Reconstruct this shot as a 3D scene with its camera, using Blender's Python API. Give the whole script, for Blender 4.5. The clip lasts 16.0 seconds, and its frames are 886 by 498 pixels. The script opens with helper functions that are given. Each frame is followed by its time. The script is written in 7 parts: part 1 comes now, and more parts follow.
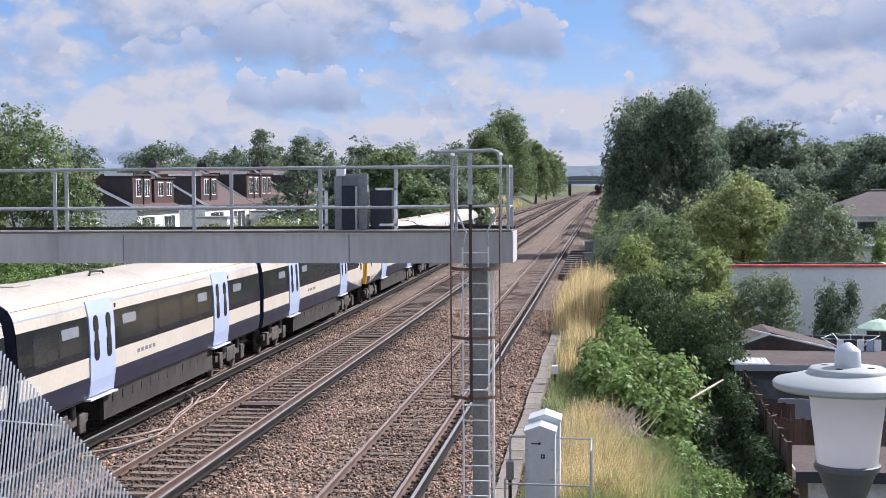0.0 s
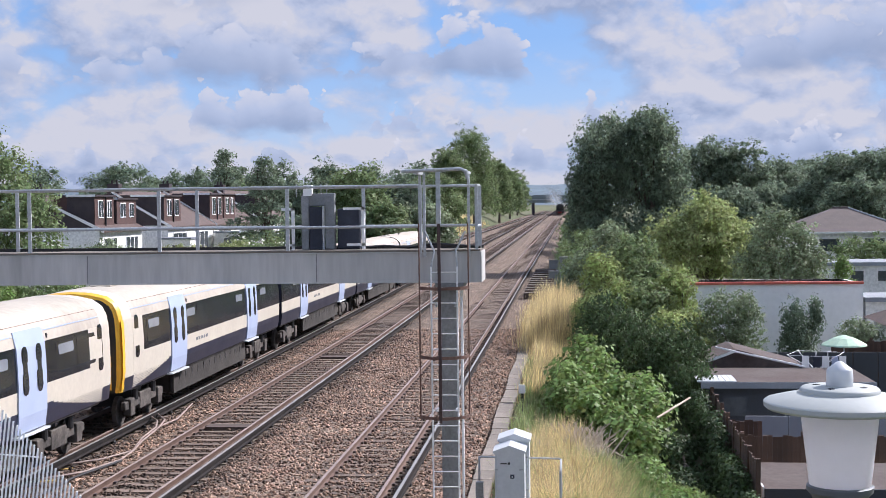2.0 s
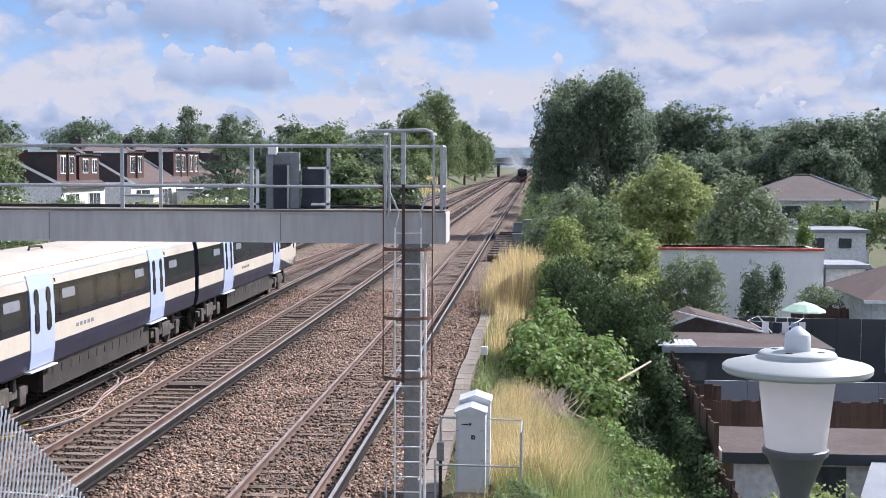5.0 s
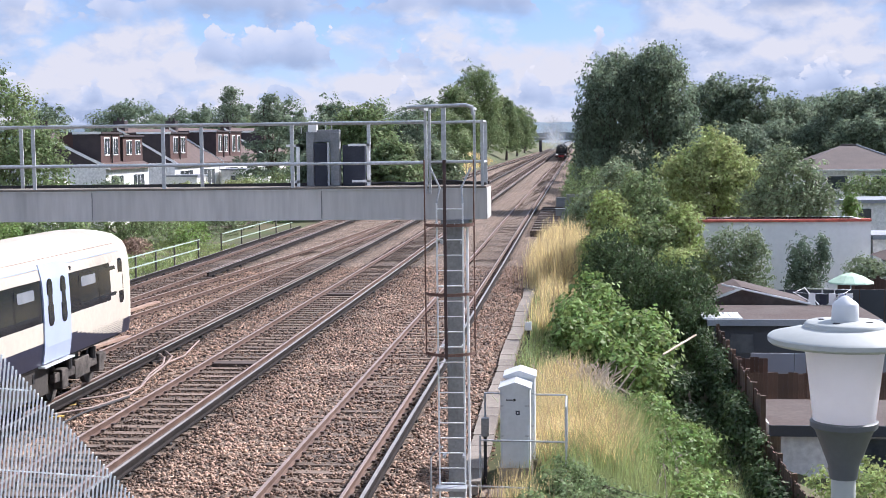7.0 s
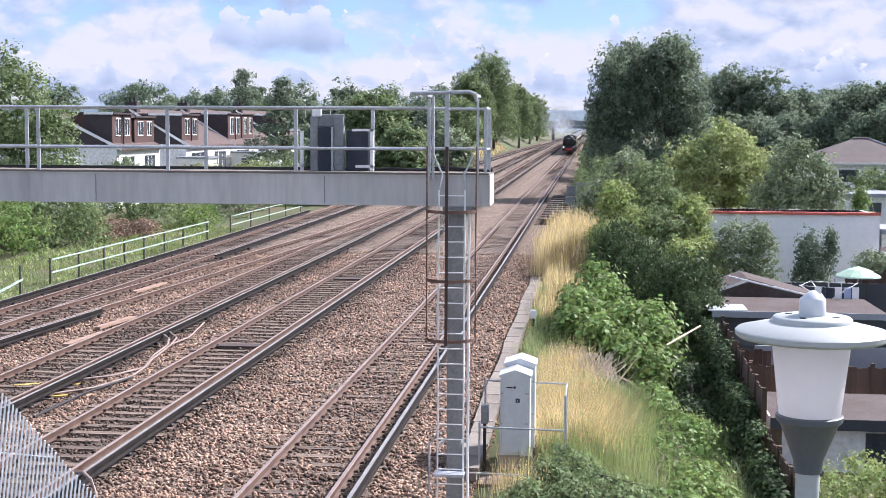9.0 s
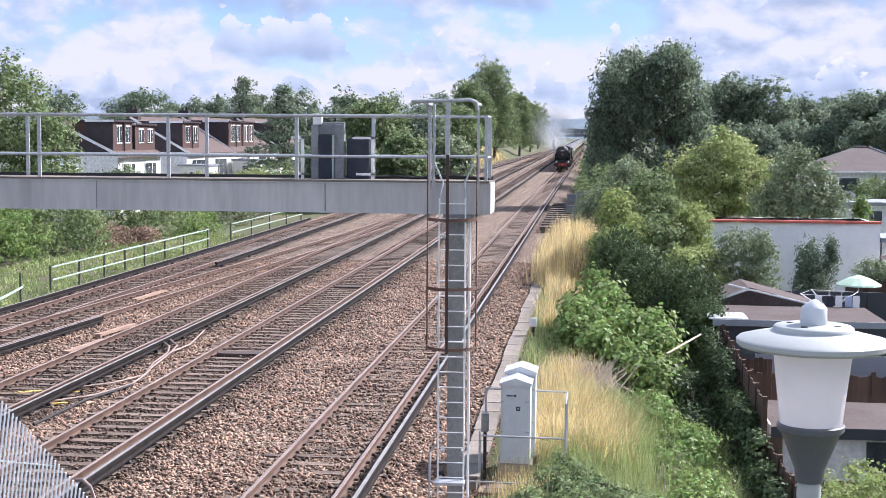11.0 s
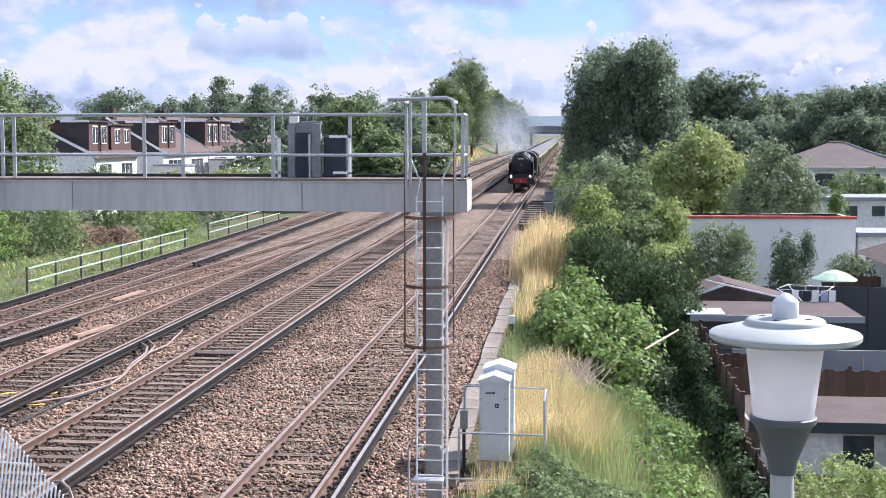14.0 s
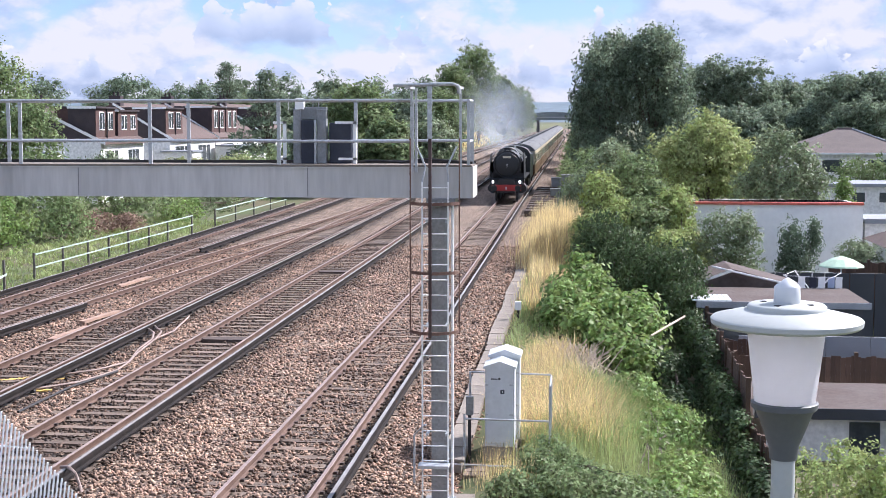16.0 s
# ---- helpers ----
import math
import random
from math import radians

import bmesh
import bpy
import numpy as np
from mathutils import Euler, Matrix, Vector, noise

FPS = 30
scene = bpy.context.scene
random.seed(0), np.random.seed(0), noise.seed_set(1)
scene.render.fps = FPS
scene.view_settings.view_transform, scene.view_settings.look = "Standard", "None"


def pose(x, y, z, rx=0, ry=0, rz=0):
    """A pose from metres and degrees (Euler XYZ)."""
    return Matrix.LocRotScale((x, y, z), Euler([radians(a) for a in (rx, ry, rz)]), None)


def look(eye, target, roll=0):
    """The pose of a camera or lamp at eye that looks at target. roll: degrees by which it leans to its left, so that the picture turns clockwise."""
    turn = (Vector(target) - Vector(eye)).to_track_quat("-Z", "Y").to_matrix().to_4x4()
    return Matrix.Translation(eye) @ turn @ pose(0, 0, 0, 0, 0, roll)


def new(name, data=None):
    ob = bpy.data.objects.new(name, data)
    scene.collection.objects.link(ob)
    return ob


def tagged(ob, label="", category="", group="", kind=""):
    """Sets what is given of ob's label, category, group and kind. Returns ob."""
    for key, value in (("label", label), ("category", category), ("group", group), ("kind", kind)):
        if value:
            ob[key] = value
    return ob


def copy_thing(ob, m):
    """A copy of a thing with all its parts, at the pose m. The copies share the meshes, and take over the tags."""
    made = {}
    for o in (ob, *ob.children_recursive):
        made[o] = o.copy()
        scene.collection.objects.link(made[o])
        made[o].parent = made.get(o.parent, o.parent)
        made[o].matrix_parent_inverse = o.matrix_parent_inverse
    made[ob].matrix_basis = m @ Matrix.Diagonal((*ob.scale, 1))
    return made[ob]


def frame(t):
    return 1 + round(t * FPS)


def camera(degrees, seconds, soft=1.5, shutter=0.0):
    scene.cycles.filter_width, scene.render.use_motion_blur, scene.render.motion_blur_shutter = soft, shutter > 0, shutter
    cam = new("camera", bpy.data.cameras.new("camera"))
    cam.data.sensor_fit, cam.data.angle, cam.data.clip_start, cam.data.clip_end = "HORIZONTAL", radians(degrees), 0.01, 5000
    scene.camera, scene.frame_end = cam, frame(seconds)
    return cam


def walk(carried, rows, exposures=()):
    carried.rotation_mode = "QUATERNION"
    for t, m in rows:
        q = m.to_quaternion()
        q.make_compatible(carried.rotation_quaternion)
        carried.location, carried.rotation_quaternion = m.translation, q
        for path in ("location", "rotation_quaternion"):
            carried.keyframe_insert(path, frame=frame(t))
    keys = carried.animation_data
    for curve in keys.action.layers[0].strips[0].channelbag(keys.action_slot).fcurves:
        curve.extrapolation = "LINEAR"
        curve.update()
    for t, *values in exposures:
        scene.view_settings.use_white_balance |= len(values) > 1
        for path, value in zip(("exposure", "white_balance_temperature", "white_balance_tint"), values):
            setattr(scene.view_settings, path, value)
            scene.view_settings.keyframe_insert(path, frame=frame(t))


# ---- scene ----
cam = camera(36.0, 16.0, soft=0.8)
PATH = [
    (0, (4.875, -0.175, 6.051), (4.636, 1.808, 5.958), -0.4),
    (0.5, (4.872, 0.016, 6.033), (4.623, 1.999, 5.936), -0.6),
    (1, (4.787, -0.035, 6.039), (4.55, 1.949, 5.952), -1.0),
    (1.5, (4.788, -0.023, 6.041), (4.577, 1.965, 5.968), -1.0),
    (2, (4.787, -0.056, 6.047), (4.601, 1.934, 5.982), -0.7),
    (2.5, (4.788, -0.061, 6.048), (4.621, 1.931, 5.98), -0.2),
    (3, (4.788, -0.049, 6.048), (4.637, 1.943, 5.969), 0.2),
    (3.5, (4.788, -0.044, 6.046), (4.65, 1.949, 5.955), 0.4),
    (4, (4.787, -0.07, 6.045), (4.659, 1.923, 5.941), 0.4),
    (6.5, (4.795, -0.039, 6.037), (4.625, 1.949, 5.893), -0.6),
    (7, (4.805, 0.02, 6.026), (4.608, 2.004, 5.87), -0.7),
    (7.5, (4.845, 0.015, 6.031), (4.629, 1.996, 5.863), -0.5),
    (8, (4.895, -0.031, 6.033), (4.673, 1.949, 5.857), -0.2),
    (8.5, (4.963, 0.017, 6.033), (4.742, 1.997, 5.856), 0.1),
    (9, (4.959, 0.015, 6.033), (4.746, 1.996, 5.857), 0.3),
    (11.5, (4.957, 0.021, 6.034), (4.743, 2.003, 5.873), 0.4),
    (12, (4.957, 0.003, 6.033), (4.744, 1.985, 5.875), 0.4),
    (12.5, (4.96, 0.007, 6.031), (4.754, 1.991, 5.874), 0.3),
    (13, (4.959, 0.007, 6.031), (4.764, 1.991, 5.871), 0.2),
    (13.5, (4.961, 0.001, 6.033), (4.775, 1.986, 5.87), 0.1),
    (14, (4.973, -0.005, 6.031), (4.791, 1.979, 5.864), 0.0),
    (14.5, (4.983, 0.006, 6.025), (4.804, 1.991, 5.855), -0.1),
    (15, (4.982, -0.024, 6.033), (4.805, 1.961, 5.858), -0.2),
    (15.5, (4.985, -0.015, 6.028), (4.808, 1.969, 5.85), -0.1),
    (16, (4.994, -0.002, 6.027), (4.802, 1.98, 5.84), -0.0),
]
walk(cam, [(t, look(eye, target, roll)) for t, eye, target, roll in PATH],
     [(0, 0.5, 5880, 17), (4, 0.56, 5880, 17), (6.5, 0.73, 5880, 17), (9, 0.92, 5880, 18), (12.5, 0.94, 5880, 18), (16, 0.94, 5880, 18)])

# ---------------------------------------------------------------- light
SUN_AZ, SUN_EL = radians(38), radians(40)      # azimuth from +x towards +y
sun_way = Vector((math.cos(SUN_AZ) * math.cos(SUN_EL), math.sin(SUN_AZ) * math.cos(SUN_EL), math.sin(SUN_EL)))
sun = new("sun", bpy.data.lights.new("sun", "SUN"))
sun.data.energy, sun.data.angle, sun.data.color = 5.3, radians(0.6), (1.0, 0.93, 0.84)
sun.matrix_world = look(sun_way * 100, (0, 0, 0))

world = bpy.data.worlds.new("sky")
scene.world = world
world.use_nodes = True


def build_sky():
    nt = world.node_tree
    nt.nodes.clear()
    n, ln = nt.nodes.new, nt.links.new

    def math_node(op, a, b=None, clamp=False):
        m = n("ShaderNodeMath")
        m.operation, m.use_clamp = op, clamp
        for i, v in enumerate((a, b)):
            if v is None:
                continue
            if isinstance(v, (int, float)):
                m.inputs[i].default_value = v
            else:
                ln(v, m.inputs[i])
        return m.outputs[0]

    sky = n("ShaderNodeTexSky")
    sky.sky_type, sky.sun_disc = "NISHITA", False
    sky.sun_elevation, sky.sun_rotation = SUN_EL, math.pi / 2 - SUN_AZ
    sky.air_density, sky.dust_density, sky.ozone_density = 1.0, 0.8, 1.0
    co = n("ShaderNodeTexCoord").outputs["Generated"]
    sep = n("ShaderNodeSeparateXYZ")
    ln(co, sep.inputs[0])
    az = math_node("ARCTAN2", sep.outputs[0], sep.outputs[1])
    el = sep.outputs[2]

    def field(right, lift, seed):
        """Cloud thickness by azimuth and height: broad banks, heaped with smaller puffs."""
        c = n("ShaderNodeCombineXYZ")
        ln(math_node("ADD", az, right), c.inputs[0])
        ln(math_node("POWER", math_node("MAXIMUM", math_node("ADD", el, 0.03 + lift), 0.0), 0.75), c.inputs[1])
        c.inputs[2].default_value = seed

        def scaled(sx, sy):
            mp = n("ShaderNodeMapping")
            mp.inputs["Scale"].default_value = (sx, sy, 1)
            ln(c.outputs[0], mp.inputs[0])
            return mp.outputs[0]

        broad = n("ShaderNodeTexNoise")
        broad.inputs["Scale"].default_value, broad.inputs["Detail"].default_value, broad.inputs["Roughness"].default_value = 1.0, 3, 0.5
        ln(scaled(6.5, 11), broad.inputs["Vector"])
        warp = n("ShaderNodeTexNoise")
        warp.inputs["Scale"].default_value, warp.inputs["Detail"].default_value = 1.0, 5
        ln(scaled(48, 55), warp.inputs["Vector"])
        shift = n("ShaderNodeMixRGB")
        shift.blend_type = "ADD"
        shift.inputs[0].default_value = 0.55
        ln(scaled(22, 27), shift.inputs[1])
        ln(warp.outputs["Color"], shift.inputs[2])
        puff = n("ShaderNodeTexVoronoi")
        puff.feature, puff.normalize = "SMOOTH_F1", True
        puff.inputs["Scale"].default_value = 1.0
        puff.inputs["Smoothness"].default_value = 0.35
        puff.inputs["Detail"].default_value, puff.inputs["Roughness"].default_value, puff.inputs["Lacunarity"].default_value = 3.0, 0.45, 2.3
        ln(shift.outputs[0], puff.inputs["Vector"])
        heap = math_node("MULTIPLY", math_node("SUBTRACT", 0.5, puff.outputs["Distance"]), 0.74)
        return math_node("ADD", broad.outputs[0], heap)

    SEED = 3.7
    big = field(0.0, 0.0, SEED)
    above = field(0.005, 0.009, SEED)
    over = field(0.012, 0.034, SEED)
    ramp = n("ShaderNodeMapRange")
    ramp.interpolation_type = "SMOOTHSTEP"
    ln(big, ramp.inputs[0])
    ramp.inputs[1].default_value, ramp.inputs[2].default_value = 0.47, 0.68
    cover = ramp.outputs[0]
    lit = math_node("MULTIPLY", math_node("SUBTRACT", big, above), 3.0)
    lit = math_node("ADD", lit, math_node("MULTIPLY", math_node("SUBTRACT", big, over), 1.7))
    lit = math_node("ADD", lit, 0.57)
    thick = n("ShaderNodeMapRange")
    ln(big, thick.inputs[0])
    thick.inputs[1].default_value, thick.inputs[2].default_value = 0.55, 0.9
    thick.inputs[3].default_value, thick.inputs[4].default_value = 1.0, 0.85
    lit = math_node("MULTIPLY", lit, thick.outputs[0], True)
    shade = n("ShaderNodeValToRGB")
    ln(lit, shade.inputs[0])
    e = shade.color_ramp.elements
    e[0].position, e[0].color = 0.08, (3.3, 3.9, 5.1, 1)
    e[1].position, e[1].color = 0.88, (6.1, 6.05, 6.2, 1)
    mid = e.new(0.5)
    mid.color = (4.75, 5.2, 6.15, 1)
    clear = n("ShaderNodeMixRGB")
    clear.inputs[0].default_value = 0.72
    ln(sky.outputs[0], clear.inputs[1])
    low = n("ShaderNodeMapRange")
    ln(el, low.inputs[0])
    low.inputs[1].default_value, low.inputs[2].default_value = 0.0, 0.12
    blue = n("ShaderNodeMixRGB")
    ln(low.outputs[0], blue.inputs[0])
    blue.inputs[1].default_value, blue.inputs[2].default_value = (5.0, 6.4, 8.2, 1), (2.3, 4.4, 7.9, 1)
    ln(blue.outputs[0], clear.inputs[2])
    mix = n("ShaderNodeMixRGB")
    ln(cover, mix.inputs[0])
    ln(clear.outputs[0], mix.inputs[1])
    ln(shade.outputs[0], mix.inputs[2])
    # rows of flat-based cumulus, the far and low ones first
    def noise_at(sx, sy, seed, detail, rough=0.5):
        c = n("ShaderNodeCombineXYZ")
        ln(math_node("MULTIPLY", az, sx), c.inputs[0])
        ln(math_node("MULTIPLY", el, sy), c.inputs[1])
        c.inputs[2].default_value = seed
        t = n("ShaderNodeTexNoise")
        t.inputs["Scale"].default_value, t.inputs["Detail"].default_value, t.inputs["Roughness"].default_value = 1.0, detail, rough
        ln(c.outputs[0], t.inputs["Vector"])
        return t.outputs[0]

    def step(v, a, b, c=0.0, d=1.0):
        m = n("ShaderNodeMapRange")
        m.interpolation_type = "SMOOTHSTEP"
        ln(v, m.inputs[0])
        for i, x in zip((1, 2, 3, 4), (a, b, c, d)):
            m.inputs[i].default_value = x
        return m.outputs[0]

    def heaps(scale, seed):
        """Rounded billows: 1 in the middle of a puff, 0 between puffs."""
        c = n("ShaderNodeCombineXYZ")
        ln(math_node("ADD", math_node("MULTIPLY", az, scale), math_node("MULTIPLY", noise_at(scale * 1.3, scale * 1.6, seed + 2, 3), 1.2)), c.inputs[0])
        ln(math_node("MULTIPLY", el, scale * 1.25), c.inputs[1])
        c.inputs[2].default_value = seed
        v = n("ShaderNodeTexVoronoi")
        v.feature = "SMOOTH_F1"
        v.inputs["Scale"].default_value, v.inputs["Smoothness"].default_value = 1.0, 0.25
        v.inputs["Detail"].default_value, v.inputs["Roughness"].default_value, v.inputs["Lacunarity"].default_value = 2.5, 0.5, 2.2
        ln(c.outputs[0], v.inputs["Vector"])
        return math_node("SUBTRACT", 0.75, v.outputs["Distance"])

    sky_now = mix.outputs[0]
    for base, high, wide, seed, dim, puffs in ((0.006, 0.028, 20, 1.3, 0.0, 95), (0.026, 0.042, 15, 5.1, 0.0, 70), (0.05, 0.06, 11, 9.4, 0.0, 52), (0.085, 0.075, 8, 14.2, 0.03, 40), (0.138, 0.16, 4.5, 21.7, 0.3, 26), (0.24, 0.22, 3.5, 27.9, 0.15, 15), (0.42, 0.3, 3.0, 33.1, 0.1, 9)):
        bumps = heaps(puffs, seed)
        low = math_node("ADD", math_node("MULTIPLY", noise_at(wide * 1.6, 0.0, seed + 7, 2), high * 0.3), base - high * 0.15)
        tall = math_node("MULTIPLY", step(noise_at(wide, 0.0, seed, 3, 0.55), 0.36, 0.64), high)
        up = math_node("SUBTRACT", el, low)
        room = math_node("ADD", math_node("SUBTRACT", tall, up), math_node("MULTIPLY", math_node("SUBTRACT", bumps, 0.42), high * 0.55))
        soft = high * 0.10
        body = math_node("MULTIPLY", step(room, 0.0, soft), step(math_node("ADD", up, math_node("MULTIPLY", math_node("SUBTRACT", noise_at(wide * 5, wide * 9, seed + 4, 4), 0.5), high * 0.25)), 0.0, high * 0.2))
        near_top = step(room, 0.0, high * 0.85, 1.0, 0.0)
        rise = step(up, 0.0, high * 0.8)
        glow = math_node("ADD", math_node("MULTIPLY", near_top, 0.5), math_node("MULTIPLY", rise, 0.34))
        glow = math_node("ADD", glow, math_node("MULTIPLY", math_node("SUBTRACT", bumps, 0.4), 0.55))
        glow = math_node("ADD", glow, 0.12 - dim, True)
        tone = n("ShaderNodeValToRGB")
        ln(glow, tone.inputs[0])
        q = tone.color_ramp.elements
        q[0].position, q[0].color = 0.0, (3.1, 3.75, 5.0, 1)
        q[1].position, q[1].color = 0.8, (6.8, 6.65, 6.7, 1)
        q.new(0.4).color = (4.6, 5.15, 6.25, 1)
        lay = n("ShaderNodeMixRGB")
        ln(math_node("MULTIPLY", body, 0.94), lay.inputs[0])
        ln(sky_now, lay.inputs[1])
        ln(tone.outputs[0], lay.inputs[2])
        sky_now = lay.outputs[0]
    bg = n("ShaderNodeBackground")
    bg.inputs[1].default_value = 0.075
    ln(sky_now, bg.inputs[0])
    ln(bg.outputs[0], n("ShaderNodeOutputWorld").inputs[0])


build_sky()

# ---------------------------------------------------------------- materials
MATS = {}


def mat(name, c1, c2=None, rough=0.7, metal=0.0, scale=3.0, fine=45.0, bump=0.15, bscale=60.0, rnd=0.0, island=0.0, c3=None, leaf=0.0, spec=0.5, streak=0.0, grain=0.18):
    """A procedural surface: two colours mixed by a broad noise, a fine grain, relief, and a random value for each piece."""
    if name in MATS:
        return MATS[name]
    m = bpy.data.materials.new(name)
    m.use_nodes = True
    nt = m.node_tree
    n, ln = nt.nodes.new, nt.links.new
    bsdf = nt.nodes["Principled BSDF"]
    co = n("ShaderNodeTexCoord").outputs["Object"]
    if streak:
        mp = n("ShaderNodeMapping")
        mp.inputs["Scale"].default_value = (1, 1, streak)
        ln(co, mp.inputs[0])
        co = mp.outputs[0]
    c2 = c2 or tuple(v * 0.75 for v in c1)
    a = n("ShaderNodeTexNoise")
    a.inputs["Scale"].default_value, a.inputs["Detail"].default_value = scale, 6
    ln(co, a.inputs["Vector"])
    r = n("ShaderNodeValToRGB")
    e = r.color_ramp.elements
    e[0].position, e[0].color = 0.36, (*c1, 1)
    e[1].position, e[1].color = 0.64, (*c2, 1)
    if c3:
        e.new(0.74).color = (*c3, 1)
    ln(a.outputs[0], r.inputs[0])
    col = r.outputs[0]
    b = n("ShaderNodeTexNoise")
    b.inputs["Scale"].default_value, b.inputs["Detail"].default_value = fine, 4
    ln(co, b.inputs["Vector"])
    hsv = n("ShaderNodeHueSaturation")
    mr = n("ShaderNodeMapRange")
    mr.inputs[1].default_value, mr.inputs[2].default_value = 0.3, 0.7
    mr.inputs[3].default_value, mr.inputs[4].default_value = 1 - grain, 1 + grain
    ln(b.outputs[0], mr.inputs[0])
    val = mr.outputs[0]
    for amount, source in ((rnd, "o"), (island, "i")):
        if amount:
            src = n("ShaderNodeObjectInfo").outputs["Random"] if source == "o" else n("ShaderNodeNewGeometry").outputs["Random Per Island"]
            v = n("ShaderNodeMapRange")
            v.inputs[3].default_value, v.inputs[4].default_value = 1 - amount, 1 + amount
            ln(src, v.inputs[0])
            p = n("ShaderNodeMath")
            p.operation = "MULTIPLY"
            ln(v.outputs[0], p.inputs[0])
            ln(val, p.inputs[1])
            val = p.outputs[0]
            if leaf:
                hv = n("ShaderNodeMapRange")
                hv.inputs[3].default_value, hv.inputs[4].default_value = 0.48, 0.525
                ln(src, hv.inputs[0])
                ln(hv.outputs[0], hsv.inputs["Hue"])
    ln(val, hsv.inputs["Value"])
    ln(col, hsv.inputs["Color"])
    ln(hsv.outputs[0], bsdf.inputs["Base Color"])
    rr = n("ShaderNodeMapRange")
    rr.inputs[3].default_value, rr.inputs[4].default_value = max(0.05, rough - 0.12), min(1.0, rough + 0.12)
    ln(a.outputs[0], rr.inputs[0])
    ln(rr.outputs[0], bsdf.inputs["Roughness"])
    bsdf.inputs["Metallic"].default_value = metal
    bsdf.inputs["Specular IOR Level"].default_value = spec
    if bump:
        c = n("ShaderNodeTexNoise")
        c.inputs["Scale"].default_value, c.inputs["Detail"].default_value = bscale, 5
        ln(co, c.inputs["Vector"])
        bp = n("ShaderNodeBump")
        bp.inputs["Strength"].default_value, bp.inputs["Distance"].default_value = bump, 0.02
        ln(c.outputs[0], bp.inputs["Height"])
        ln(bp.outputs[0], bsdf.inputs["Normal"])
    if leaf:
        t = n("ShaderNodeBsdfTranslucent")
        ln(hsv.outputs[0], t.inputs[0])
        mx = n("ShaderNodeMixShader")
        mx.inputs[0].default_value = leaf
        ln(bsdf.outputs[0], mx.inputs[1])
        ln(t.outputs[0], mx.inputs[2])
        ln(mx.outputs[0], nt.nodes["Material Output"].inputs[0])
    MATS[name] = m
    return m


def dirt(nt, co):
    """Brake dust and oil along the tracks: a value by the distance across the line."""
    n, ln = nt.nodes.new, nt.links.new
    sep = n("ShaderNodeSeparateXYZ")
    ln(co, sep.inputs[0])
    wob = n("ShaderNodeTexNoise")
    wob.inputs["Scale"].default_value, wob.inputs["Detail"].default_value = 1.3, 4
    ln(co, wob.inputs["Vector"])
    add = n("ShaderNodeMath")
    add.operation = "MULTIPLY_ADD"
    ln(wob.outputs[0], add.inputs[0])
    add.inputs[1].default_value = 0.9
    ln(sep.outputs[0], add.inputs[2])
    pos = n("ShaderNodeMapRange")
    pos.inputs[1].default_value, pos.inputs[2].default_value = -16.55, 3.45
    ln(add.outputs[0], pos.inputs[0])
    r = n("ShaderNodeValToRGB")
    e = r.color_ramp.elements
    e[0].position, e[0].color = 0.0, (0.8, 0.8, 0.8, 1)
    e[1].position, e[1].color = 1.0, (1.05, 1.0, 0.95, 1)
    for c, v in ((-13.65, 0.42), (-8.52, 0.38), (-4.83, 0.42), (0.0, 0.8)):
        p = (c + 17) / 20
        for d, k in ((-0.062, 1.05), (-0.028, v), (0.028, v), (0.062, v * 0.9 if v < 0.7 else 0.9), (0.092, 1.0)):
            e.new(p + d).color = (k, k * 0.98, k * 0.97, 1)
    ln(pos.outputs[0], r.inputs[0])
    return r.outputs[0]


def soiled(m):
    """Lay the dirt over the colour of a ground material."""
    nt = m.node_tree
    bsdf = nt.nodes["Principled BSDF"]
    col = bsdf.inputs["Base Color"].links[0].from_socket
    mul = nt.nodes.new("ShaderNodeMixRGB")
    mul.blend_type = "MULTIPLY"
    mul.inputs[0].default_value = 1.0
    nt.links.new(col, mul.inputs[1])
    nt.links.new(dirt(nt, nt.nodes.new("ShaderNodeTexCoord").outputs["Object"]), mul.inputs[2])
    nt.links.new(mul.outputs[0], bsdf.inputs["Base Color"])
    return m


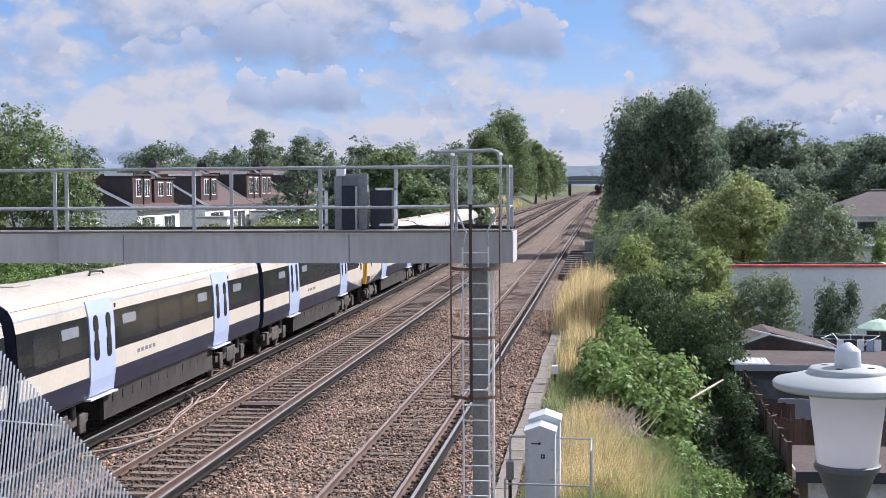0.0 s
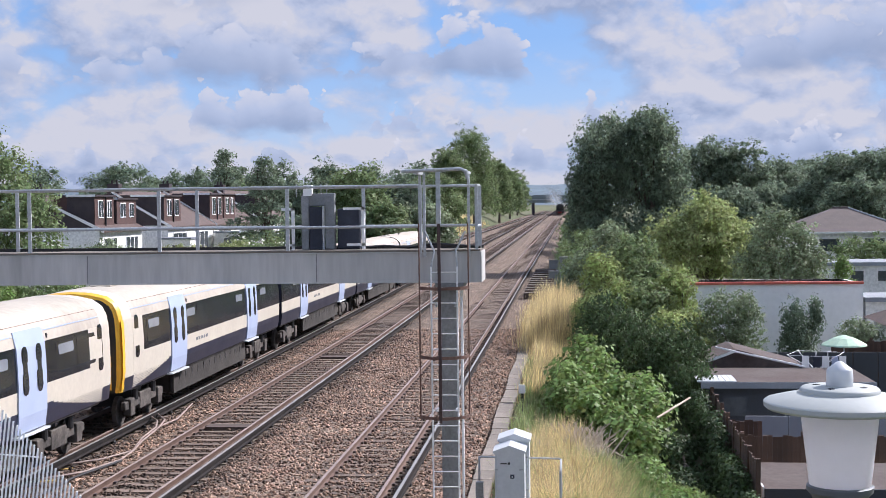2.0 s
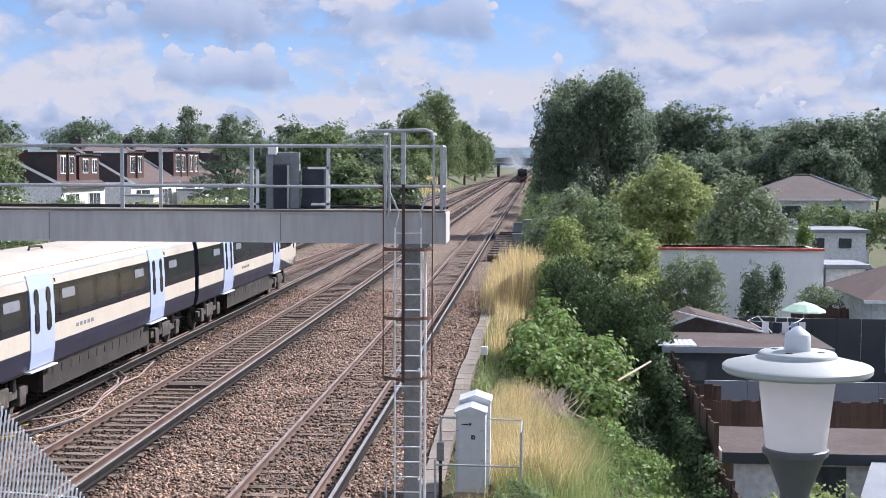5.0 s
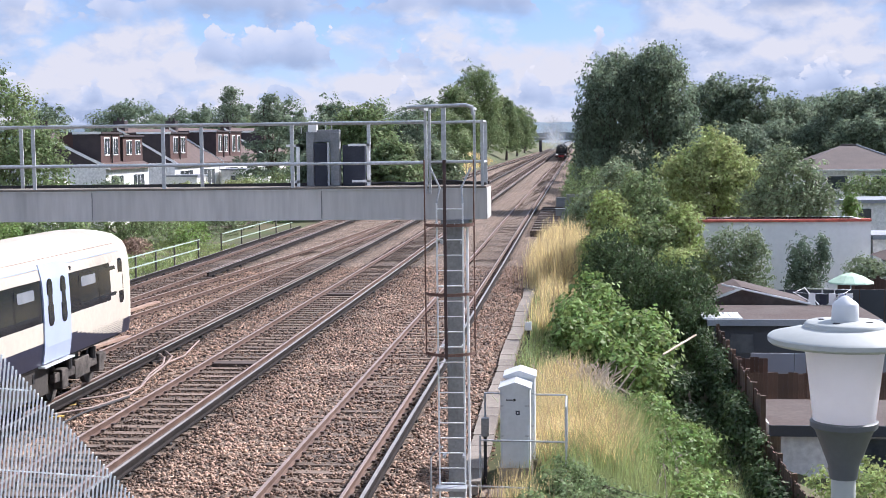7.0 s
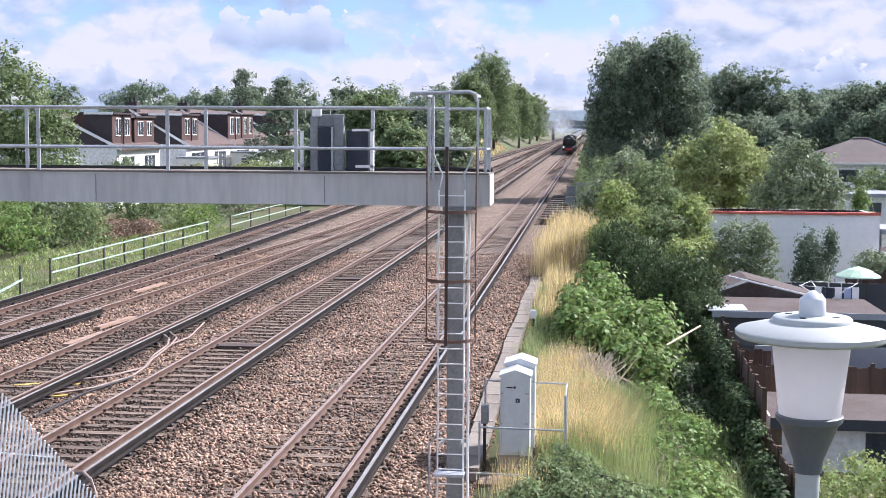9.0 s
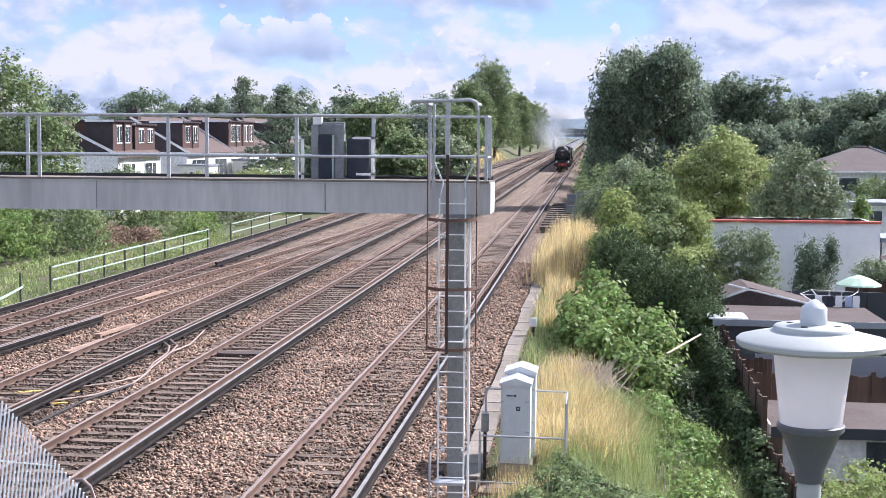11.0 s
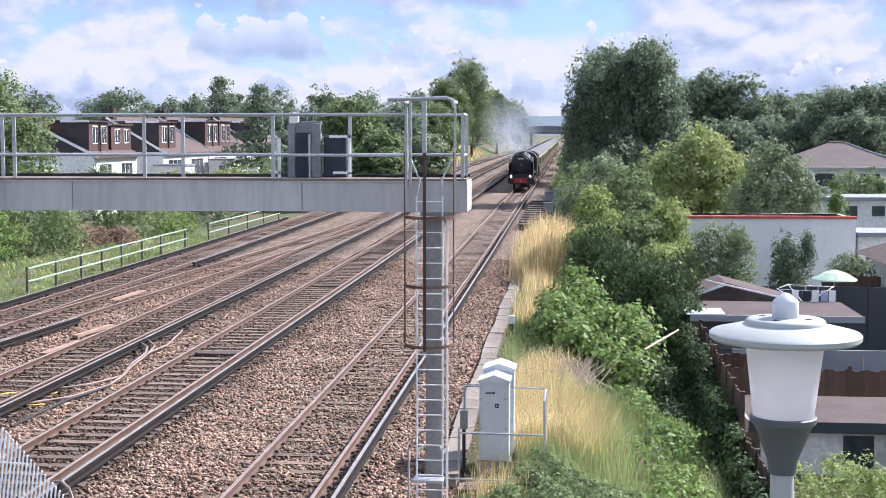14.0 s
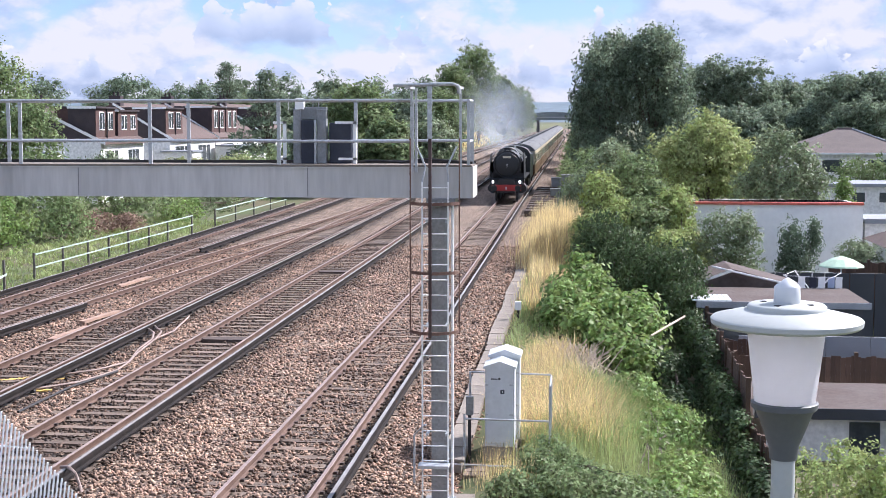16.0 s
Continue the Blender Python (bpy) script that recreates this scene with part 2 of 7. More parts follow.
def ballast_mat():
    m = bpy.data.materials.new("ballast")
    m.use_nodes = True
    nt = m.node_tree
    n, ln = nt.nodes.new, nt.links.new
    bsdf = nt.nodes["Principled BSDF"]
    co = n("ShaderNodeTexCoord").outputs["Object"]
    v = n("ShaderNodeTexVoronoi")
    v.inputs["Scale"].default_value = 17
    ln(co, v.inputs["Vector"])
    sep = n("ShaderNodeSeparateColor")
    ln(v.outputs["Color"], sep.inputs[0])
    r = n("ShaderNodeValToRGB")
    e = r.color_ramp.elements
    e[0].position, e[0].color = 0.0, (0.05, 0.036, 0.028, 1)
    e[1].position, e[1].color = 1.0, (0.42, 0.32, 0.235, 1)
    e.new(0.45).color = (0.165, 0.118, 0.086, 1)
    ln(sep.outputs[0], r.inputs[0])
    big = n("ShaderNodeTexNoise")
    big.inputs["Scale"].default_value, big.inputs["Detail"].default_value = 0.55, 5
    ln(co, big.inputs["Vector"])
    mr = n("ShaderNodeMapRange")
    mr.inputs[1].default_value, mr.inputs[2].default_value = 0.3, 0.7
    mr.inputs[3].default_value, mr.inputs[4].default_value = 0.68, 1.14
    ln(big.outputs[0], mr.inputs[0])
    h = n("ShaderNodeHueSaturation")
    ln(mr.outputs[0], h.inputs["Value"])
    ln(r.outputs[0], h.inputs["Color"])
    ln(h.outputs[0], bsdf.inputs["Base Color"])
    bsdf.inputs["Roughness"].default_value = 0.9
    bp = n("ShaderNodeBump")
    bp.inputs["Strength"].default_value, bp.inputs["Distance"].default_value = 1.0, 0.05
    bp.invert = True
    ln(v.outputs["Distance"], bp.inputs["Height"])
    ln(bp.outputs[0], bsdf.inputs["Normal"])
    return m


M_BALLAST = soiled(ballast_mat())
M_STONE = mat("stones", (0.205, 0.135, 0.097), (0.35, 0.245, 0.178), 0.9, island=0.85, bump=0.3, scale=0.5, c3=(0.42, 0.285, 0.195))
soiled(M_STONE)
M_EARTH = mat("earth", (0.10, 0.085, 0.045), (0.07, 0.10, 0.03), 0.95, scale=0.35, fine=8, bump=0.6, bscale=12)
M_RAIL = mat("rail_rust", (0.10, 0.06, 0.045), (0.15, 0.095, 0.072), 0.7, 0.2, scale=2, fine=60)
M_HEAD = mat("rail_head", (0.33, 0.255, 0.225), (0.26, 0.2, 0.175), 0.5, 0.25, scale=1.2, fine=30, bump=0.05)
M_COND = mat("conductor_side", (0.018, 0.016, 0.016), (0.032, 0.027, 0.025), 0.85, spec=0.12)
M_CONDTOP = mat("conductor_top", (0.33, 0.315, 0.305), (0.25, 0.24, 0.235), 0.55, 0.2, bump=0.03)
M_SLEEPER = mat("sleeper", (0.12, 0.087, 0.065), (0.19, 0.143, 0.11), 0.85, rnd=0.3, scale=2.5, bump=0.4, bscale=25)
M_CLIP = mat("clip_iron", (0.06, 0.045, 0.038), (0.09, 0.065, 0.055), 0.85)
M_GALV = mat("galvanised", (0.5, 0.52, 0.54), (0.42, 0.44, 0.46), 0.5, 0.35, scale=1.6, fine=25, bump=0.06)
M_BEAM = mat("beam_steel", (0.58, 0.57, 0.55), (0.47, 0.465, 0.45), 0.6, 0.05, scale=1.7, fine=14, bump=0.03, streak=0.12, c3=(0.36, 0.35, 0.335), grain=0.08)
M_COLUMN = mat("column_steel", (0.2, 0.205, 0.205), (0.27, 0.275, 0.275), 0.55, 0.3, scale=2, fine=25, bump=0.08)
M_RUST = mat("rusty_strap", (0.12, 0.06, 0.045), (0.2, 0.12, 0.09), 0.75, 0.1)
M_DARKRED = mat("cable_duct", (0.055, 0.03, 0.03), (0.08, 0.05, 0.045), 0.6)
M_BLACK = mat("black_rubber", (0.012, 0.012, 0.014), (0.025, 0.024, 0.024), 0.6)
M_CONC = mat("concrete", (0.25, 0.215, 0.18), (0.18, 0.155, 0.13), 0.9, scale=1.5, fine=30, bump=0.3, rnd=0.15)
M_CASE = mat("case_paint", (0.62, 0.645, 0.66), (0.58, 0.605, 0.62), 0.45, scale=2.5, fine=12, bump=0.02, grain=0.05)
M_WHITE = mat("white_paint", (0.88, 0.88, 0.87), (0.84, 0.84, 0.83), 0.6, scale=0.5, fine=4, bump=0.02, grain=0.04)

# ---------------------------------------------------------------- geometry helpers


class Geo:
    """Vertices and faces gathered for one mesh."""

    def __init__(self):
        self.v, self.f, self.m = [], [], []

    def add(self, v, f, m=0):
        o = len(self.v)
        self.v += [tuple(p) for p in v]
        self.f += [tuple(i + o for i in q) for q in f]
        self.m += [m] * len(f)
        return self

    def box(self, x0, x1, y0, y1, z0, z1, m=0):
        v = [(x, y, z) for z in (z0, z1) for y in (y0, y1) for x in (x0, x1)]
        return self.add(v, [(0, 2, 3, 1), (4, 5, 7, 6), (0, 1, 5, 4), (2, 6, 7, 3), (0, 4, 6, 2), (1, 3, 7, 5)], m)

    def cyl(self, p, q, r, r2=None, n=10, m=0):
        p, q = Vector(p), Vector(q)
        r2 = r if r2 is None else r2
        d = (q - p).normalized()
        u = d.cross((0, 0, 1) if abs(d.z) < 0.9 else (1, 0, 0)).normalized()
        w = d.cross(u)
        v = [c + (u * math.cos(a) + w * math.sin(a)) * s for c, s in ((p, r), (q, r2)) for a in [2 * math.pi * i / n for i in range(n)]]
        f = [(i, (i + 1) % n, n + (i + 1) % n, n + i) for i in range(n)]
        return self.add(v, f + [tuple(range(n))[::-1], tuple(range(n, 2 * n))], m)

    def tube(self, pts, r, n=8, m=0):
        """A bent round bar through the points, in one piece."""
        pts, v, u = [Vector(p) for p in pts], [], None
        for i, p in enumerate(pts):
            d = (pts[min(i + 1, len(pts) - 1)] - pts[max(i - 1, 0)]).normalized()
            if u is None:
                u = d.cross((0, 0, 1) if abs(d.z) < 0.9 else (1, 0, 0))
            u = (u - d * u.dot(d)).normalized()
            w = d.cross(u)
            v += [p + (u * math.cos(a) + w * math.sin(a)) * r for a in [2 * math.pi * k / n for k in range(n)]]
        f = [(i * n + k, i * n + (k + 1) % n, (i + 1) * n + (k + 1) % n, (i + 1) * n + k) for i in range(len(pts) - 1) for k in range(n)]
        return self.add(v, f + [tuple(range(n))[::-1], tuple(range(len(v) - n, len(v)))], m)

    def lathe(self, prof, x=0, y=0, n=40, m=0):
        """Turned round the vertical through (x, y); prof: (radius, z)."""
        v = [(x + r * math.cos(2 * math.pi * i / n), y + r * math.sin(2 * math.pi * i / n), z) for r, z in prof for i in range(n)]
        f = [(k * n + i, k * n + (i + 1) % n, (k + 1) * n + (i + 1) % n, (k + 1) * n + i) for k in range(len(prof) - 1) for i in range(n)]
        f += [tuple(range(n))[::-1], tuple(range(len(v) - n, len(v)))]
        return self.add(v, f, m)

    def sweep(self, prof, pts, ms=None, cap=True):
        """A closed profile (across, up) carried along points, which run mainly along y or x."""
        k, v, f, mm = len(prof), [], [], []
        for i, p in enumerate(pts):
            a, b = Vector(pts[max(i - 1, 0)]), Vector(pts[min(i + 1, len(pts) - 1)])
            d = (b - a).normalized()
            side = Vector((d.y, -d.x, 0)).normalized()
            v += [Vector(p) + side * s + Vector((0, 0, h)) for s, h in prof]
        for i in range(len(pts) - 1):
            for j in range(k):
                f.append((i * k + j, i * k + (j + 1) % k, (i + 1) * k + (j + 1) % k, (i + 1) * k + j))
                mm.append(ms[j] if ms else 0)
        if cap:
            f += [tuple(range(k))[::-1], tuple(range(len(v) - k, len(v)))]
            mm += [0, 0]
        o = len(self.v)
        self.v += [tuple(p) for p in v]
        self.f += [tuple(i + o for i in q) for q in f]
        self.m += mm
        return self

    def mesh(self, name, mats, smooth=False):
        me = bpy.data.meshes.new(name)
        me.from_pydata(self.v, [], self.f)
        for m in mats if isinstance(mats, (list, tuple)) else [mats]:
            me.materials.append(m)
        if any(self.m):
            me.polygons.foreach_set("material_index", self.m)
        bm = bmesh.new()
        bm.from_mesh(me)
        bmesh.ops.delete(bm, geom=[p for p in bm.verts if not p.link_faces], context="VERTS")
        bmesh.ops.recalc_face_normals(bm, faces=bm.faces)
        bm.to_mesh(me)
        bm.free()
        if smooth:
            me.shade_smooth()
            me.set_sharp_from_angle(angle=radians(40))
        return me


def extruded(outline, z0, z1):
    """An upright prism over an outline of (x, y)."""
    n = len(outline)
    v = [(x, y, z) for z in (z0, z1) for x, y in outline]
    return Geo().add(v, [(i, (i + 1) % n, n + (i + 1) % n, n + i) for i in range(n)] + [tuple(range(n))[::-1], tuple(range(n, 2 * n))])


def part(name, geo, mats, parent=None, label="", at=None, bevel=0.0, smooth=False):
    ob = new(name, geo.mesh(name, mats, smooth) if isinstance(geo, Geo) else geo)
    if parent is not None:
        ob.parent = parent
    if at is not None:
        ob.matrix_basis = at
    if bevel:
        b = ob.modifiers.new("bevel", "BEVEL")
        b.width, b.segments, b.limit_method = bevel, 2, "ANGLE"
    return tagged(ob, label)


def thing(name, label, category, group="", kind="", at=None):
    ob = new(name)
    if at is not None:
        ob.matrix_basis = at
    return tagged(ob, label, category, group, kind)


def fast_mesh(name, verts, faces, mats):
    """A mesh of many equal faces out of arrays."""
    me = bpy.data.meshes.new(name)
    k = faces.shape[1]
    me.vertices.add(len(verts))
    me.vertices.foreach_set("co", np.asarray(verts, np.float32).ravel())
    me.loops.add(faces.size)
    me.loops.foreach_set("vertex_index", np.asarray(faces, np.int32).ravel())
    me.polygons.add(len(faces))
    me.polygons.foreach_set("loop_start", np.arange(0, faces.size, k, dtype=np.int32))
    me.update(calc_edges=True)
    me.validate()
    me.materials.append(mats)
    return me


# ---------------------------------------------------------------- the line of the railway


def tz(y):
    """Height of the rails: the line climbs gently into the distance."""
    return 0.0 if y < 60 else 0.0047 * (y - 60) ** 2 / (y - 60 + 25)


def cx(y):
    """Sideways drift of the line in the distance."""
    return 0.0 if y < 90 else 0.0034 * (y - 90) ** 2 / (y - 90 + 20)


def drift(y):
    """How far the left edge of the line closes in where the tracks merge in the distance."""
    return 0.0 if y < 200 else 0.013 * (y - 200) ** 2 / (y - 200 + 30)


def on(x, y, z=0.0):
    return (x + cx(y), y, z + tz(y))


NEAR, FAR = 8.0, 640.0
STEPS = [NEAR + 4 * i for i in range(24)] + [104 + 12 * i for i in range(45)]


def smooth(a, b, v):
    t = min(1.0, max(0.0, (v - a) / (b - a)))
    return t * t * (3 - 2 * t)


def ground_z(x, y):
    """The natural ground beside and under the line."""
    base, away = tz(min(y, 700.0)), 1 - smooth(150, 400, y)
    u = x - cx(min(y, 700.0))
    left = -16.0 + drift(y)
    if u < left:
        h = (-0.42 + 0.3 * smooth(-17, -22, x)) * away - 0.42 * (1 - away) + 1.9 * smooth(left - 1, left - 6, u) * smooth(150, 230, y)
    elif u < 3.2:
        h = -0.48
    else:
        h = -0.35 * (1 - smooth(3.2, 3.6, u) * (1 - away)) - (0.8 * smooth(4.6, 8.5, x) + 0.75 * smooth(8.9, 9.7, x)) * away
    return base + h + 0.05 * noise.noise((x * 0.35, y * 0.35, 0)) * (1 if abs(x) < 80 else 0)


def build_ground():
    xs = sorted({*[-2600, -1500, -900, -500, -300, -200, -140, -100, -75, -60, -50, -42, -36, -32, -28], *np.arange(-25, 26, 0.8).round(2).tolist(), *[28, 32, 38, 46, 56, 70, 90, 120, 160, 220, 300, 500, 900, 1500, 2600]})
    ys = sorted({*[-300, -120, -60, -30, -10, 0, 6], *np.arange(10, 80, 1.0).tolist(), *np.arange(80, 200, 5.0).tolist(), *np.arange(200, 700, 25.0).tolist(), 800, 1000, 1400, 2000, 3000})
    g = Geo()
    v = [(x, y, ground_z(x, y)) for y in ys for x in xs]
    k = len(xs)
    g.add(v, [(j * k + i, j * k + i + 1, (j + 1) * k + i + 1, (j + 1) * k + i) for j in range(len(ys) - 1) for i in range(k - 1)])
    part("ground", g, M_EARTH, smooth=True)
    tagged(bpy.data.objects["ground"], "rough grassy earth beside the railway", "ground", kind="structure")


def ballast_z(x, y):
    lump = 0.035 * noise.noise((x * 1.7, y * 1.7, 3)) + 0.03 * noise.noise((x * 0.5, y * 0.5, 9))
    edge = 0.32 * smooth(2.2, 3.1, x) + 0.3 * smooth(-15.3, -16.2, x)
    heap = 0.05 * math.exp(-((x + 2.4) / 0.8) ** 2)
    return -0.2 + lump + heap - edge


def build_ballast():
    xs = np.arange(-16.6, 3.3, 0.2)
    ys = [*np.arange(8, 60, 0.2), *np.arange(60, 110, 1.0), *np.arange(110, 660, 10.0)]
    g = Geo()
    v = [on(3.3 + (x - 3.3) * (1 - drift(y) / 19.9), y, ballast_z(x, y)) for y in ys for x in xs]
    k = len(xs)
    g.add(v, [(j * k + i, j * k + i + 1, (j + 1) * k + i + 1, (j + 1) * k + i) for j in range(len(ys) - 1) for i in range(k - 1)])
    ob = part("ballast_bed", g, M_BALLAST, smooth=True)
    tagged(ob, "brown granite ballast bed under four railway tracks", "ballast", kind="structure")


RAIL = [(-0.07, -0.16), (0.07, -0.16), (0.07, -0.145), (0.012, -0.125), (0.012, -0.045), (0.036, -0.035), (0.036, -0.004), (0.03, 0.0), (-0.03, 0.0), (-0.036, -0.004), (-0.036, -0.035), (-0.012, -0.045), (-0.012, -0.125), (-0.07, -0.145)]
RAIL_M = [0, 0, 0, 0, 0, 0, 1, 1, 1, 0, 0, 0, 0, 0]
COND = [(-0.07, -0.08), (0.07, -0.08), (0.07, -0.055), (0.03, -0.03), (0.03, 0.02), (0.055, 0.03), (0.055, 0.092), (0.036, 0.1), (-0.036, 0.1), (-0.055, 0.092), (-0.058, 0.035), (-0.02, 0.03), (-0.02, -0.02), (-0.06, -0.04)]
COND_M = [0, 0, 0, 0, 0, 0, 0, 1, 0, 0, 0, 0, 0, 0]
HALF = 0.7525


def track(label, centre, sleepers=True):
    """A running line: two rails, sleepers and rail clips. centre(y) gives its x."""
    t = thing("railway_track", label, "railway track", "running lines")
    for s in (-1, 1):
        part("rail", Geo().sweep(RAIL, [on(centre(y) + s * HALF, y) for y in STEPS], RAIL_M), [M_RAIL, M_HEAD], t)
    clips = Geo()
    for i in range(int((86 - 18) / 0.65)):
        y = 18 + 0.65 * i
        for s in (-1, 1):
            for d in (-0.1, 0.1):
                x, yy, z = on(centre(y) + s * HALF + d, y, -0.15)
                clips.box(x - 0.035, x + 0.035, yy - 0.045, yy + 0.045, z, z + 0.045)
    tagged(part("rail_clips", clips, M_CLIP, t), kind="stuff")
    return t


def conductor(label, x, y0, y1, pots=True):
    c = thing("conductor_rail", label, "conductor rail", "third rails")
    ys = [y0, *[y for y in STEPS if y0 < y < y1], y1]
    part("rail", Geo().sweep(COND, [on(x(y), y) for y in ys], COND_M), [M_COND, M_CONDTOP], c)
    g = Geo()
    y = y0 + 1
    while y < min(y1, 70):
        px, py, pz = on(x(y), y)
        g.lathe([(0.07, -0.2), (0.07, -0.13), (0.05, -0.1), (0.05, -0.06)], px, py, 8)
        y += 2.6
    if g.v:
        tagged(part("insulators", g, M_BLACK, c), kind="stuff")
    return c


A = lambda y: 0.0
B = lambda y: -4.83
C = lambda y: -8.52
E_ = lambda y: -13.65 + drift(y)


def D(y):
    """Crossover from the far left line to the third line."""
    return -13.65 + 5.13 * smooth(4, 112, y)

build_ground()
build_ballast()
TRACKS = [
    track("rust-brown running rails on ballasted sleepers", A),
    track("rust-brown running rails on dark timber sleepers", B),
    track("rust-brown running rails worn by traffic", C),
    track("rust-brown running rails beside the grass verge", E_),
    track("curved crossover rails between two running lines", D),
]
conductor("pale steel third rail on insulators", lambda y: 1.17, NEAR, FAR)
conductor("pale steel third rail with a dark side", lambda y: -4.83 + 1.17, NEAR, FAR)
conductor("steel third rail beside the train's line", lambda y: -8.52 + 1.17, NEAR, FAR)
conductor("dark steel third rail by the grass verge", lambda y: -15.0 + drift(y), NEAR, 96)
conductor("steel third rail beside the verge line", lambda y: -12.4 + drift(y), 62, FAR)
conductor("dark steel third rail beside the crossover", lambda y: D(y) + 1.2, NEAR, 43)

# ---------------------------------------------------------------- signal gantry


def build_gantry():
    g = thing("signal_gantry", "grey steel signal gantry with a railed walkway over the tracks", "gantry")
    x0, x1 = -18.6, 3.34
    part("beam", Geo().box(x0, x1, 21.9, 22.78, 4.805, 5.265), M_BEAM, g, "long grey box beam")
    for z in (4.785, 5.265):
        part("flange", Geo().box(x0, x1, 21.885, 22.795, z, z + 0.02), M_BEAM, g)
    for x in (-14, -8, -3.2, 0.65):
        part("stiffener", Geo().box(x, x + 0.015, 21.893, 21.902, 4.81, 5.26), M_COLUMN, g)
    part("end_plate", Geo().box(x1, x1 + 0.02, 21.88, 22.82, 4.79, 5.29), M_BEAM, g, bevel=0.004)
    deck = Geo().box(x0, x1, 21.9, 22.78, 5.288, 5.32)
    part("walkway", deck, M_CONC, g)
    part("toe_board", Geo().box(x0, x1, 22.74, 22.76, 5.32, 5.37), M_BLACK, g)
    for y, xs in ((21.93, (-17.2, -15.03, -12.86, -10.69, -8.52, -6.35, -4.18, -1.97, 0.18, 2.37)), (22.73, (-16.6, -14.4, -12.1, -9.8, -7.4, -4.72, -1.55, 1.32, 3.28))):
        for x in xs:
            p = Geo().box(x - 0.03, x + 0.03, y - 0.012, y + 0.012, 5.31, 6.36).box(x - 0.012, x + 0.012, y, y + 0.05, 5.31, 6.34)
            part("post", p, M_GALV, g)
        end = 2.37 if y < 22 else 3.28
        for z in (6.36, 5.70):
            part("handrail", Geo().cyl((x0, y, z), (end, y, z), 0.024), M_GALV, g, smooth=True)
    for z in (6.36, 5.70):
        part("handrail", Geo().cyl((3.28, 21.93, z), (3.28, 22.73, z), 0.022), M_GALV, g, smooth=True)
    part("post", Geo().box(3.255, 3.305, 21.91, 21.95, 5.29, 6.36), M_GALV, g)
    # columns
    for x in (2.8, -18.0):
        h = [(-0.13, 0), (0.13, 0), (0.13, 0.025), (0.011, 0.025), (0.011, 0.24), (0.13, 0.24), (0.13, 0.265), (-0.13, 0.265), (-0.13, 0.24), (-0.011, 0.24), (-0.011, 0.025), (-0.13, 0.025)]
        c = extruded([(x + a, 22.02 + b) for a, b in h], -0.3, 4.68)
        part("column", c, M_COLUMN, g)
        part("cap_plate", Geo().box(x - 0.2, x + 0.27, 21.86, 22.4, 4.68, 4.785), M_COLUMN, g, bevel=0.006)
        part("base_plate", Geo().box(x - 0.25, x + 0.25, 21.9, 22.4, -0.3, -0.26), M_COLUMN, g)
    part("footing", Geo().box(2.3, 3.35, 21.6, 22.7, -0.75, -0.3), M_CONC, g, bevel=0.02)
    part("footing", Geo().box(-18.5, -17.5, 21.6, 22.7, -0.75, -0.3), M_CONC, g, bevel=0.02)
    part("conduit", Geo().cyl((3.02, 22.0, -0.3), (3.02, 22.0, 4.7), 0.022), M_WHITE, g, smooth=True)
    # cage post and hood rail at the head of the ladder
    hood = Geo().tube([(2.15, 21.3, 6.58), (3.08, 21.25, 6.6), (3.17, 21.25, 6.57), (3.19, 21.28, 6.45)], 0.03, 10)
    part("hood_rail", hood, M_GALV, g, smooth=True)
    part("hood_arm", Geo().box(2.34, 2.42, 21.28, 21.95, 6.53, 6.58), M_GALV, g)
    part("hood_arm", Geo().box(3.14, 3.2, 21.28, 21.95, 6.53, 6.57), M_GALV, g)
    part("post", Geo().box(2.69, 2.76, 21.26, 21.3, 5.75, 6.58), M_GALV, g)
    for x in (2.37, 2.44, 3.16):
        part("post", Geo().box(x - 0.02, x + 0.02, 21.86, 21.9, 5.2, 6.55), M_GALV, g)


def build_ladder():
    l = thing("access_ladder", "white steel ladder with a rusty safety cage on the column", "ladder")
    for x in (2.55, 2.97):
        part("stile", Geo().box(x - 0.012, x + 0.012, 21.73, 21.77, -0.3, 5.05), M_WHITE, l)
        top = [(x, 21.75, 5.05), (x + (0.05 if x < 2.7 else -0.02), 21.8, 5.3), (x + (-0.1 if x < 2.7 else 0.13), 21.85, 5.62)]
        part("stile_top", Geo().tube(top, 0.016), M_GALV, l, smooth=True)
    for i in range(21):
        z = 0.0 + 0.248 * i
        part("rung", Geo().cyl((2.55, 21.75, z), (2.97, 21.75, z), 0.01, n=8), M_WHITE, l, smooth=True)
    for z in (0.9, 2.7, 4.4):
        for x in (2.6, 2.92):
            part("bracket", Geo().box(x, x + 0.04, 21.78, 22.03, z, z + 0.04), M_GALV, l)
    for z in (2.66, 3.62, 4.72):
        pts = [(2.76 + 0.4 * math.cos(a), 21.72 - 0.42 * math.sin(a), z) for a in [math.pi * i / 12 for i in range(13)]]
        part("hoop", Geo().sweep([(-0.004, -0.025), (0.004, -0.025), (0.004, 0.025), (-0.004, 0.025)], pts), M_RUST, l)
    part("strap", Geo().box(2.355, 2.375, 21.68, 21.72, 2.6, 5.75), M_RUST, l)
    part("strap", Geo().box(3.145, 3.165, 21.68, 21.72, 2.6, 5.75), M_RUST, l)
    part("strap", Geo().box(2.70, 2.75, 21.29, 21.315, 2.6, 5.76), M_DARKRED, l)
    part("step", Geo().box(2.5, 3.0, 21.5, 21.75, 0.42, 0.47), M_GALV, l, bevel=0.005)
    rail = Geo().tube([(2.28, 22.9, -0.3), (2.28, 22.9, 0.65), (2.5, 22.3, 0.95), (2.55, 22.25, 0.98)], 0.018)
    part("grab_rail", rail, M_GALV, l, smooth=True)


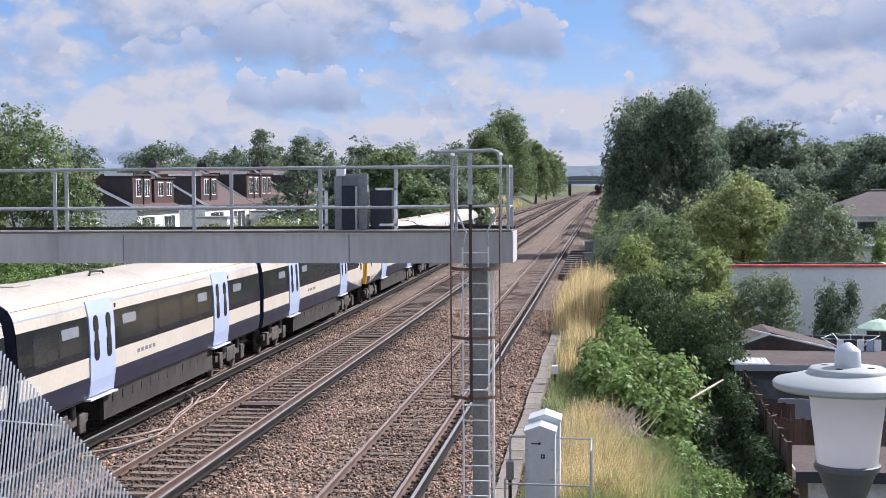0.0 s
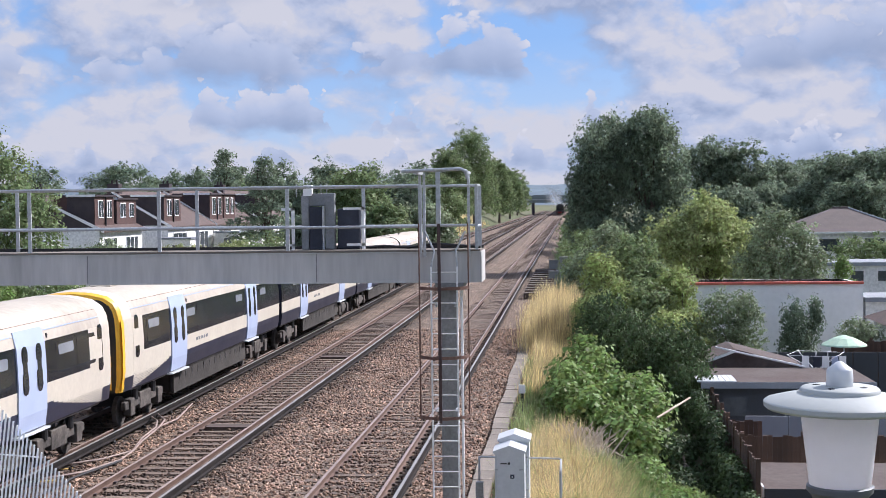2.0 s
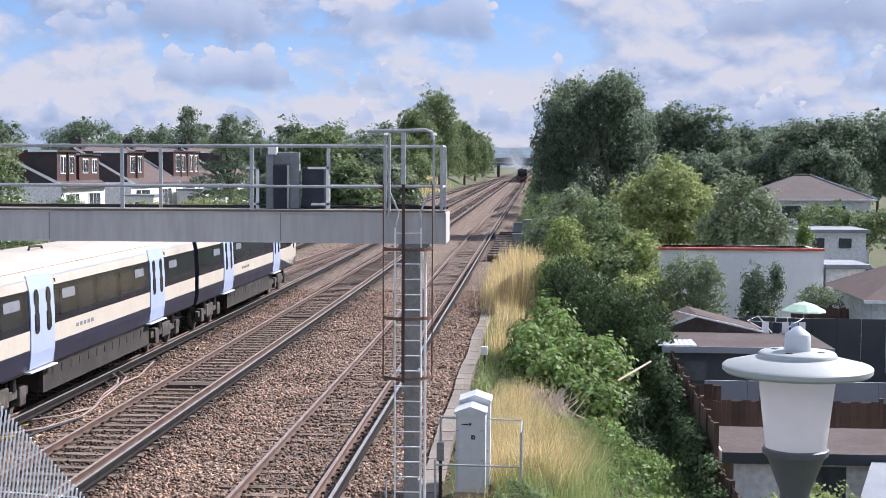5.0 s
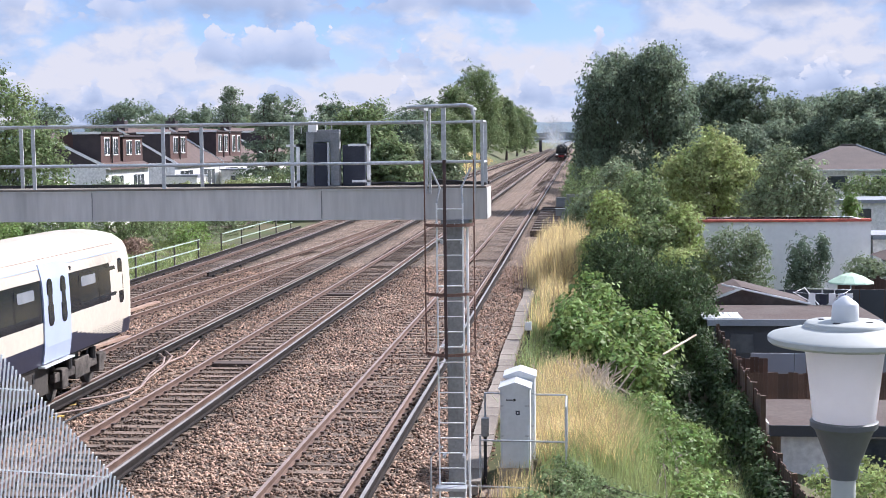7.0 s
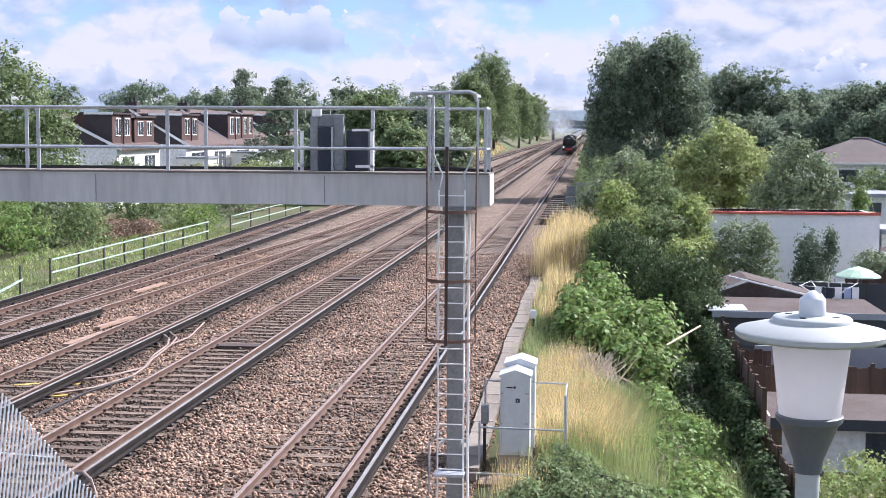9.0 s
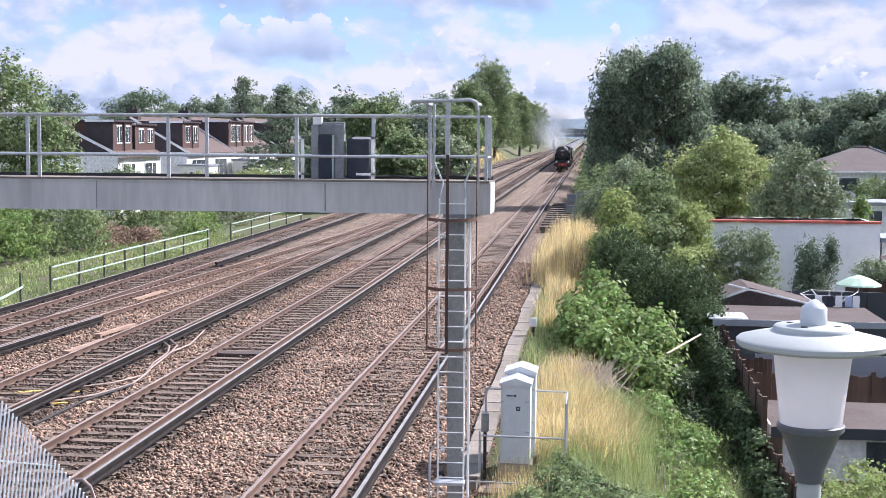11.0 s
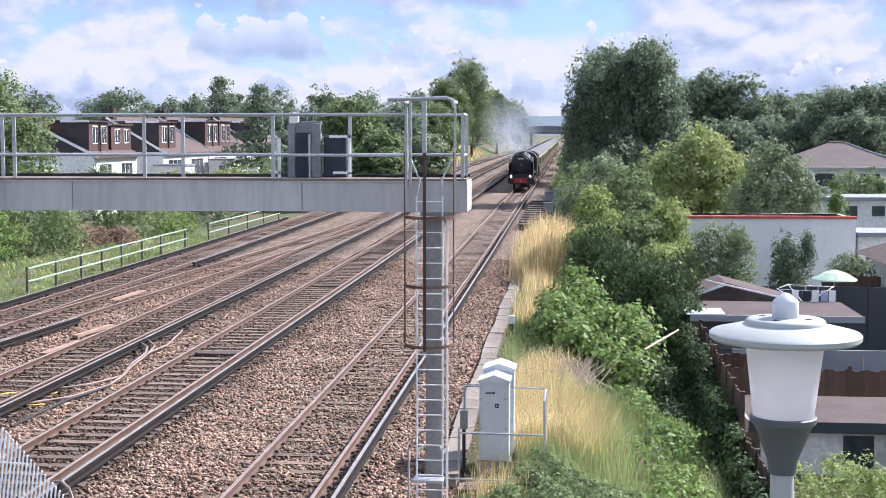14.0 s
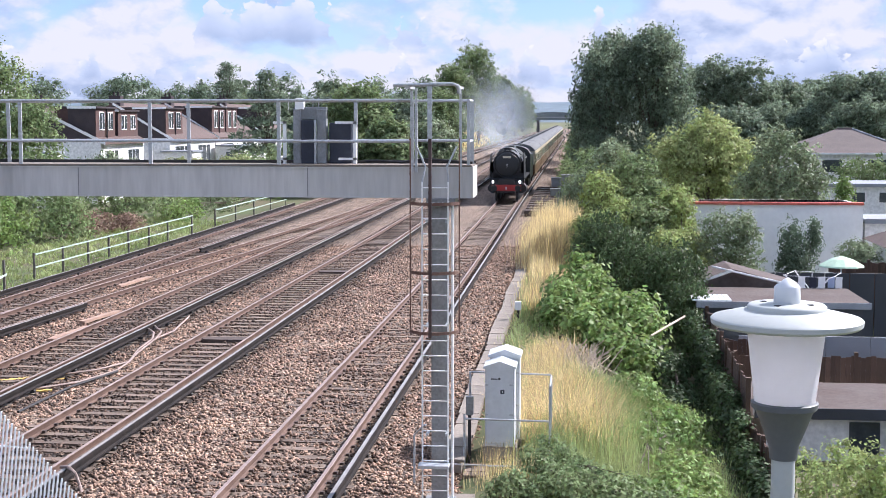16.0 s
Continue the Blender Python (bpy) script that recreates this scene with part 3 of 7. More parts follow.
M_NAVY = mat("signal_navy", (0.012, 0.017, 0.033), (0.03, 0.035, 0.055), 0.5)
M_GREYBOX = mat("signal_grey", (0.2, 0.21, 0.22), (0.27, 0.28, 0.29), 0.55, scale=3)


def build_signal():
    s = thing("colour_light_signal", "grey-backed colour light signal head standing on the gantry walkway", "signal")
    part("housing", Geo().box(0.30, 0.43, 22.5, 22.66, 5.32, 6.22).box(0.70, 0.86, 22.5, 22.66, 5.32, 6.22), M_GREYBOX, s, bevel=0.01)
    part("back_door", Geo().box(0.44, 0.66, 22.46, 22.66, 5.32, 6.04), M_NAVY, s, bevel=0.01)
    part("hinge_rail", Geo().box(0.665, 0.695, 22.44, 22.5, 5.32, 6.05), M_GALV, s)
    part("top_plate", Geo().box(0.30, 0.86, 22.55, 22.68, 6.05, 6.26), M_GREYBOX, s, bevel=0.015)
    part("lamp_unit", Geo().box(0.9, 1.28, 22.55, 22.7, 5.32, 6.0), M_NAVY, s, bevel=0.02)
    part("sight_box", Geo().box(0.33, 0.48, 22.52, 22.62, 6.22, 6.4), M_WHITE, s, bevel=0.01)
    for x in (0.2, 0.4, 0.62, 0.72):
        part("aerial", Geo().cyl((x, 22.6, 6.2), (x, 22.6, 6.42), 0.007, n=6), M_GALV, s)
    for a, b in ((-0.02, 0.2), (1.02, 1.38)):
        f = Geo().box(b - 0.05, b, 22.4, 22.44, 5.32, 6.02).box(a, b, 22.4, 22.44, 5.98, 6.02).box(a + 0.06, b, 22.4, 22.44, 5.38, 5.42)
        part("guard_frame", f, M_WHITE, s)
    cable = [(1.4, 22.6, 5.35), (1.7, 22.5, 5.37), (2.1, 22.6, 5.34), (2.5, 22.45, 5.4), (3.0, 22.6, 5.36), (3.3, 22.5, 5.34)]
    c = thing("cable_bundle", "black signal cables lying along the gantry walkway", "cable")
    part("cable", Geo().tube(cable, 0.022), M_BLACK, c, smooth=True)
    part("cable", Geo().tube([(x, y + 0.08, z - 0.005) for x, y, z in cable], 0.018), M_BLACK, c, smooth=True)


build_gantry()
build_ladder()
build_signal()

# ---------------------------------------------------------------- lineside equipment


def location_case(x, y, w, d, h, label):
    c = thing("location_case", label, "equipment cabinet", "lineside cases", at=pose(x, y, -0.3))
    part("plinth", Geo().box(-0.04, w + 0.04, -0.04, d + 0.04, -0.25, 0.16), M_CONC, c)
    part("body", Geo().box(0, w, 0, d, 0.16, h), M_CASE, c, bevel=0.008)
    part("front_door", Geo().box(0.03, w - 0.03, -0.02, 0.0, 0.22, h - 0.04), M_CASE, c, bevel=0.008)
    r = Geo()
    a = [(-0.03, -0.05, h), (w + 0.03, -0.05, h), (w / 2, -0.05, h + 0.11)]
    r.add(a + [(p[0], d + 0.05, p[2]) for p in a] + [(p[0], p[1], p[2] - 0.04) for p in a[:2]] + [(p[0], d + 0.05, p[2] - 0.04) for p in a[:2]],
          [(0, 1, 2), (3, 5, 4), (0, 2, 5, 3), (1, 4, 5, 2), (6, 7, 1, 0), (8, 3, 4, 9), (6, 0, 3, 8), (7, 9, 4, 1), (6, 8, 9, 7)])
    part("roof", r, M_CASE, c, "pale grey gabled lid")
    for z in (h - 0.36, h * 0.45):
        part("hinge", Geo().box(-0.005, 0.06, -0.035, -0.01, z, z + 0.03), M_GALV, c)
        part("hinge", Geo().box(w - 0.1, w - 0.02, -0.035, -0.01, z, z + 0.03), M_GALV, c)
    part("handle", Geo().box(w * 0.45, w * 0.52, -0.05, -0.02, h - 0.25, h - 0.21).box(w * 0.2, w * 0.42, -0.03, -0.02, h - 0.245, h - 0.225), M_BLACK, c)
    part("sticker", Geo().box(w * 0.52, w * 0.66, -0.026, -0.02, h - 0.52, h - 0.44), M_NAVY, c, "small dark square label")
    part("sticker_mark", Geo().box(w * 0.575, w * 0.605, -0.03, -0.026, h - 0.495, h - 0.465), M_WHITE, c)
    return c


location_case(3.33, 25.45, 0.56, 0.6, 1.7, "pale grey steel equipment case with a gabled lid")
location_case(3.38, 26.12, 0.58, 0.6, 1.81, "taller pale grey equipment case behind its neighbour")


def build_guard_rail():
    g = thing("guard_rail", "thin grey tube railing round the equipment case", "railing")
    for x, y, top in ((4.57, 24.8, 1.16), (2.99, 24.8, 0.62), (2.99, 26.2, 1.16), (4.57, 26.2, 1.1)):
        part("post", Geo().cyl((x, y, -0.75), (x, y, top), 0.022), M_GALV, g, smooth=True)
    part("rail", Geo().cyl((2.99, 24.8, 0.53), (4.57, 24.8, 0.51), 0.018), M_GALV, g, smooth=True)
    part("rail", Geo().cyl((4.57, 24.8, 1.15), (4.57, 26.2, 1.1), 0.018), M_GALV, g, smooth=True)
    part("rail", Geo().cyl((2.99, 26.2, 1.15), (4.57, 26.2, 1.12), 0.018), M_GALV, g, smooth=True)
    part("lower_rail", Geo().cyl((2.7, 24.2, -0.18), (3.9, 24.2, -0.2), 0.016), M_GALV, g, smooth=True)
    j = thing("junction_box", "small dark junction box on a short post", "junction box", at=pose(3.05, 25.3, -0.35))
    part("post", Geo().box(-0.03, 0.03, -0.03, 0.03, -0.2, 0.9), M_BLACK, j)
    part("case", Geo().box(-0.07, 0.07, -0.06, 0.08, 0.85, 1.2), M_COLUMN, j, bevel=0.01)
    b = thing("platform_step", "dark timber step beside the equipment case", "step", at=pose(3.0, 24.3, -0.55))
    for i in range(3):
        part("plank", Geo().box(0, 0.9, 0.32 * i, 0.32 * i + 0.29, 0.0, 0.14), M_SLEEPER, b)


build_guard_rail()


def build_trough():
    t = thing("cable_trough", "worn concrete cable trough with lids beside the track", "cable trough")
    lid = Geo().box(-0.22, 0.22, 0.006, 0.994, 0.0, 0.05).mesh("lid", M_CONC)
    for i in range(64):
        y = 24.5 + i
        x = 2.78 + 0.03 * math.sin(i * 0.7)
        part("lid", lid, None, t, at=pose(*on(x, y, -0.22 + 0.008 * math.sin(i * 2.1)), rz=0.8 * math.sin(i * 1.9)))
    part("channel", Geo().box(2.6, 2.96, 24.5, 88.5, -0.42, -0.235), M_CONC, t)


build_trough()


def build_marker():
    m = thing("marker_post", "short dark post with a white marker head", "marker post", at=pose(3.24, 42.6, -0.35))
    part("stem", Geo().cyl((0, 0, -0.1), (0, 0, 0.5), 0.045, n=10), M_BLACK, m)
    part("head", Geo().box(-0.1, 0.1, -0.06, 0.06, 0.45, 0.72), M_WHITE, m, bevel=0.015)


build_marker()


def far_case(x, y, w, h, label):
    c = thing("relay_cabinet", label, "equipment cabinet", "far cabinets", at=pose(*on(x, y, -0.3)))
    # darker grey than the near cases: the tree shade is in the colour
    part("body", Geo().box(0, w, 0, 0.7, 0, h), M_GREYBOX, c, bevel=0.01)
    part("lid", Geo().box(-0.05, w + 0.05, -0.05, 0.75, h, h + 0.06), M_COLUMN, c)


far_case(3.9, 108, 0.9, 1.9, "grey relay cabinet beside the shaded track")
far_case(3.1, 104, 0.7, 1.0, "low dark relay cabinet beside the shaded track")
far_case(2.9, 118, 0.8, 1.2, "relay cabinet under the trees, coloured dark for their shade")


def build_walkway():
    w = thing("crossing_boards", "dark timber walkway boards beside the track", "boards")
    board = Geo().box(0, 1.75, 0, 1.3, -0.1, 0.42).mesh("board", M_CLIP)
    for i in range(12):
        part("board", board, None, w, at=pose(*on(1.75, 88 + 2.6 * i, -0.22)))


build_walkway()

# ---------------------------------------------------------------- street lamp and near parapet
M_LAMPGREY = mat("lamp_aluminium", (0.43, 0.455, 0.44), (0.40, 0.425, 0.41), 0.55, 0.0, scale=6, fine=40, bump=0.0, grain=0.03)
M_LAMPDARK = mat("lamp_dark", (0.10, 0.11, 0.12), (0.115, 0.125, 0.135), 0.5, 0.1, scale=8, bump=0.0, grain=0.05)
M_OPAL = mat("opal_diffuser", (0.95, 0.93, 0.95), (0.94, 0.92, 0.94), 0.3, scale=2.0, fine=12, bump=0.0, leaf=0.62, grain=0.02)


def build_lamp():
    l = thing("street_lamp", "grey post-top street lamp with an opal drum and wide hood", "street lamp", at=pose(5.778, 5.1, 0))
    part("pole", Geo().lathe([(0.06, -1.6), (0.06, 0.2), (0.044, 0.3), (0.044, 4.81)], n=24), M_LAMPGREY, l, smooth=True)
    part("fitter", Geo().lathe([(0.05, 4.77), (0.056, 4.82), (0.105, 4.95), (0.121, 4.965), (0.123, 4.985), (0.115, 4.99)], n=40), M_LAMPDARK, l, "dark grey cone", smooth=True)
    drum = Geo()
    k, prof = 48, [(0.112, 4.985), (0.113, 5.0), (0.128, 5.13), (0.143, 5.262)]
    drum.add([(r * math.cos(math.tau * i / k), r * math.sin(math.tau * i / k), z) for r, z in prof for i in range(k)], [(j * k + i, j * k + (i + 1) % k, (j + 1) * k + (i + 1) % k, (j + 1) * k + i) for j in range(3) for i in range(k)])
    part("diffuser", drum, M_OPAL, l, "white opal drum", smooth=True)
    part("hood", Geo().lathe([(0.14, 5.262), (0.266, 5.272), (0.276, 5.281), (0.277, 5.297), (0.27, 5.304), (0.146, 5.334), (0.144, 5.346), (0.136, 5.353), (0.05, 5.358)], n=64), M_LAMPGREY, l, "wide shallow hood", smooth=True)
    part("finial", Geo().lathe([(0.046, 5.352), (0.049, 5.358), (0.047, 5.416), (0.044, 5.421), (0.012, 5.446), (0.0, 5.45)], n=32), M_CASE, l, "pale conical cap", smooth=True)
    for a in (60, 150, 240, 330):
        x, y = 0.09 * math.cos(radians(a)), 0.09 * math.sin(radians(a))
        part("vent", Geo().lathe([(0.013, 5.345), (0.013, 5.3575), (0.0, 5.358)], x, y, 12), M_BLACK, l)


build_lamp()


def build_mesh_panel():
    p = thing("parapet_mesh", "white welded mesh panel with a sloping top edge", "mesh panel", at=pose(3.66, 3.0, 5.37))
    x = -0.75
    while x < 0.72:
        top, z0 = min(0.35, -x * 1.09), -0.97
        if z0 < top:
            part("bar", Geo().cyl((x, 0, top), (x - 0.13 * (top - z0), 0, z0), 0.0024, n=5), M_WHITE, p)
        x += 0.0083
    for k in range(5):
        z = 0.1 - 0.2 * k
        part("wire", Geo().cyl((-0.85, 0.005, z + 0.05), (-z / 1.09 - 0.02, 0.005, z), 0.0018, n=5), M_WHITE, p)
    d = thing("footbridge_deck", "plain steel deck of the footbridge", "footbridge", kind="structure")
    part("deck", Geo().box(-30, 12, -2.2, 3.3, 4.22, 4.4), M_COLUMN, d)
    for x in (-19, 3.9, 11):
        part("pier", Geo().box(x - 0.3, x + 0.3, -1.5, -0.9, -1.6, 4.22), M_CONC, d)


build_mesh_panel()

# ---------------------------------------------------------------- multiple unit train
M_CREAM = mat("cream_paint", (0.60, 0.55, 0.46), (0.56, 0.51, 0.43), 0.4, scale=0.7, fine=8, bump=0.01, grain=0.05)
M_ROOF = mat("train_roof", (0.47, 0.425, 0.355), (0.42, 0.375, 0.31), 0.7, scale=0.5, fine=6, bump=0.03, c3=(0.36, 0.32, 0.27), grain=0.08)
M_BAND = mat("window_band", (0.012, 0.014, 0.018), (0.02, 0.022, 0.027), 0.12, scale=1.0, fine=5, bump=0.0)
M_GLASS = mat("train_glass", (0.018, 0.022, 0.026), (0.03, 0.034, 0.04), 0.08, scale=0.8, fine=3, bump=0.0)
# pale grey for lettering, and for sky reflection painted on the hopper panes
M_PALEGREY = mat("hopper_glass", (0.25, 0.27, 0.30), (0.2, 0.22, 0.25), 0.15, bump=0.0)
M_BLUE = mat("dark_blue_paint", (0.018, 0.022, 0.042), (0.03, 0.032, 0.055), 0.35, scale=0.8, fine=8, bump=0.02)
M_DOOR = mat("pale_blue_paint", (0.42, 0.49, 0.66), (0.39, 0.46, 0.63), 0.4, scale=1.5, bump=0.01, grain=0.05)
M_YELLOW = mat("warning_yellow", (0.85, 0.48, 0.03), (0.75, 0.42, 0.03), 0.45, bump=0.02)
M_UNDER = mat("underframe_grime", (0.05, 0.044, 0.038), (0.03, 0.026, 0.023), 0.9, scale=1.2, fine=14, bump=0.2)
M_BOGIE = mat("bogie_grime", (0.11, 0.095, 0.083), (0.045, 0.039, 0.034), 0.85, scale=3, fine=20, bump=0.3)
CAR = 20.15


def car_profile():
    """Half outline of the body, from sill to roof centre: (out, up)."""
    side = [(1.34, 1.12), (1.40, 1.5), (1.41, 2.1), (1.405, 2.5), (1.37, 3.06), (1.31, 3.35), (1.2, 3.55), (0.95, 3.72), (0.5, 3.82), (0.0, 3.85)]
    return side


def shell(prof, y0, y1, lo, hi, mats_of):
    """The skin between two heights along y, both sides, with the roof where it reaches the centre."""
    g = Geo()
    pts = [p for p in prof if lo - 1e-6 <= p[1] <= hi + 1e-6]
    for s in (1, -1):
        v = [(s * a, y, z) for y in (y0, y1) for a, z in pts]
        k = len(pts)
        g.add(v, [(i, i + 1, k + i + 1, k + i) for i in range(k - 1)])
    return g


def body_x(z):
    prof = car_profile()
    for (a, p), (b, q) in zip(prof, prof[1:]):
        if p <= z <= q:
            return a + (b - a) * (z - p) / (q - p)
    return prof[0][0]


def panel(y0, y1, z0, z1, out, s, n=3):
    """A curved panel standing off the body side by out."""
    g = Geo()
    zs = [z0 + (z1 - z0) * i / n for i in range(n + 1)]
    v = [(s * (body_x(z) + o), y, z) for o in (out, -0.02) for y in (y0, y1) for z in zs]
    k = n + 1
    f = [(i, i + 1, k + i + 1, k + i) for i in range(n)] + [(2 * k + i, 3 * k + i, 3 * k + i + 1, 2 * k + i + 1) for i in range(n)]
    f += [(i, 2 * k + i, 2 * k + i + 1, i + 1) for i in range(n)] + [(k + i, k + i + 1, 3 * k + i + 1, 3 * k + i) for i in range(n)]
    f += [(0, k, 3 * k, 2 * k), (n, 2 * k + n, 3 * k + n, k + n)]
    return g.add(v, f)


def rounded(y0, y1, z0, z1, out, s, r, n=8):
    """A panel on the body side with rounded corners of radius r."""
    g = Geo()
    zs = [z0 + r * (1 - math.cos(math.pi / 2 * i / 3)) for i in range(4)] + [z1 - r * (1 - math.cos(math.pi / 2 * i / 3)) for i in range(3, -1, -1)]
    v = []
    for z in zs:
        d = max(0.0, z0 + r - z, z - z1 + r)
        e = r - math.sqrt(max(0.0, r * r - d * d))
        v += [(s * (body_x(z) + out), y0 + e, z), (s * (body_x(z) + out), y1 - e, z)]
    return g.add(v, [(2 * i, 2 * i + 1, 2 * i + 3, 2 * i + 2) for i in range(len(zs) - 1)])


def train_car(cab, at):
    """A coach of the unit; cab: 0, or -1 or 1 for a driving end at low or high y. Its origin is at its low end."""
    c = thing("train_carriage", "cream and dark blue suburban train carriage with pale blue doors", "train carriage", "multiple unit carriages", at=at)
    L, e = CAR - (0.1 if cab > 0 else 0.55), 0.28
    y0, y1 = e, e + L
    prof = car_profile()
    a0, a1 = y0 + (0.9 if cab < 0 else 0), y1 - (0.9 if cab > 0 else 0)
    part("roof", shell(prof, a0, a1, 3.06, 4.0, None), M_ROOF, c, "cream roof", smooth=True)
    ring = [(a, z) for a, z in prof] + [(-a, z) for a, z in prof[-2::-1]]
    for y in (a0, a1):
        part("end_wall", Geo().add([(a * 0.985, y, z - 0.01) for a, z in ring], [tuple(range(len(ring)))]), M_BLUE, c)
    part("floor", Geo().box(-1.3, 1.3, a0, a1, 1.08, 1.14), M_UNDER, c)
    for s in (1, -1):
        part("window_band", panel(a0, a1, 2.1, 3.06, 0.0, s, 4), M_BAND, c, "glossy black window band")
        part("waist_stripe", panel(a0, a1, 1.64, 2.1, 0.003, s), M_CREAM, c, "cream waist stripe")
        part("lower_side", panel(a0, a1, 1.14, 1.64, 0.0, s), M_BLUE, c, "dark blue lower side")
        doors = (5.5 if cab < 0 else 4.95, 14.85 if cab > 0 else 15.05)
        spans = [(1.0, 3.75), (6.2, 8.9), (9.1, 11.0), (11.2, 13.8), (16.3, 19.0)]
        for a, b in spans:
            n = max(1, round((b - a) / 1.3))
            for i in range(n):
                wa, wb = a + (b - a) * i / n + 0.05, a + (b - a) * (i + 1) / n - 0.05
                if wa < a0 + 0.2 or wb > a1 - 0.2:
                    continue
                w = part("window", rounded(wa, wb, 2.2, 2.96, 0.006, s, 0.09), M_GLASS, c)
                if (i + int(a)) % 2 == 0:
                    part("hopper", rounded(wa + 0.14, wb - 0.14, 2.66, 2.9, 0.012, s, 0.05), M_PALEGREY, w, "tilted top light with its reflection painted pale")
        for d in doors:
            for k in (-1, 1):
                leaf = part("door", panel(d + min(0, k * 0.8), d + max(0, k * 0.8), 1.16, 3.4, 0.035, s, 6), M_DOOR, c, "pale blue sliding door leaf")
                m = d + k * 0.4
                w = rounded(m - 0.17, m + 0.17, 1.98, 3.06, 0.04, s, 0.15)
                part("door_window", w, M_BAND, leaf)
                part("door_glass", rounded(m - 0.12, m + 0.12, 2.04, 3.0, 0.045, s, 0.11), M_GLASS, leaf)
            part("door_step", Geo().box(s * 1.36 - 0.1, s * 1.36 + 0.1, d - 0.9, d + 0.9, 1.08, 1.12), M_CASE, c)
            part("door_light", Geo().box(s * 1.34 - 0.03, s * 1.34 + 0.03, d + 1.0, d + 1.06, 3.12, 3.22), M_BLACK, c)
        if cab:
            for i in range(10):
                z, far = 1.64 - 0.05 * i, 3.3 * (1 - i / 9.5) ** 0.8 + 0.9
                a, b = (a0, y0 + far) if cab < 0 else (y1 - far, a1)
                part("swoosh_stripe", panel(a, b, z - 0.05 + 0.003 * i, z, 0.004, s, 1), M_CREAM, c, "cream stripe fading into the blue")
            part("cab_cream", panel(*((a0, a0 + 0.9) if cab < 0 else (a1 - 0.9, a1)), 2.08, 3.07, 0.006, s, 4), M_CREAM, c)
            part("cab_door_window", rounded(*((y0 + 1.05, y0 + 1.4) if cab < 0 else (y1 - 1.2, y1 - 0.85)), 1.95, 3.12, 0.012, s, 0.12), M_BAND, c, "tall narrow cab door window")
        part("roof_edge_line", panel(a0, a1, 3.5, 3.51, 0.006, s, 1), M_RUST, c)
        part("gutter", panel(a0, a1, 3.3, 3.325, 0.012, s, 1), M_DOOR, c)
        # bars stand for lettering on the stripe
        for i in range(5):
            part("lettering_bar", panel(7.4 + 0.3 * i, 7.6 + 0.3 * i, 1.82, 1.92, 0.006, s, 1), M_PALEGREY, c)
        part("equipment_cover", Geo().box(s * 1.2 - 0.05, s * 1.2 + 0.05, 5.4, 14.6, 0.42, 1.1), M_UNDER, c, "dusty grey underframe cover")
        for i in range(12):
            part("vent_slot", Geo().box(s * 1.255 - 0.004, s * 1.255 + 0.004, 6.0 + 0.7 * i, 6.12 + 0.7 * i, 0.78, 0.98), M_BLACK, c)
    part("equipment_box", Geo().box(-1.1, 1.1, 5.5, 14.5, 0.45, 1.08), M_UNDER, c)
    for by in (3.0, 17.1):
        b = part("bogie", Geo().box(-0.9, 0.9, by - 0.35, by + 0.35, 0.4, 0.95), M_BLACK, c)
        for s in (1, -1):
            f = Geo().box(s * 1.05 - 0.07, s * 1.05 + 0.07, by - 1.75, by + 1.75, 0.5, 0.72).box(s * 1.05 - 0.09, s * 1.05 + 0.09, by - 0.5, by + 0.5, 0.38, 0.85)
            part("side_frame", f, M_BOGIE, b, bevel=0.03)
            for w in (-1.25, 1.25):
                part("axle_box", Geo().box(s * 1.05 - 0.13, s * 1.05 + 0.13, by + w - 0.2, by + w + 0.2, 0.3, 0.78), M_BOGIE, b, bevel=0.04)
                part("wheel", Geo().cyl((s * 0.70, by + w, 0.42), (s * 0.82, by + w, 0.42), 0.42, n=24), M_BOGIE, b, smooth=True)
                part("spring", Geo().cyl((s * 1.08, by + w * 0.65, 0.7), (s * 1.08, by + w * 0.65, 1.0), 0.1, n=10), M_BLACK, b)
    if cab:
        cab_end(c, cab, y0 if cab < 0 else y1)
    for y in (0.0, y1 + 0.005):
        if (cab < 0 and y < 1) or (cab > 0 and y > 1):
            continue
        part("gangway", Geo().box(-0.5, 0.5, y, y + 0.28, 1.2, 3.4), M_BLACK, c)
        for s in (-1, 1):
            part("jumper_cable", Geo().tube([(s * 0.7, y + 0.02, 1.1), (s * 0.75, y + 0.08, 0.7), (s * 0.75, y + 0.18, 0.68), (s * 0.7, y + 0.26, 1.05)], 0.02), M_BLACK, c)
    part("roof_hatch", Geo().box(-0.3, 0.3, 2.6, 3.5, 3.84, 3.875), M_ROOF, c, bevel=0.01)
    part("roof_aerial", Geo().tube([(0.35, 6.9, 3.83), (0.35, 7.0, 3.93), (0.35, 7.8, 3.9), (0.35, 7.9, 3.83)], 0.03), M_UNDER, c)
    return c


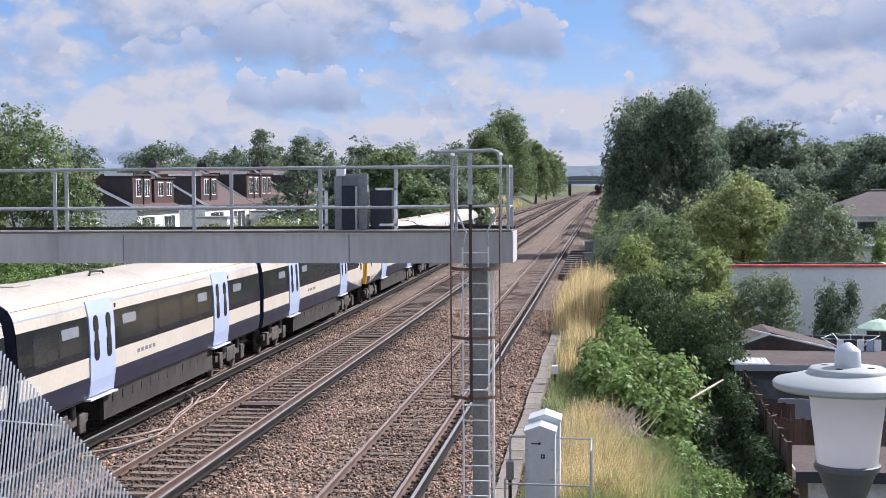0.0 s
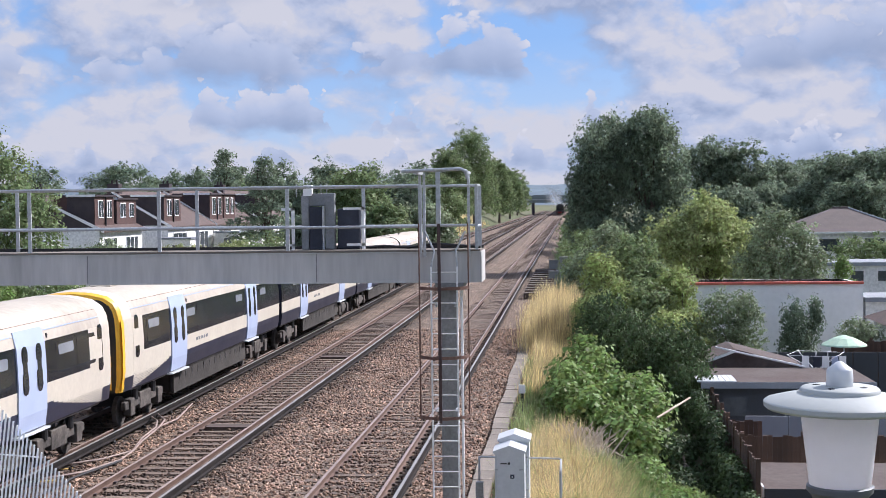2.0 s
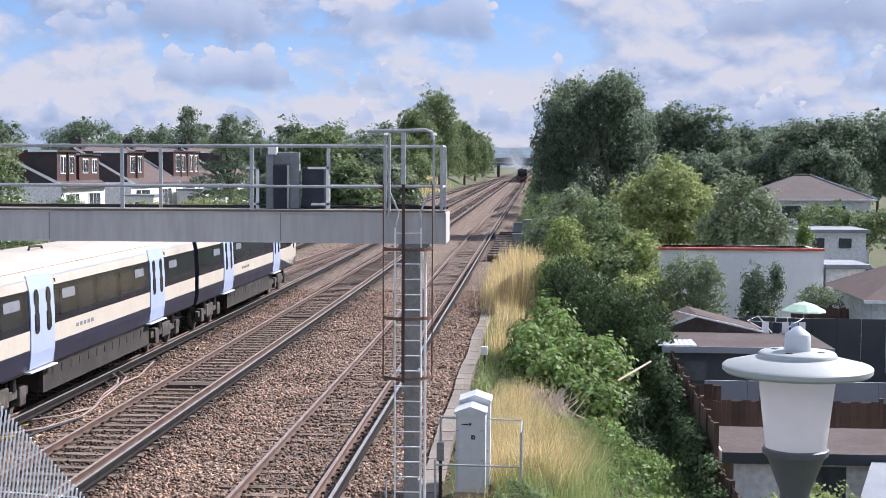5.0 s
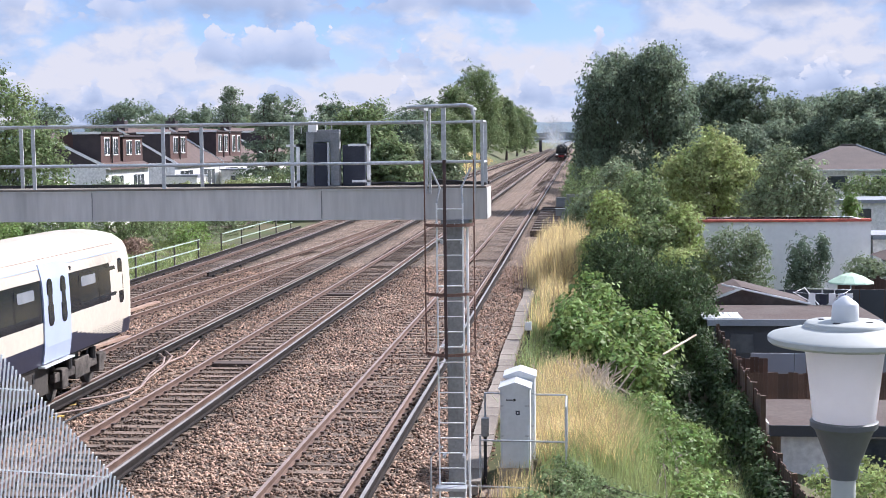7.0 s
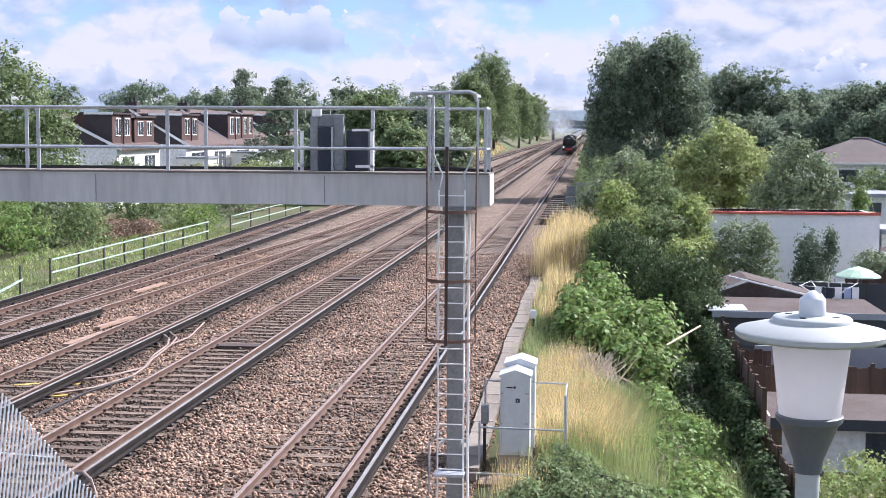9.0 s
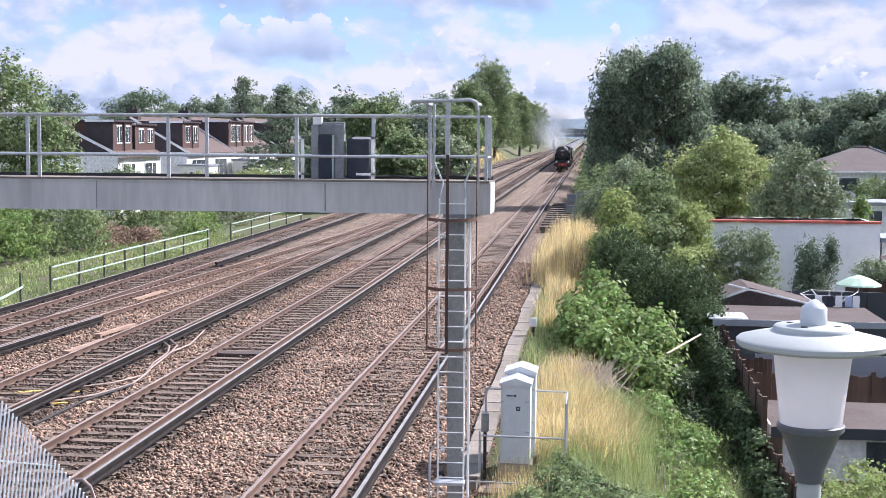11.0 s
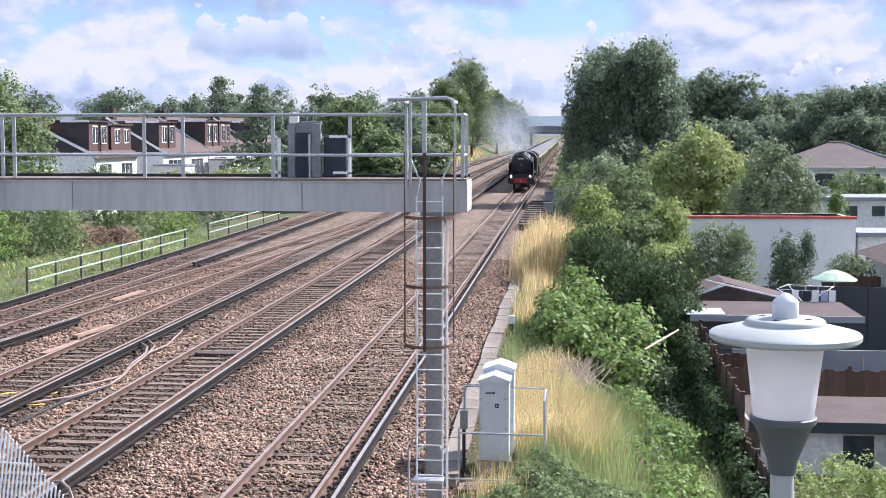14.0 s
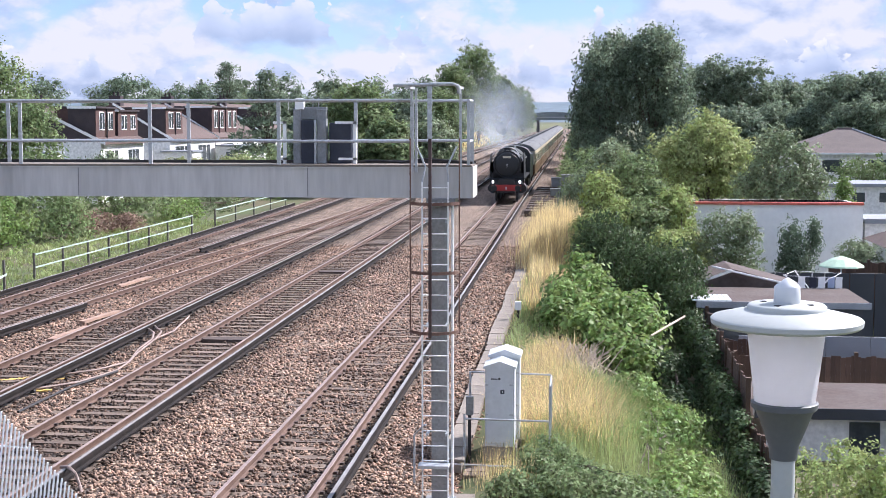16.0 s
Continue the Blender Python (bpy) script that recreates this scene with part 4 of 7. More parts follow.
def cab_end(c, way, yend):
    """The driving end: a rounded nose with a dark screen, yellow panel and coupler. way: -1 towards low y."""
    prof = car_profile()
    ring = [(-a, z) for a, z in prof] + [(a, z) for a, z in prof[-2::-1]]
    secs = [(0.9, 1.0, 0), (0.5, 0.995, 0.0), (0.22, 0.98, 0.01), (0.05, 0.94, 0.03), (0.0, 0.87, 0.06)]
    k = len(ring)
    for lo, hi, m, nm, side in ((3.06, 9, M_CREAM, "nose_top", 0), (1.64, 3.06, M_CREAM, "nose_side", 1), (1.64, 3.06, M_CREAM, "nose_side", -1), (0.9, 1.64, M_BLUE, "nose_skirt", 1), (0.9, 1.64, M_BLUE, "nose_skirt", -1)):
        g = Geo()
        v = []
        for back, s, drop in secs:
            for a, z in ring:
                zz = z if z < 3.06 else 3.06 + (z - 3.06) * (s - drop)
                v.append((a * s, yend - way * back, zz))
        f = []
        for j in range(len(secs) - 1 if way > 0 else 2):
            for i in range(k - 1):
                zc = (ring[i][1] + ring[i + 1][1]) / 2
                if lo <= zc < hi and ring[i][0] * side >= 0:
                    f.append((j * k + i, j * k + i + 1, (j + 1) * k + i + 1, (j + 1) * k + i))
        g.add(v, f)
        part(nm, g, m, c, smooth=True)
        if way < 0 and nm == "nose_top":
            rim = [(j * k + i, j * k + i + 1, (j + 1) * k + i + 1, (j + 1) * k + i) for j in (2, 3) for i in range(k - 1)]
            part("cab_rim", Geo().add(v, rim), M_YELLOW, c, "yellow rim round the cab front", smooth=True)
    y = yend
    face = Geo().add([(a * 0.87, y, z if z < 3.06 else 3.06 + (z - 3.06) * 0.81) for a, z in ring], [tuple(range(k))])
    part("front_panel", face, M_CREAM if way > 0 else M_BLACK, c)
    d = 0.02 * way
    yb = sorted((y, y + d))
    part("windscreen", Geo().box(-1.02, -0.4, *yb, 2.2, 3.1).box(0.4, 1.02, *yb, 2.2, 3.1).box(-0.34, 0.34, *yb, 2.2, 3.1), M_BAND, c)
    part("yellow_panel", Geo().box(-1.08, 1.08, *sorted((y, y + d * 0.6)), 1.2, 2.12), M_YELLOW, c, "warning yellow front panel")
    if way < 0:
        part("yellow_corner", panel(yend + 0.06, yend + 0.26, 1.2, 3.06, -0.025, 1, 4), M_YELLOW, c)
    for s in (-1, 1):
        part("headlight", Geo().box(s * 0.85 - 0.14, s * 0.85 + 0.14, *sorted((y, y + d * 2)), 1.5, 1.68), M_WHITE, c)
    part("coupler", Geo().box(-0.22, 0.22, *sorted((y, y + 0.3 * way)), 0.75, 1.1), M_BLACK, c, bevel=0.03)


CARS = []
FIRST = -14.2
for i in range(8):
    kind = {0: -1, 3: 1, 4: -1, 7: 1}.get(i, 0)
    y = FIRST + CAR * i + (0.6 if i > 3 else 0)
    CARS.append((train_car(kind, pose(C(0), y, 0)), y) if i in (0, 1, 3, 4) else None)
for i, src in ((2, 1), (5, 1), (6, 1), (7, 3)):
    y = FIRST + CAR * i + (0.6 if i > 3 else 0)
    CARS[i] = (copy_thing(CARS[src][0], pose(C(0), y, 0)), y)
CARS[4][0]["label"] = "cream carriage with a yellow cab end coupled to its neighbour"

# ---------------------------------------------------------------- steam locomotive and its coaches
M_LOCO = mat("loco_black", (0.012, 0.014, 0.016), (0.02, 0.022, 0.024), 0.5, scale=1.5, fine=10, bump=0.05)
M_LOCOGREEN = mat("loco_green", (0.012, 0.02, 0.016), (0.016, 0.026, 0.02), 0.4, scale=1.5, bump=0.03)
M_RED = mat("buffer_red", (0.38, 0.03, 0.03), (0.32, 0.03, 0.03), 0.5)
M_STEEL = mat("bright_steel", (0.55, 0.55, 0.55), (0.42, 0.42, 0.42), 0.3, 0.8)
M_UMBER = mat("umber_paint", (0.10, 0.045, 0.022), (0.085, 0.04, 0.02), 0.3, bump=0.02)
M_IVORY = mat("ivory_paint", (0.56, 0.49, 0.36), (0.5, 0.44, 0.33), 0.3, bump=0.02)
M_GREYROOF = mat("coach_roof", (0.13, 0.135, 0.14), (0.095, 0.1, 0.105), 0.9, scale=1, bump=0.05)
m = mat("lit_lamp", (1.0, 0.97, 0.9), (1.0, 0.97, 0.9), 0.4, bump=0)
m.node_tree.nodes["Principled BSDF"].inputs["Emission Color"].default_value = (1.0, 0.96, 0.88, 1)
m.node_tree.nodes["Principled BSDF"].inputs["Emission Strength"].default_value = 6.0
M_LIT = m


def ring_tube(g, y0, y1, r0, r1, z0, z1=None, n=32):
    return g.cyl((0, y0, z0), (0, y1, z0 if z1 is None else z1), r0, r1, n=n)


def locomotive():
    l = thing("steam_locomotive", "black steam locomotive with smoke deflectors and a red buffer beam", "locomotive")
    part("smokebox", ring_tube(Geo(), 1.3, 3.9, 1.02, 1.02, 2.72), M_LOCO, l, smooth=True)
    part("smokebox_door", ring_tube(ring_tube(Geo(), 1.3, 1.18, 0.92, 0.84, 2.72), 1.18, 1.08, 0.84, 0.4, 2.72), M_LOCO, l, "round black smokebox door", smooth=True)
    part("door_dart", Geo().cyl((0, 1.1, 2.72), (0, 0.98, 2.72), 0.05, n=10).box(-0.02, 0.02, 0.99, 1.02, 2.5, 2.72), M_STEEL, l)
    part("number_plate", Geo().box(-0.3, 0.3, 1.08, 1.15, 3.2, 3.33), M_IVORY, l, "small plate with a plain bar")
    part("boiler", ring_tube(Geo(), 3.9, 9.2, 0.93, 1.02, 2.72, 2.78), M_LOCOGREEN, l, smooth=True)
    for y in (4.6, 5.7, 6.8, 7.9):
        part("boiler_band", ring_tube(Geo(), y, y + 0.06, 0.97 + 0.015 * (y - 4), 0.97 + 0.015 * (y - 4), 2.74), M_LOCO, l, smooth=True)
    for s in (-1, 1):
        part("handrail", Geo().tube([(s * 1.06, 1.5, 2.95), (s * 1.06, 5.0, 2.98), (s * 1.1, 11.3, 3.05)], 0.03, 6), M_STEEL, l)
        part("steam_pipe", Geo().tube([(s * 0.8, 2.6, 3.2), (s * 1.12, 2.6, 2.7), (s * 1.14, 2.6, 1.7)], 0.14, 10), M_LOCO, l, smooth=True)
        part("feed_pipe", Geo().tube([(s * 0.55, 5.3, 3.52), (s * 1.04, 5.3, 2.9), (s * 1.1, 5.4, 1.75)], 0.06, 8), M_STEEL, l, smooth=True)
    part("firebox", Geo().box(-0.98, 0.98, 9.1, 11.4, 1.5, 3.3), M_LOCOGREEN, l, bevel=0.25)
    part("chimney", Geo().lathe([(0.36, 3.55), (0.3, 3.66), (0.3, 3.86), (0.36, 3.9), (0.33, 3.94)], 0, 2.5, 24), M_LOCO, l, smooth=True)
    part("dome", Geo().lathe([(0.42, 3.5), (0.38, 3.72), (0.22, 3.86), (0.0, 3.9)], 0, 6.2, 24), M_LOCOGREEN, l, smooth=True)
    part("safety_valve", Geo().lathe([(0.12, 3.6), (0.1, 3.9), (0.0, 3.92)], 0.2, 9.3, 12), M_STEEL, l)
    for s in (-1, 1):
        d = Geo().add([(s * 1.26, 0.95, 1.6), (s * 1.26, 3.6, 1.6), (s * 1.26, 3.6, 3.35), (s * 1.2, 3.3, 3.55), (s * 1.2, 1.55, 3.55), (s * 1.26, 1.25, 3.35),
                       (s * 1.23, 1.25, 1.75), (s * 1.23, 3.6, 1.75), (s * 1.23, 3.6, 3.35), (s * 1.17, 3.3, 3.55), (s * 1.17, 1.55, 3.55), (s * 1.23, 1.25, 3.35)],
                      [(0, 1, 2, 3, 4, 5), (11, 10, 9, 8, 7, 6), (0, 5, 11, 6), (5, 4, 10, 11), (4, 3, 9, 10), (3, 2, 8, 9), (2, 1, 7, 8), (1, 0, 6, 7)])
        part("smoke_deflector", d, M_LOCO, l)
        part("running_board", Geo().box(s * 1.3 - 0.28, s * 1.3 + 0.02 if s > 0 else s * 1.3 + 0.28, 1.3, 11.4, 1.68, 1.75) if s > 0 else Geo().box(-1.32, -1.02, 1.3, 11.4, 1.68, 1.75), M_LOCO, l)
        part("cylinder", Geo().cyl((s * 1.05, 1.4, 0.98), (s * 1.05, 2.9, 0.98), 0.36, n=20), M_LOCO, l, smooth=True)
        part("valve_chest", Geo().cyl((s * 1.05, 1.5, 1.45), (s * 1.05, 2.8, 1.45), 0.22, n=16), M_LOCO, l, smooth=True)
        for y in (5.0, 6.95, 8.9):
            w = part("driving_wheel", Geo().cyl((s * 0.7, y, 0.94), (s * 0.84, y, 0.94), 0.94, n=32), M_LOCO, l, smooth=True)
            part("tyre", Geo().cyl((s * 0.69, y, 0.94), (s * 0.72, y, 0.94), 0.97, n=32), M_STEEL, w)
        part("coupling_rod", Geo().box(s * 0.95 - 0.04, s * 0.95 + 0.04, 4.9, 9.0, 0.6, 0.76), M_STEEL, l)
        part("connecting_rod", Geo().cyl((s * 1.04, 2.9, 0.98), (s * 1.04, 6.9, 0.7), 0.07, n=8), M_STEEL, l)
        for y in (1.3, 3.5):
            part("bogie_wheel", Geo().cyl((s * 0.7, y, 0.46), (s * 0.83, y, 0.46), 0.46, n=24), M_LOCO, l, smooth=True)
        part("trailing_wheel", Geo().cyl((s * 0.7, 11.0, 0.5), (s * 0.83, 11.0, 0.5), 0.5, n=24), M_LOCO, l, smooth=True)
        b = part("buffer", Geo().cyl((s * 0.865, 0.35, 1.06), (s * 0.865, -0.12, 1.06), 0.12, 0.1, n=16), M_LOCO, l, smooth=True)
        part("buffer_head", Geo().cyl((s * 0.865, -0.12, 1.06), (s * 0.865, -0.17, 1.06), 0.23, 0.22, n=24), M_LOCO, b, smooth=True)
        k = part("head_lamp", Geo().box(s * 0.98 - 0.09, s * 0.98 + 0.09, 0.3, 0.5, 1.36, 1.62), M_STEEL, l, "lit white head lamp")
        part("lens", Geo().cyl((s * 0.98, 0.3, 1.5), (s * 0.98, 0.26, 1.5), 0.07, n=16), M_LIT, k)
        part("cab_side", Geo().box(s * 1.32 - 0.03, s * 1.32 + 0.03, 11.4, 13.3, 1.5, 3.2), M_LOCOGREEN, l)
        part("tender_wheel", Geo().cyl((s * 0.7, 15.2, 0.48), (s * 0.83, 15.2, 0.48), 0.48, n=20), M_LOCO, l)
        part("tender_wheel", Geo().cyl((s * 0.7, 17.2, 0.48), (s * 0.83, 17.2, 0.48), 0.48, n=20), M_LOCO, l)
        part("tender_wheel", Geo().cyl((s * 0.7, 19.2, 0.48), (s * 0.83, 19.2, 0.48), 0.48, n=20), M_LOCO, l)
    part("buffer_beam", Geo().box(-1.08, 1.08, 0.35, 0.45, 0.84, 1.28), M_RED, l, "red buffer beam", bevel=0.01)
    part("front_apron", Geo().add([(-1.2, 0.45, 1.32), (1.2, 0.45, 1.32), (1.2, 1.4, 1.75), (-1.2, 1.4, 1.75)], [(0, 1, 2, 3)]), M_LOCO, l)
    part("coupling_hook", Geo().box(-0.05, 0.05, 0.1, 0.36, 0.95, 1.12), M_STEEL, l)
    part("frame", Geo().box(-0.6, 0.6, 0.45, 13.3, 0.7, 1.7), M_LOCO, l)
    part("cow_bar", Geo().box(-0.75, -0.68, 0.9, 1.0, 0.15, 0.9).box(0.68, 0.75, 0.9, 1.0, 0.15, 0.9), M_LOCO, l)
    part("cab_roof", Geo().sweep([(-1.33, 3.2), (1.33, 3.2), (1.1, 3.6), (0.6, 3.82), (0, 3.88), (-0.6, 3.82), (-1.1, 3.6)], [(0, 11.2, 0), (0, 13.6, 0)]), M_LOCO, l, smooth=True)
    part("cab_front", Geo().box(-1.3, 1.3, 11.38, 11.45, 1.6, 3.25), M_LOCO, l)
    part("smokebox_saddle", Geo().box(-0.95, 0.95, 1.5, 3.4, 1.2, 2.3), M_LOCO, l)
    part("step_plate", Geo().box(-1.25, 1.25, 1.5, 1.56, 1.3, 2.1), M_LOCO, l)
    part("tender_body", Geo().box(-1.28, 1.28, 13.6, 20.4, 1.15, 3.1), M_LOCOGREEN, l, bevel=0.06)
    part("coal", Geo().add([(-1.0, 14, 3.05), (1.0, 14, 3.05), (1.0, 18, 3.05), (-1.0, 18, 3.05), (0, 14.6, 3.45), (0.1, 17.4, 3.35)], [(0, 1, 4), (1, 2, 5, 4), (2, 3, 5), (3, 0, 4, 5)]), M_BLACK, l)
    part("tender_frame", Geo().box(-1.1, 1.1, 13.8, 20.3, 0.6, 1.15), M_LOCO, l)
    return l


def coach():
    c = thing("passenger_coach", "brown and ivory heritage coach with a grey roof", "railway coach", "heritage coaches")
    L = 19.6
    part("lower_side", Geo().box(-1.4, 1.4, 0.2, L, 1.05, 2.0), M_UMBER, c, bevel=0.04)
    part("upper_side", Geo().box(-1.385, 1.385, 0.2, L, 2.0, 3.0), M_IVORY, c)
    part("name_board", Geo().box(-1.39, 1.39, 0.2, L, 3.0, 3.2), M_IVORY, c)
    part("roof", Geo().sweep([(-1.41, 3.18), (1.41, 3.18), (1.25, 3.45), (0.9, 3.68), (0.4, 3.8), (-0.4, 3.8), (-0.9, 3.68), (-1.25, 3.45)], [(0, 0.15, 0), (0, L + 0.05, 0)]), M_GREYROOF, c, smooth=True)
    for s in (-1, 1):
        for i in range(8):
            y = 2.0 + 2.1 * i
            part("window", Geo().box(s * 1.39 - 0.012, s * 1.39 + 0.012, y, y + 1.25, 2.06, 2.86), M_GLASS, c)
        for y in (0.7, L - 1.2):
            d = part("door", Geo().box(s * 1.402 - 0.012, s * 1.402 + 0.012, y, y + 0.7, 1.1, 3.0), M_UMBER, c)
            part("door_window", Geo().box(s * 1.41 - 0.012, s * 1.41 + 0.012, y + 0.12, y + 0.58, 2.1, 2.85), M_GLASS, d)
        for y in (3.0, 5.6, L - 5.4, L - 2.8):
            part("wheel", Geo().cyl((s * 0.7, y, 0.46), (s * 0.83, y, 0.46), 0.46, n=20), M_BOGIE, c)
    for y in (4.3, L - 4.1):
        part("bogie_frame", Geo().box(-1.1, 1.1, y - 1.8, y + 1.8, 0.45, 0.95), M_BLACK, c)
    part("underframe", Geo().box(-1.2, 1.2, 0.3, L - 0.1, 0.8, 1.05), M_BLACK, c)
    for y in (-0.05, L):
        part("gangway", Geo().box(-0.5, 0.5, y, y + 0.25, 1.2, 3.3), M_BLACK, c)
    for i in range(6):
        part("roof_vent", Geo().box(-0.15, 0.15, 2 + 3 * i, 2.5 + 3 * i, 3.78, 3.9), M_GREYROOF, c)
    return c


LOCO = locomotive()
first = coach()
COACHES = [first] + [copy_thing(first, pose(0, 0, 0)) for _ in range(9)]
# where the locomotive's buffers are along the line, by seconds
RUN = [(0, 530), (3.5, 436), (7, 337), (9, 278), (12.5, 175), (14.5, 128), (16, 99)]

# ---------------------------------------------------------------- plants
rng = np.random.default_rng(11)
M_LEAF = {
    # lifted and greyed in colour to stand in for haze over distant trees
    "dark": mat("leaf_dark", (0.15, 0.20, 0.135), (0.225, 0.275, 0.185), 0.6, island=0.5, leaf=0.5, scale=0.4, bump=0, spec=0.2),
    "mid": mat("leaf_mid", (0.155, 0.21, 0.092), (0.25, 0.305, 0.145), 0.6, island=0.5, leaf=0.42, scale=0.4, bump=0, spec=0.2),
    "bright": mat("leaf_bright", (0.16, 0.24, 0.07), (0.26, 0.34, 0.115), 0.55, island=0.5, leaf=0.45, scale=0.5, bump=0, spec=0.25),
    "yellow": mat("leaf_yellow", (0.31, 0.37, 0.14), (0.43, 0.47, 0.21), 0.6, island=0.4, leaf=0.45, scale=0.4, bump=0, spec=0.2),
    "olive": mat("leaf_olive", (0.18, 0.225, 0.125), (0.27, 0.32, 0.19), 0.55, island=0.45, leaf=0.38, scale=0.5, bump=0, spec=0.25),
    # darker leaf copy: shade by fence and hedge is put into the colour
    "in_shade": mat("leaf_in_shade", (0.06, 0.09, 0.04), (0.10, 0.14, 0.06), 0.6, island=0.5, leaf=0.3, scale=0.4, bump=0, spec=0.2),
    "lime": mat("leaf_lime", (0.25, 0.31, 0.10), (0.35, 0.40, 0.16), 0.6, island=0.5, leaf=0.45, scale=0.4, bump=0, spec=0.2),
    "dead": mat("leaf_dead", (0.24, 0.16, 0.125), (0.32, 0.22, 0.165), 0.8, island=0.4, leaf=0.25, scale=0.5, bump=0),
    "pale": mat("leaf_pale", (0.5, 0.46, 0.26), (0.27, 0.32, 0.12), 0.6, island=0.35, leaf=0.3, scale=0.5, bump=0),
}
M_DRY = mat("dry_grass", (0.74, 0.6, 0.34), (0.58, 0.45, 0.23), 0.7, island=0.5, leaf=0.45, scale=1.2, bump=0)
M_GRASS = mat("green_grass", (0.26, 0.33, 0.12), (0.38, 0.42, 0.18), 0.6, island=0.4, leaf=0.35, scale=0.4, bump=0)
M_BARK = mat("bark", (0.085, 0.065, 0.05), (0.13, 0.105, 0.085), 0.9, scale=3, bump=0.6, bscale=18)


def foliage(name, lobes, clumps, per, leaf, material, fill=0.25, droop=0.0):
    """Many small leaves in clumps over and within rounded lobes (x, y, z, rx, ry, rz)."""
    L = np.array(lobes, float)
    w = L[:, 3] * L[:, 5] + L[:, 4] * L[:, 5]
    n = int(clumps)
    k = rng.choice(len(L), n, p=w / w.sum())
    d = rng.normal(size=(n, 3))
    d /= np.linalg.norm(d, axis=1)[:, None]
    d[:, 2] = np.where(d[:, 2] < -0.55, -d[:, 2], d[:, 2])
    r = np.where(rng.random(n) < fill, rng.uniform(0.3, 0.8, n), rng.normal(0.93, 0.13, n))
    mid = L[k, :3] + d * r[:, None] * L[k, 3:]
    size = np.maximum(leaf * 2.2, 0.19 * L[k, 3:].min(axis=1)) * rng.uniform(0.4, 1.5, n)
    m = n * per
    c = np.repeat(np.arange(n), per)
    off = rng.normal(size=(m, 3))
    off *= (rng.random(m) ** 0.45 / np.linalg.norm(off, axis=1) * size[c])[:, None] * (1.0, 1.0, 0.75 + droop)
    if droop:
        off[:, 2] -= np.abs(rng.normal(size=m)) * size[c] * droop
    p = mid[c] + off
    nrm = d[c] * 0.35 + off / np.linalg.norm(off, axis=1)[:, None] * 0.9 + rng.normal(size=(m, 3)) * 0.42
    nrm[:, 2] += 0.45
    nrm /= np.linalg.norm(nrm, axis=1)[:, None]
    a = np.cross(nrm, rng.normal(size=(m, 3)))
    a[:, 2] -= droop * 1.5
    a /= np.linalg.norm(a, axis=1)[:, None]
    b = np.cross(nrm, a)
    s = leaf * rng.uniform(0.6, 1.3, m)[:, None]
    v = np.stack([p - a * s * 0.5, p - b * s * 0.3 + nrm * s * 0.06, p + a * s * 0.5, p + b * s * 0.3 + nrm * s * 0.06], 1).reshape(-1, 3)
    return fast_mesh(name, v, np.arange(4 * m).reshape(-1, 4), material)


def tree(name, label, category, lobes, clumps, per, leaf, material, trunk=0.2, fill=0.25, droop=0.0, group=""):
    L = np.array(lobes, float)
    bx, by = L[:, 0].mean(), L[:, 1].mean()
    bz = ground_z(bx, by) - 0.15
    t = thing(name, label, category, group)
    low = (L[:, 2] - L[:, 5]).min()
    fork = max(bz + 0.5, low + 0.2 * (L[:, 2].max() - low))
    part("trunk", Geo().cyl((bx, by, bz), (bx + 0.1, by, fork), trunk, trunk * 0.7, n=10), M_BARK, t, smooth=True)
    for x, y, z, rx, ry, rz in lobes:
        for i in range(3):
            q = (x + rx * rng.uniform(-0.6, 0.6), y + ry * rng.uniform(-0.6, 0.6), z + rz * rng.uniform(0.1, 0.75))
            part("limb", Geo().cyl((bx + 0.1, by, fork), q, trunk * 0.45, trunk * 0.1, n=6), M_BARK, t)
    part("crown", foliage("crown", lobes, clumps, per, leaf, M_LEAF[material], fill, droop), None, t)
    return t


def blades(name, n, area, height, width, material, lean=0.25, tuft=0.12):
    """Grass: thin bent blades in tufts over an area (x0, x1, y0, y1)."""
    x0, x1, y0, y1 = area
    k = max(1, n // 14)
    tx, ty, th = rng.uniform(x0, x1, k), rng.uniform(y0, y1, k), rng.uniform(0.3, 1.15, k)
    c = rng.integers(0, k, n)
    x, y = tx[c] + rng.normal(size=n) * tuft, ty[c] + rng.normal(size=n) * tuft
    z = np.array([ground_z(float(a), float(b)) for a, b in zip(x, y)]) - 0.03
    h = height * th[c] * rng.uniform(0.55, 1.15, n)
    ang = rng.uniform(0, 2 * np.pi, k)[c] + rng.normal(size=n) * 0.7
    d = np.stack([np.cos(ang), np.sin(ang), np.zeros(n)], 1)
    s = np.stack([-np.sin(ang), np.cos(ang), np.zeros(n)], 1) * (width * 0.5)
    base = np.stack([x, y, z], 1)
    ln = (lean * h * rng.uniform(0.2, 1.5, n))[:, None]
    up = np.array([0, 0, 1.0])
    m1 = base + up * (h * 0.6)[:, None] + d * ln * 0.35
    tip = base + up * h[:, None] + d * ln
    v = np.stack([base - s, base + s, m1 + s * 0.8, m1 - s * 0.8, tip + s * 0.15, tip - s * 0.15], 1).reshape(-1, 3)
    f = (np.arange(n)[:, None, None] * 6 + np.array([(0, 1, 2, 3), (3, 2, 4, 5)])[None]).reshape(-1, 4)
    return fast_mesh(name, v, f, material)


def grass(name, label, n, area, height, width, material, lean=0.25, tuft=0.12):
    ob = new(name, blades(name, n, area, height, width, material, lean, tuft))
    return tagged(ob, label, "grass", kind="stuff")


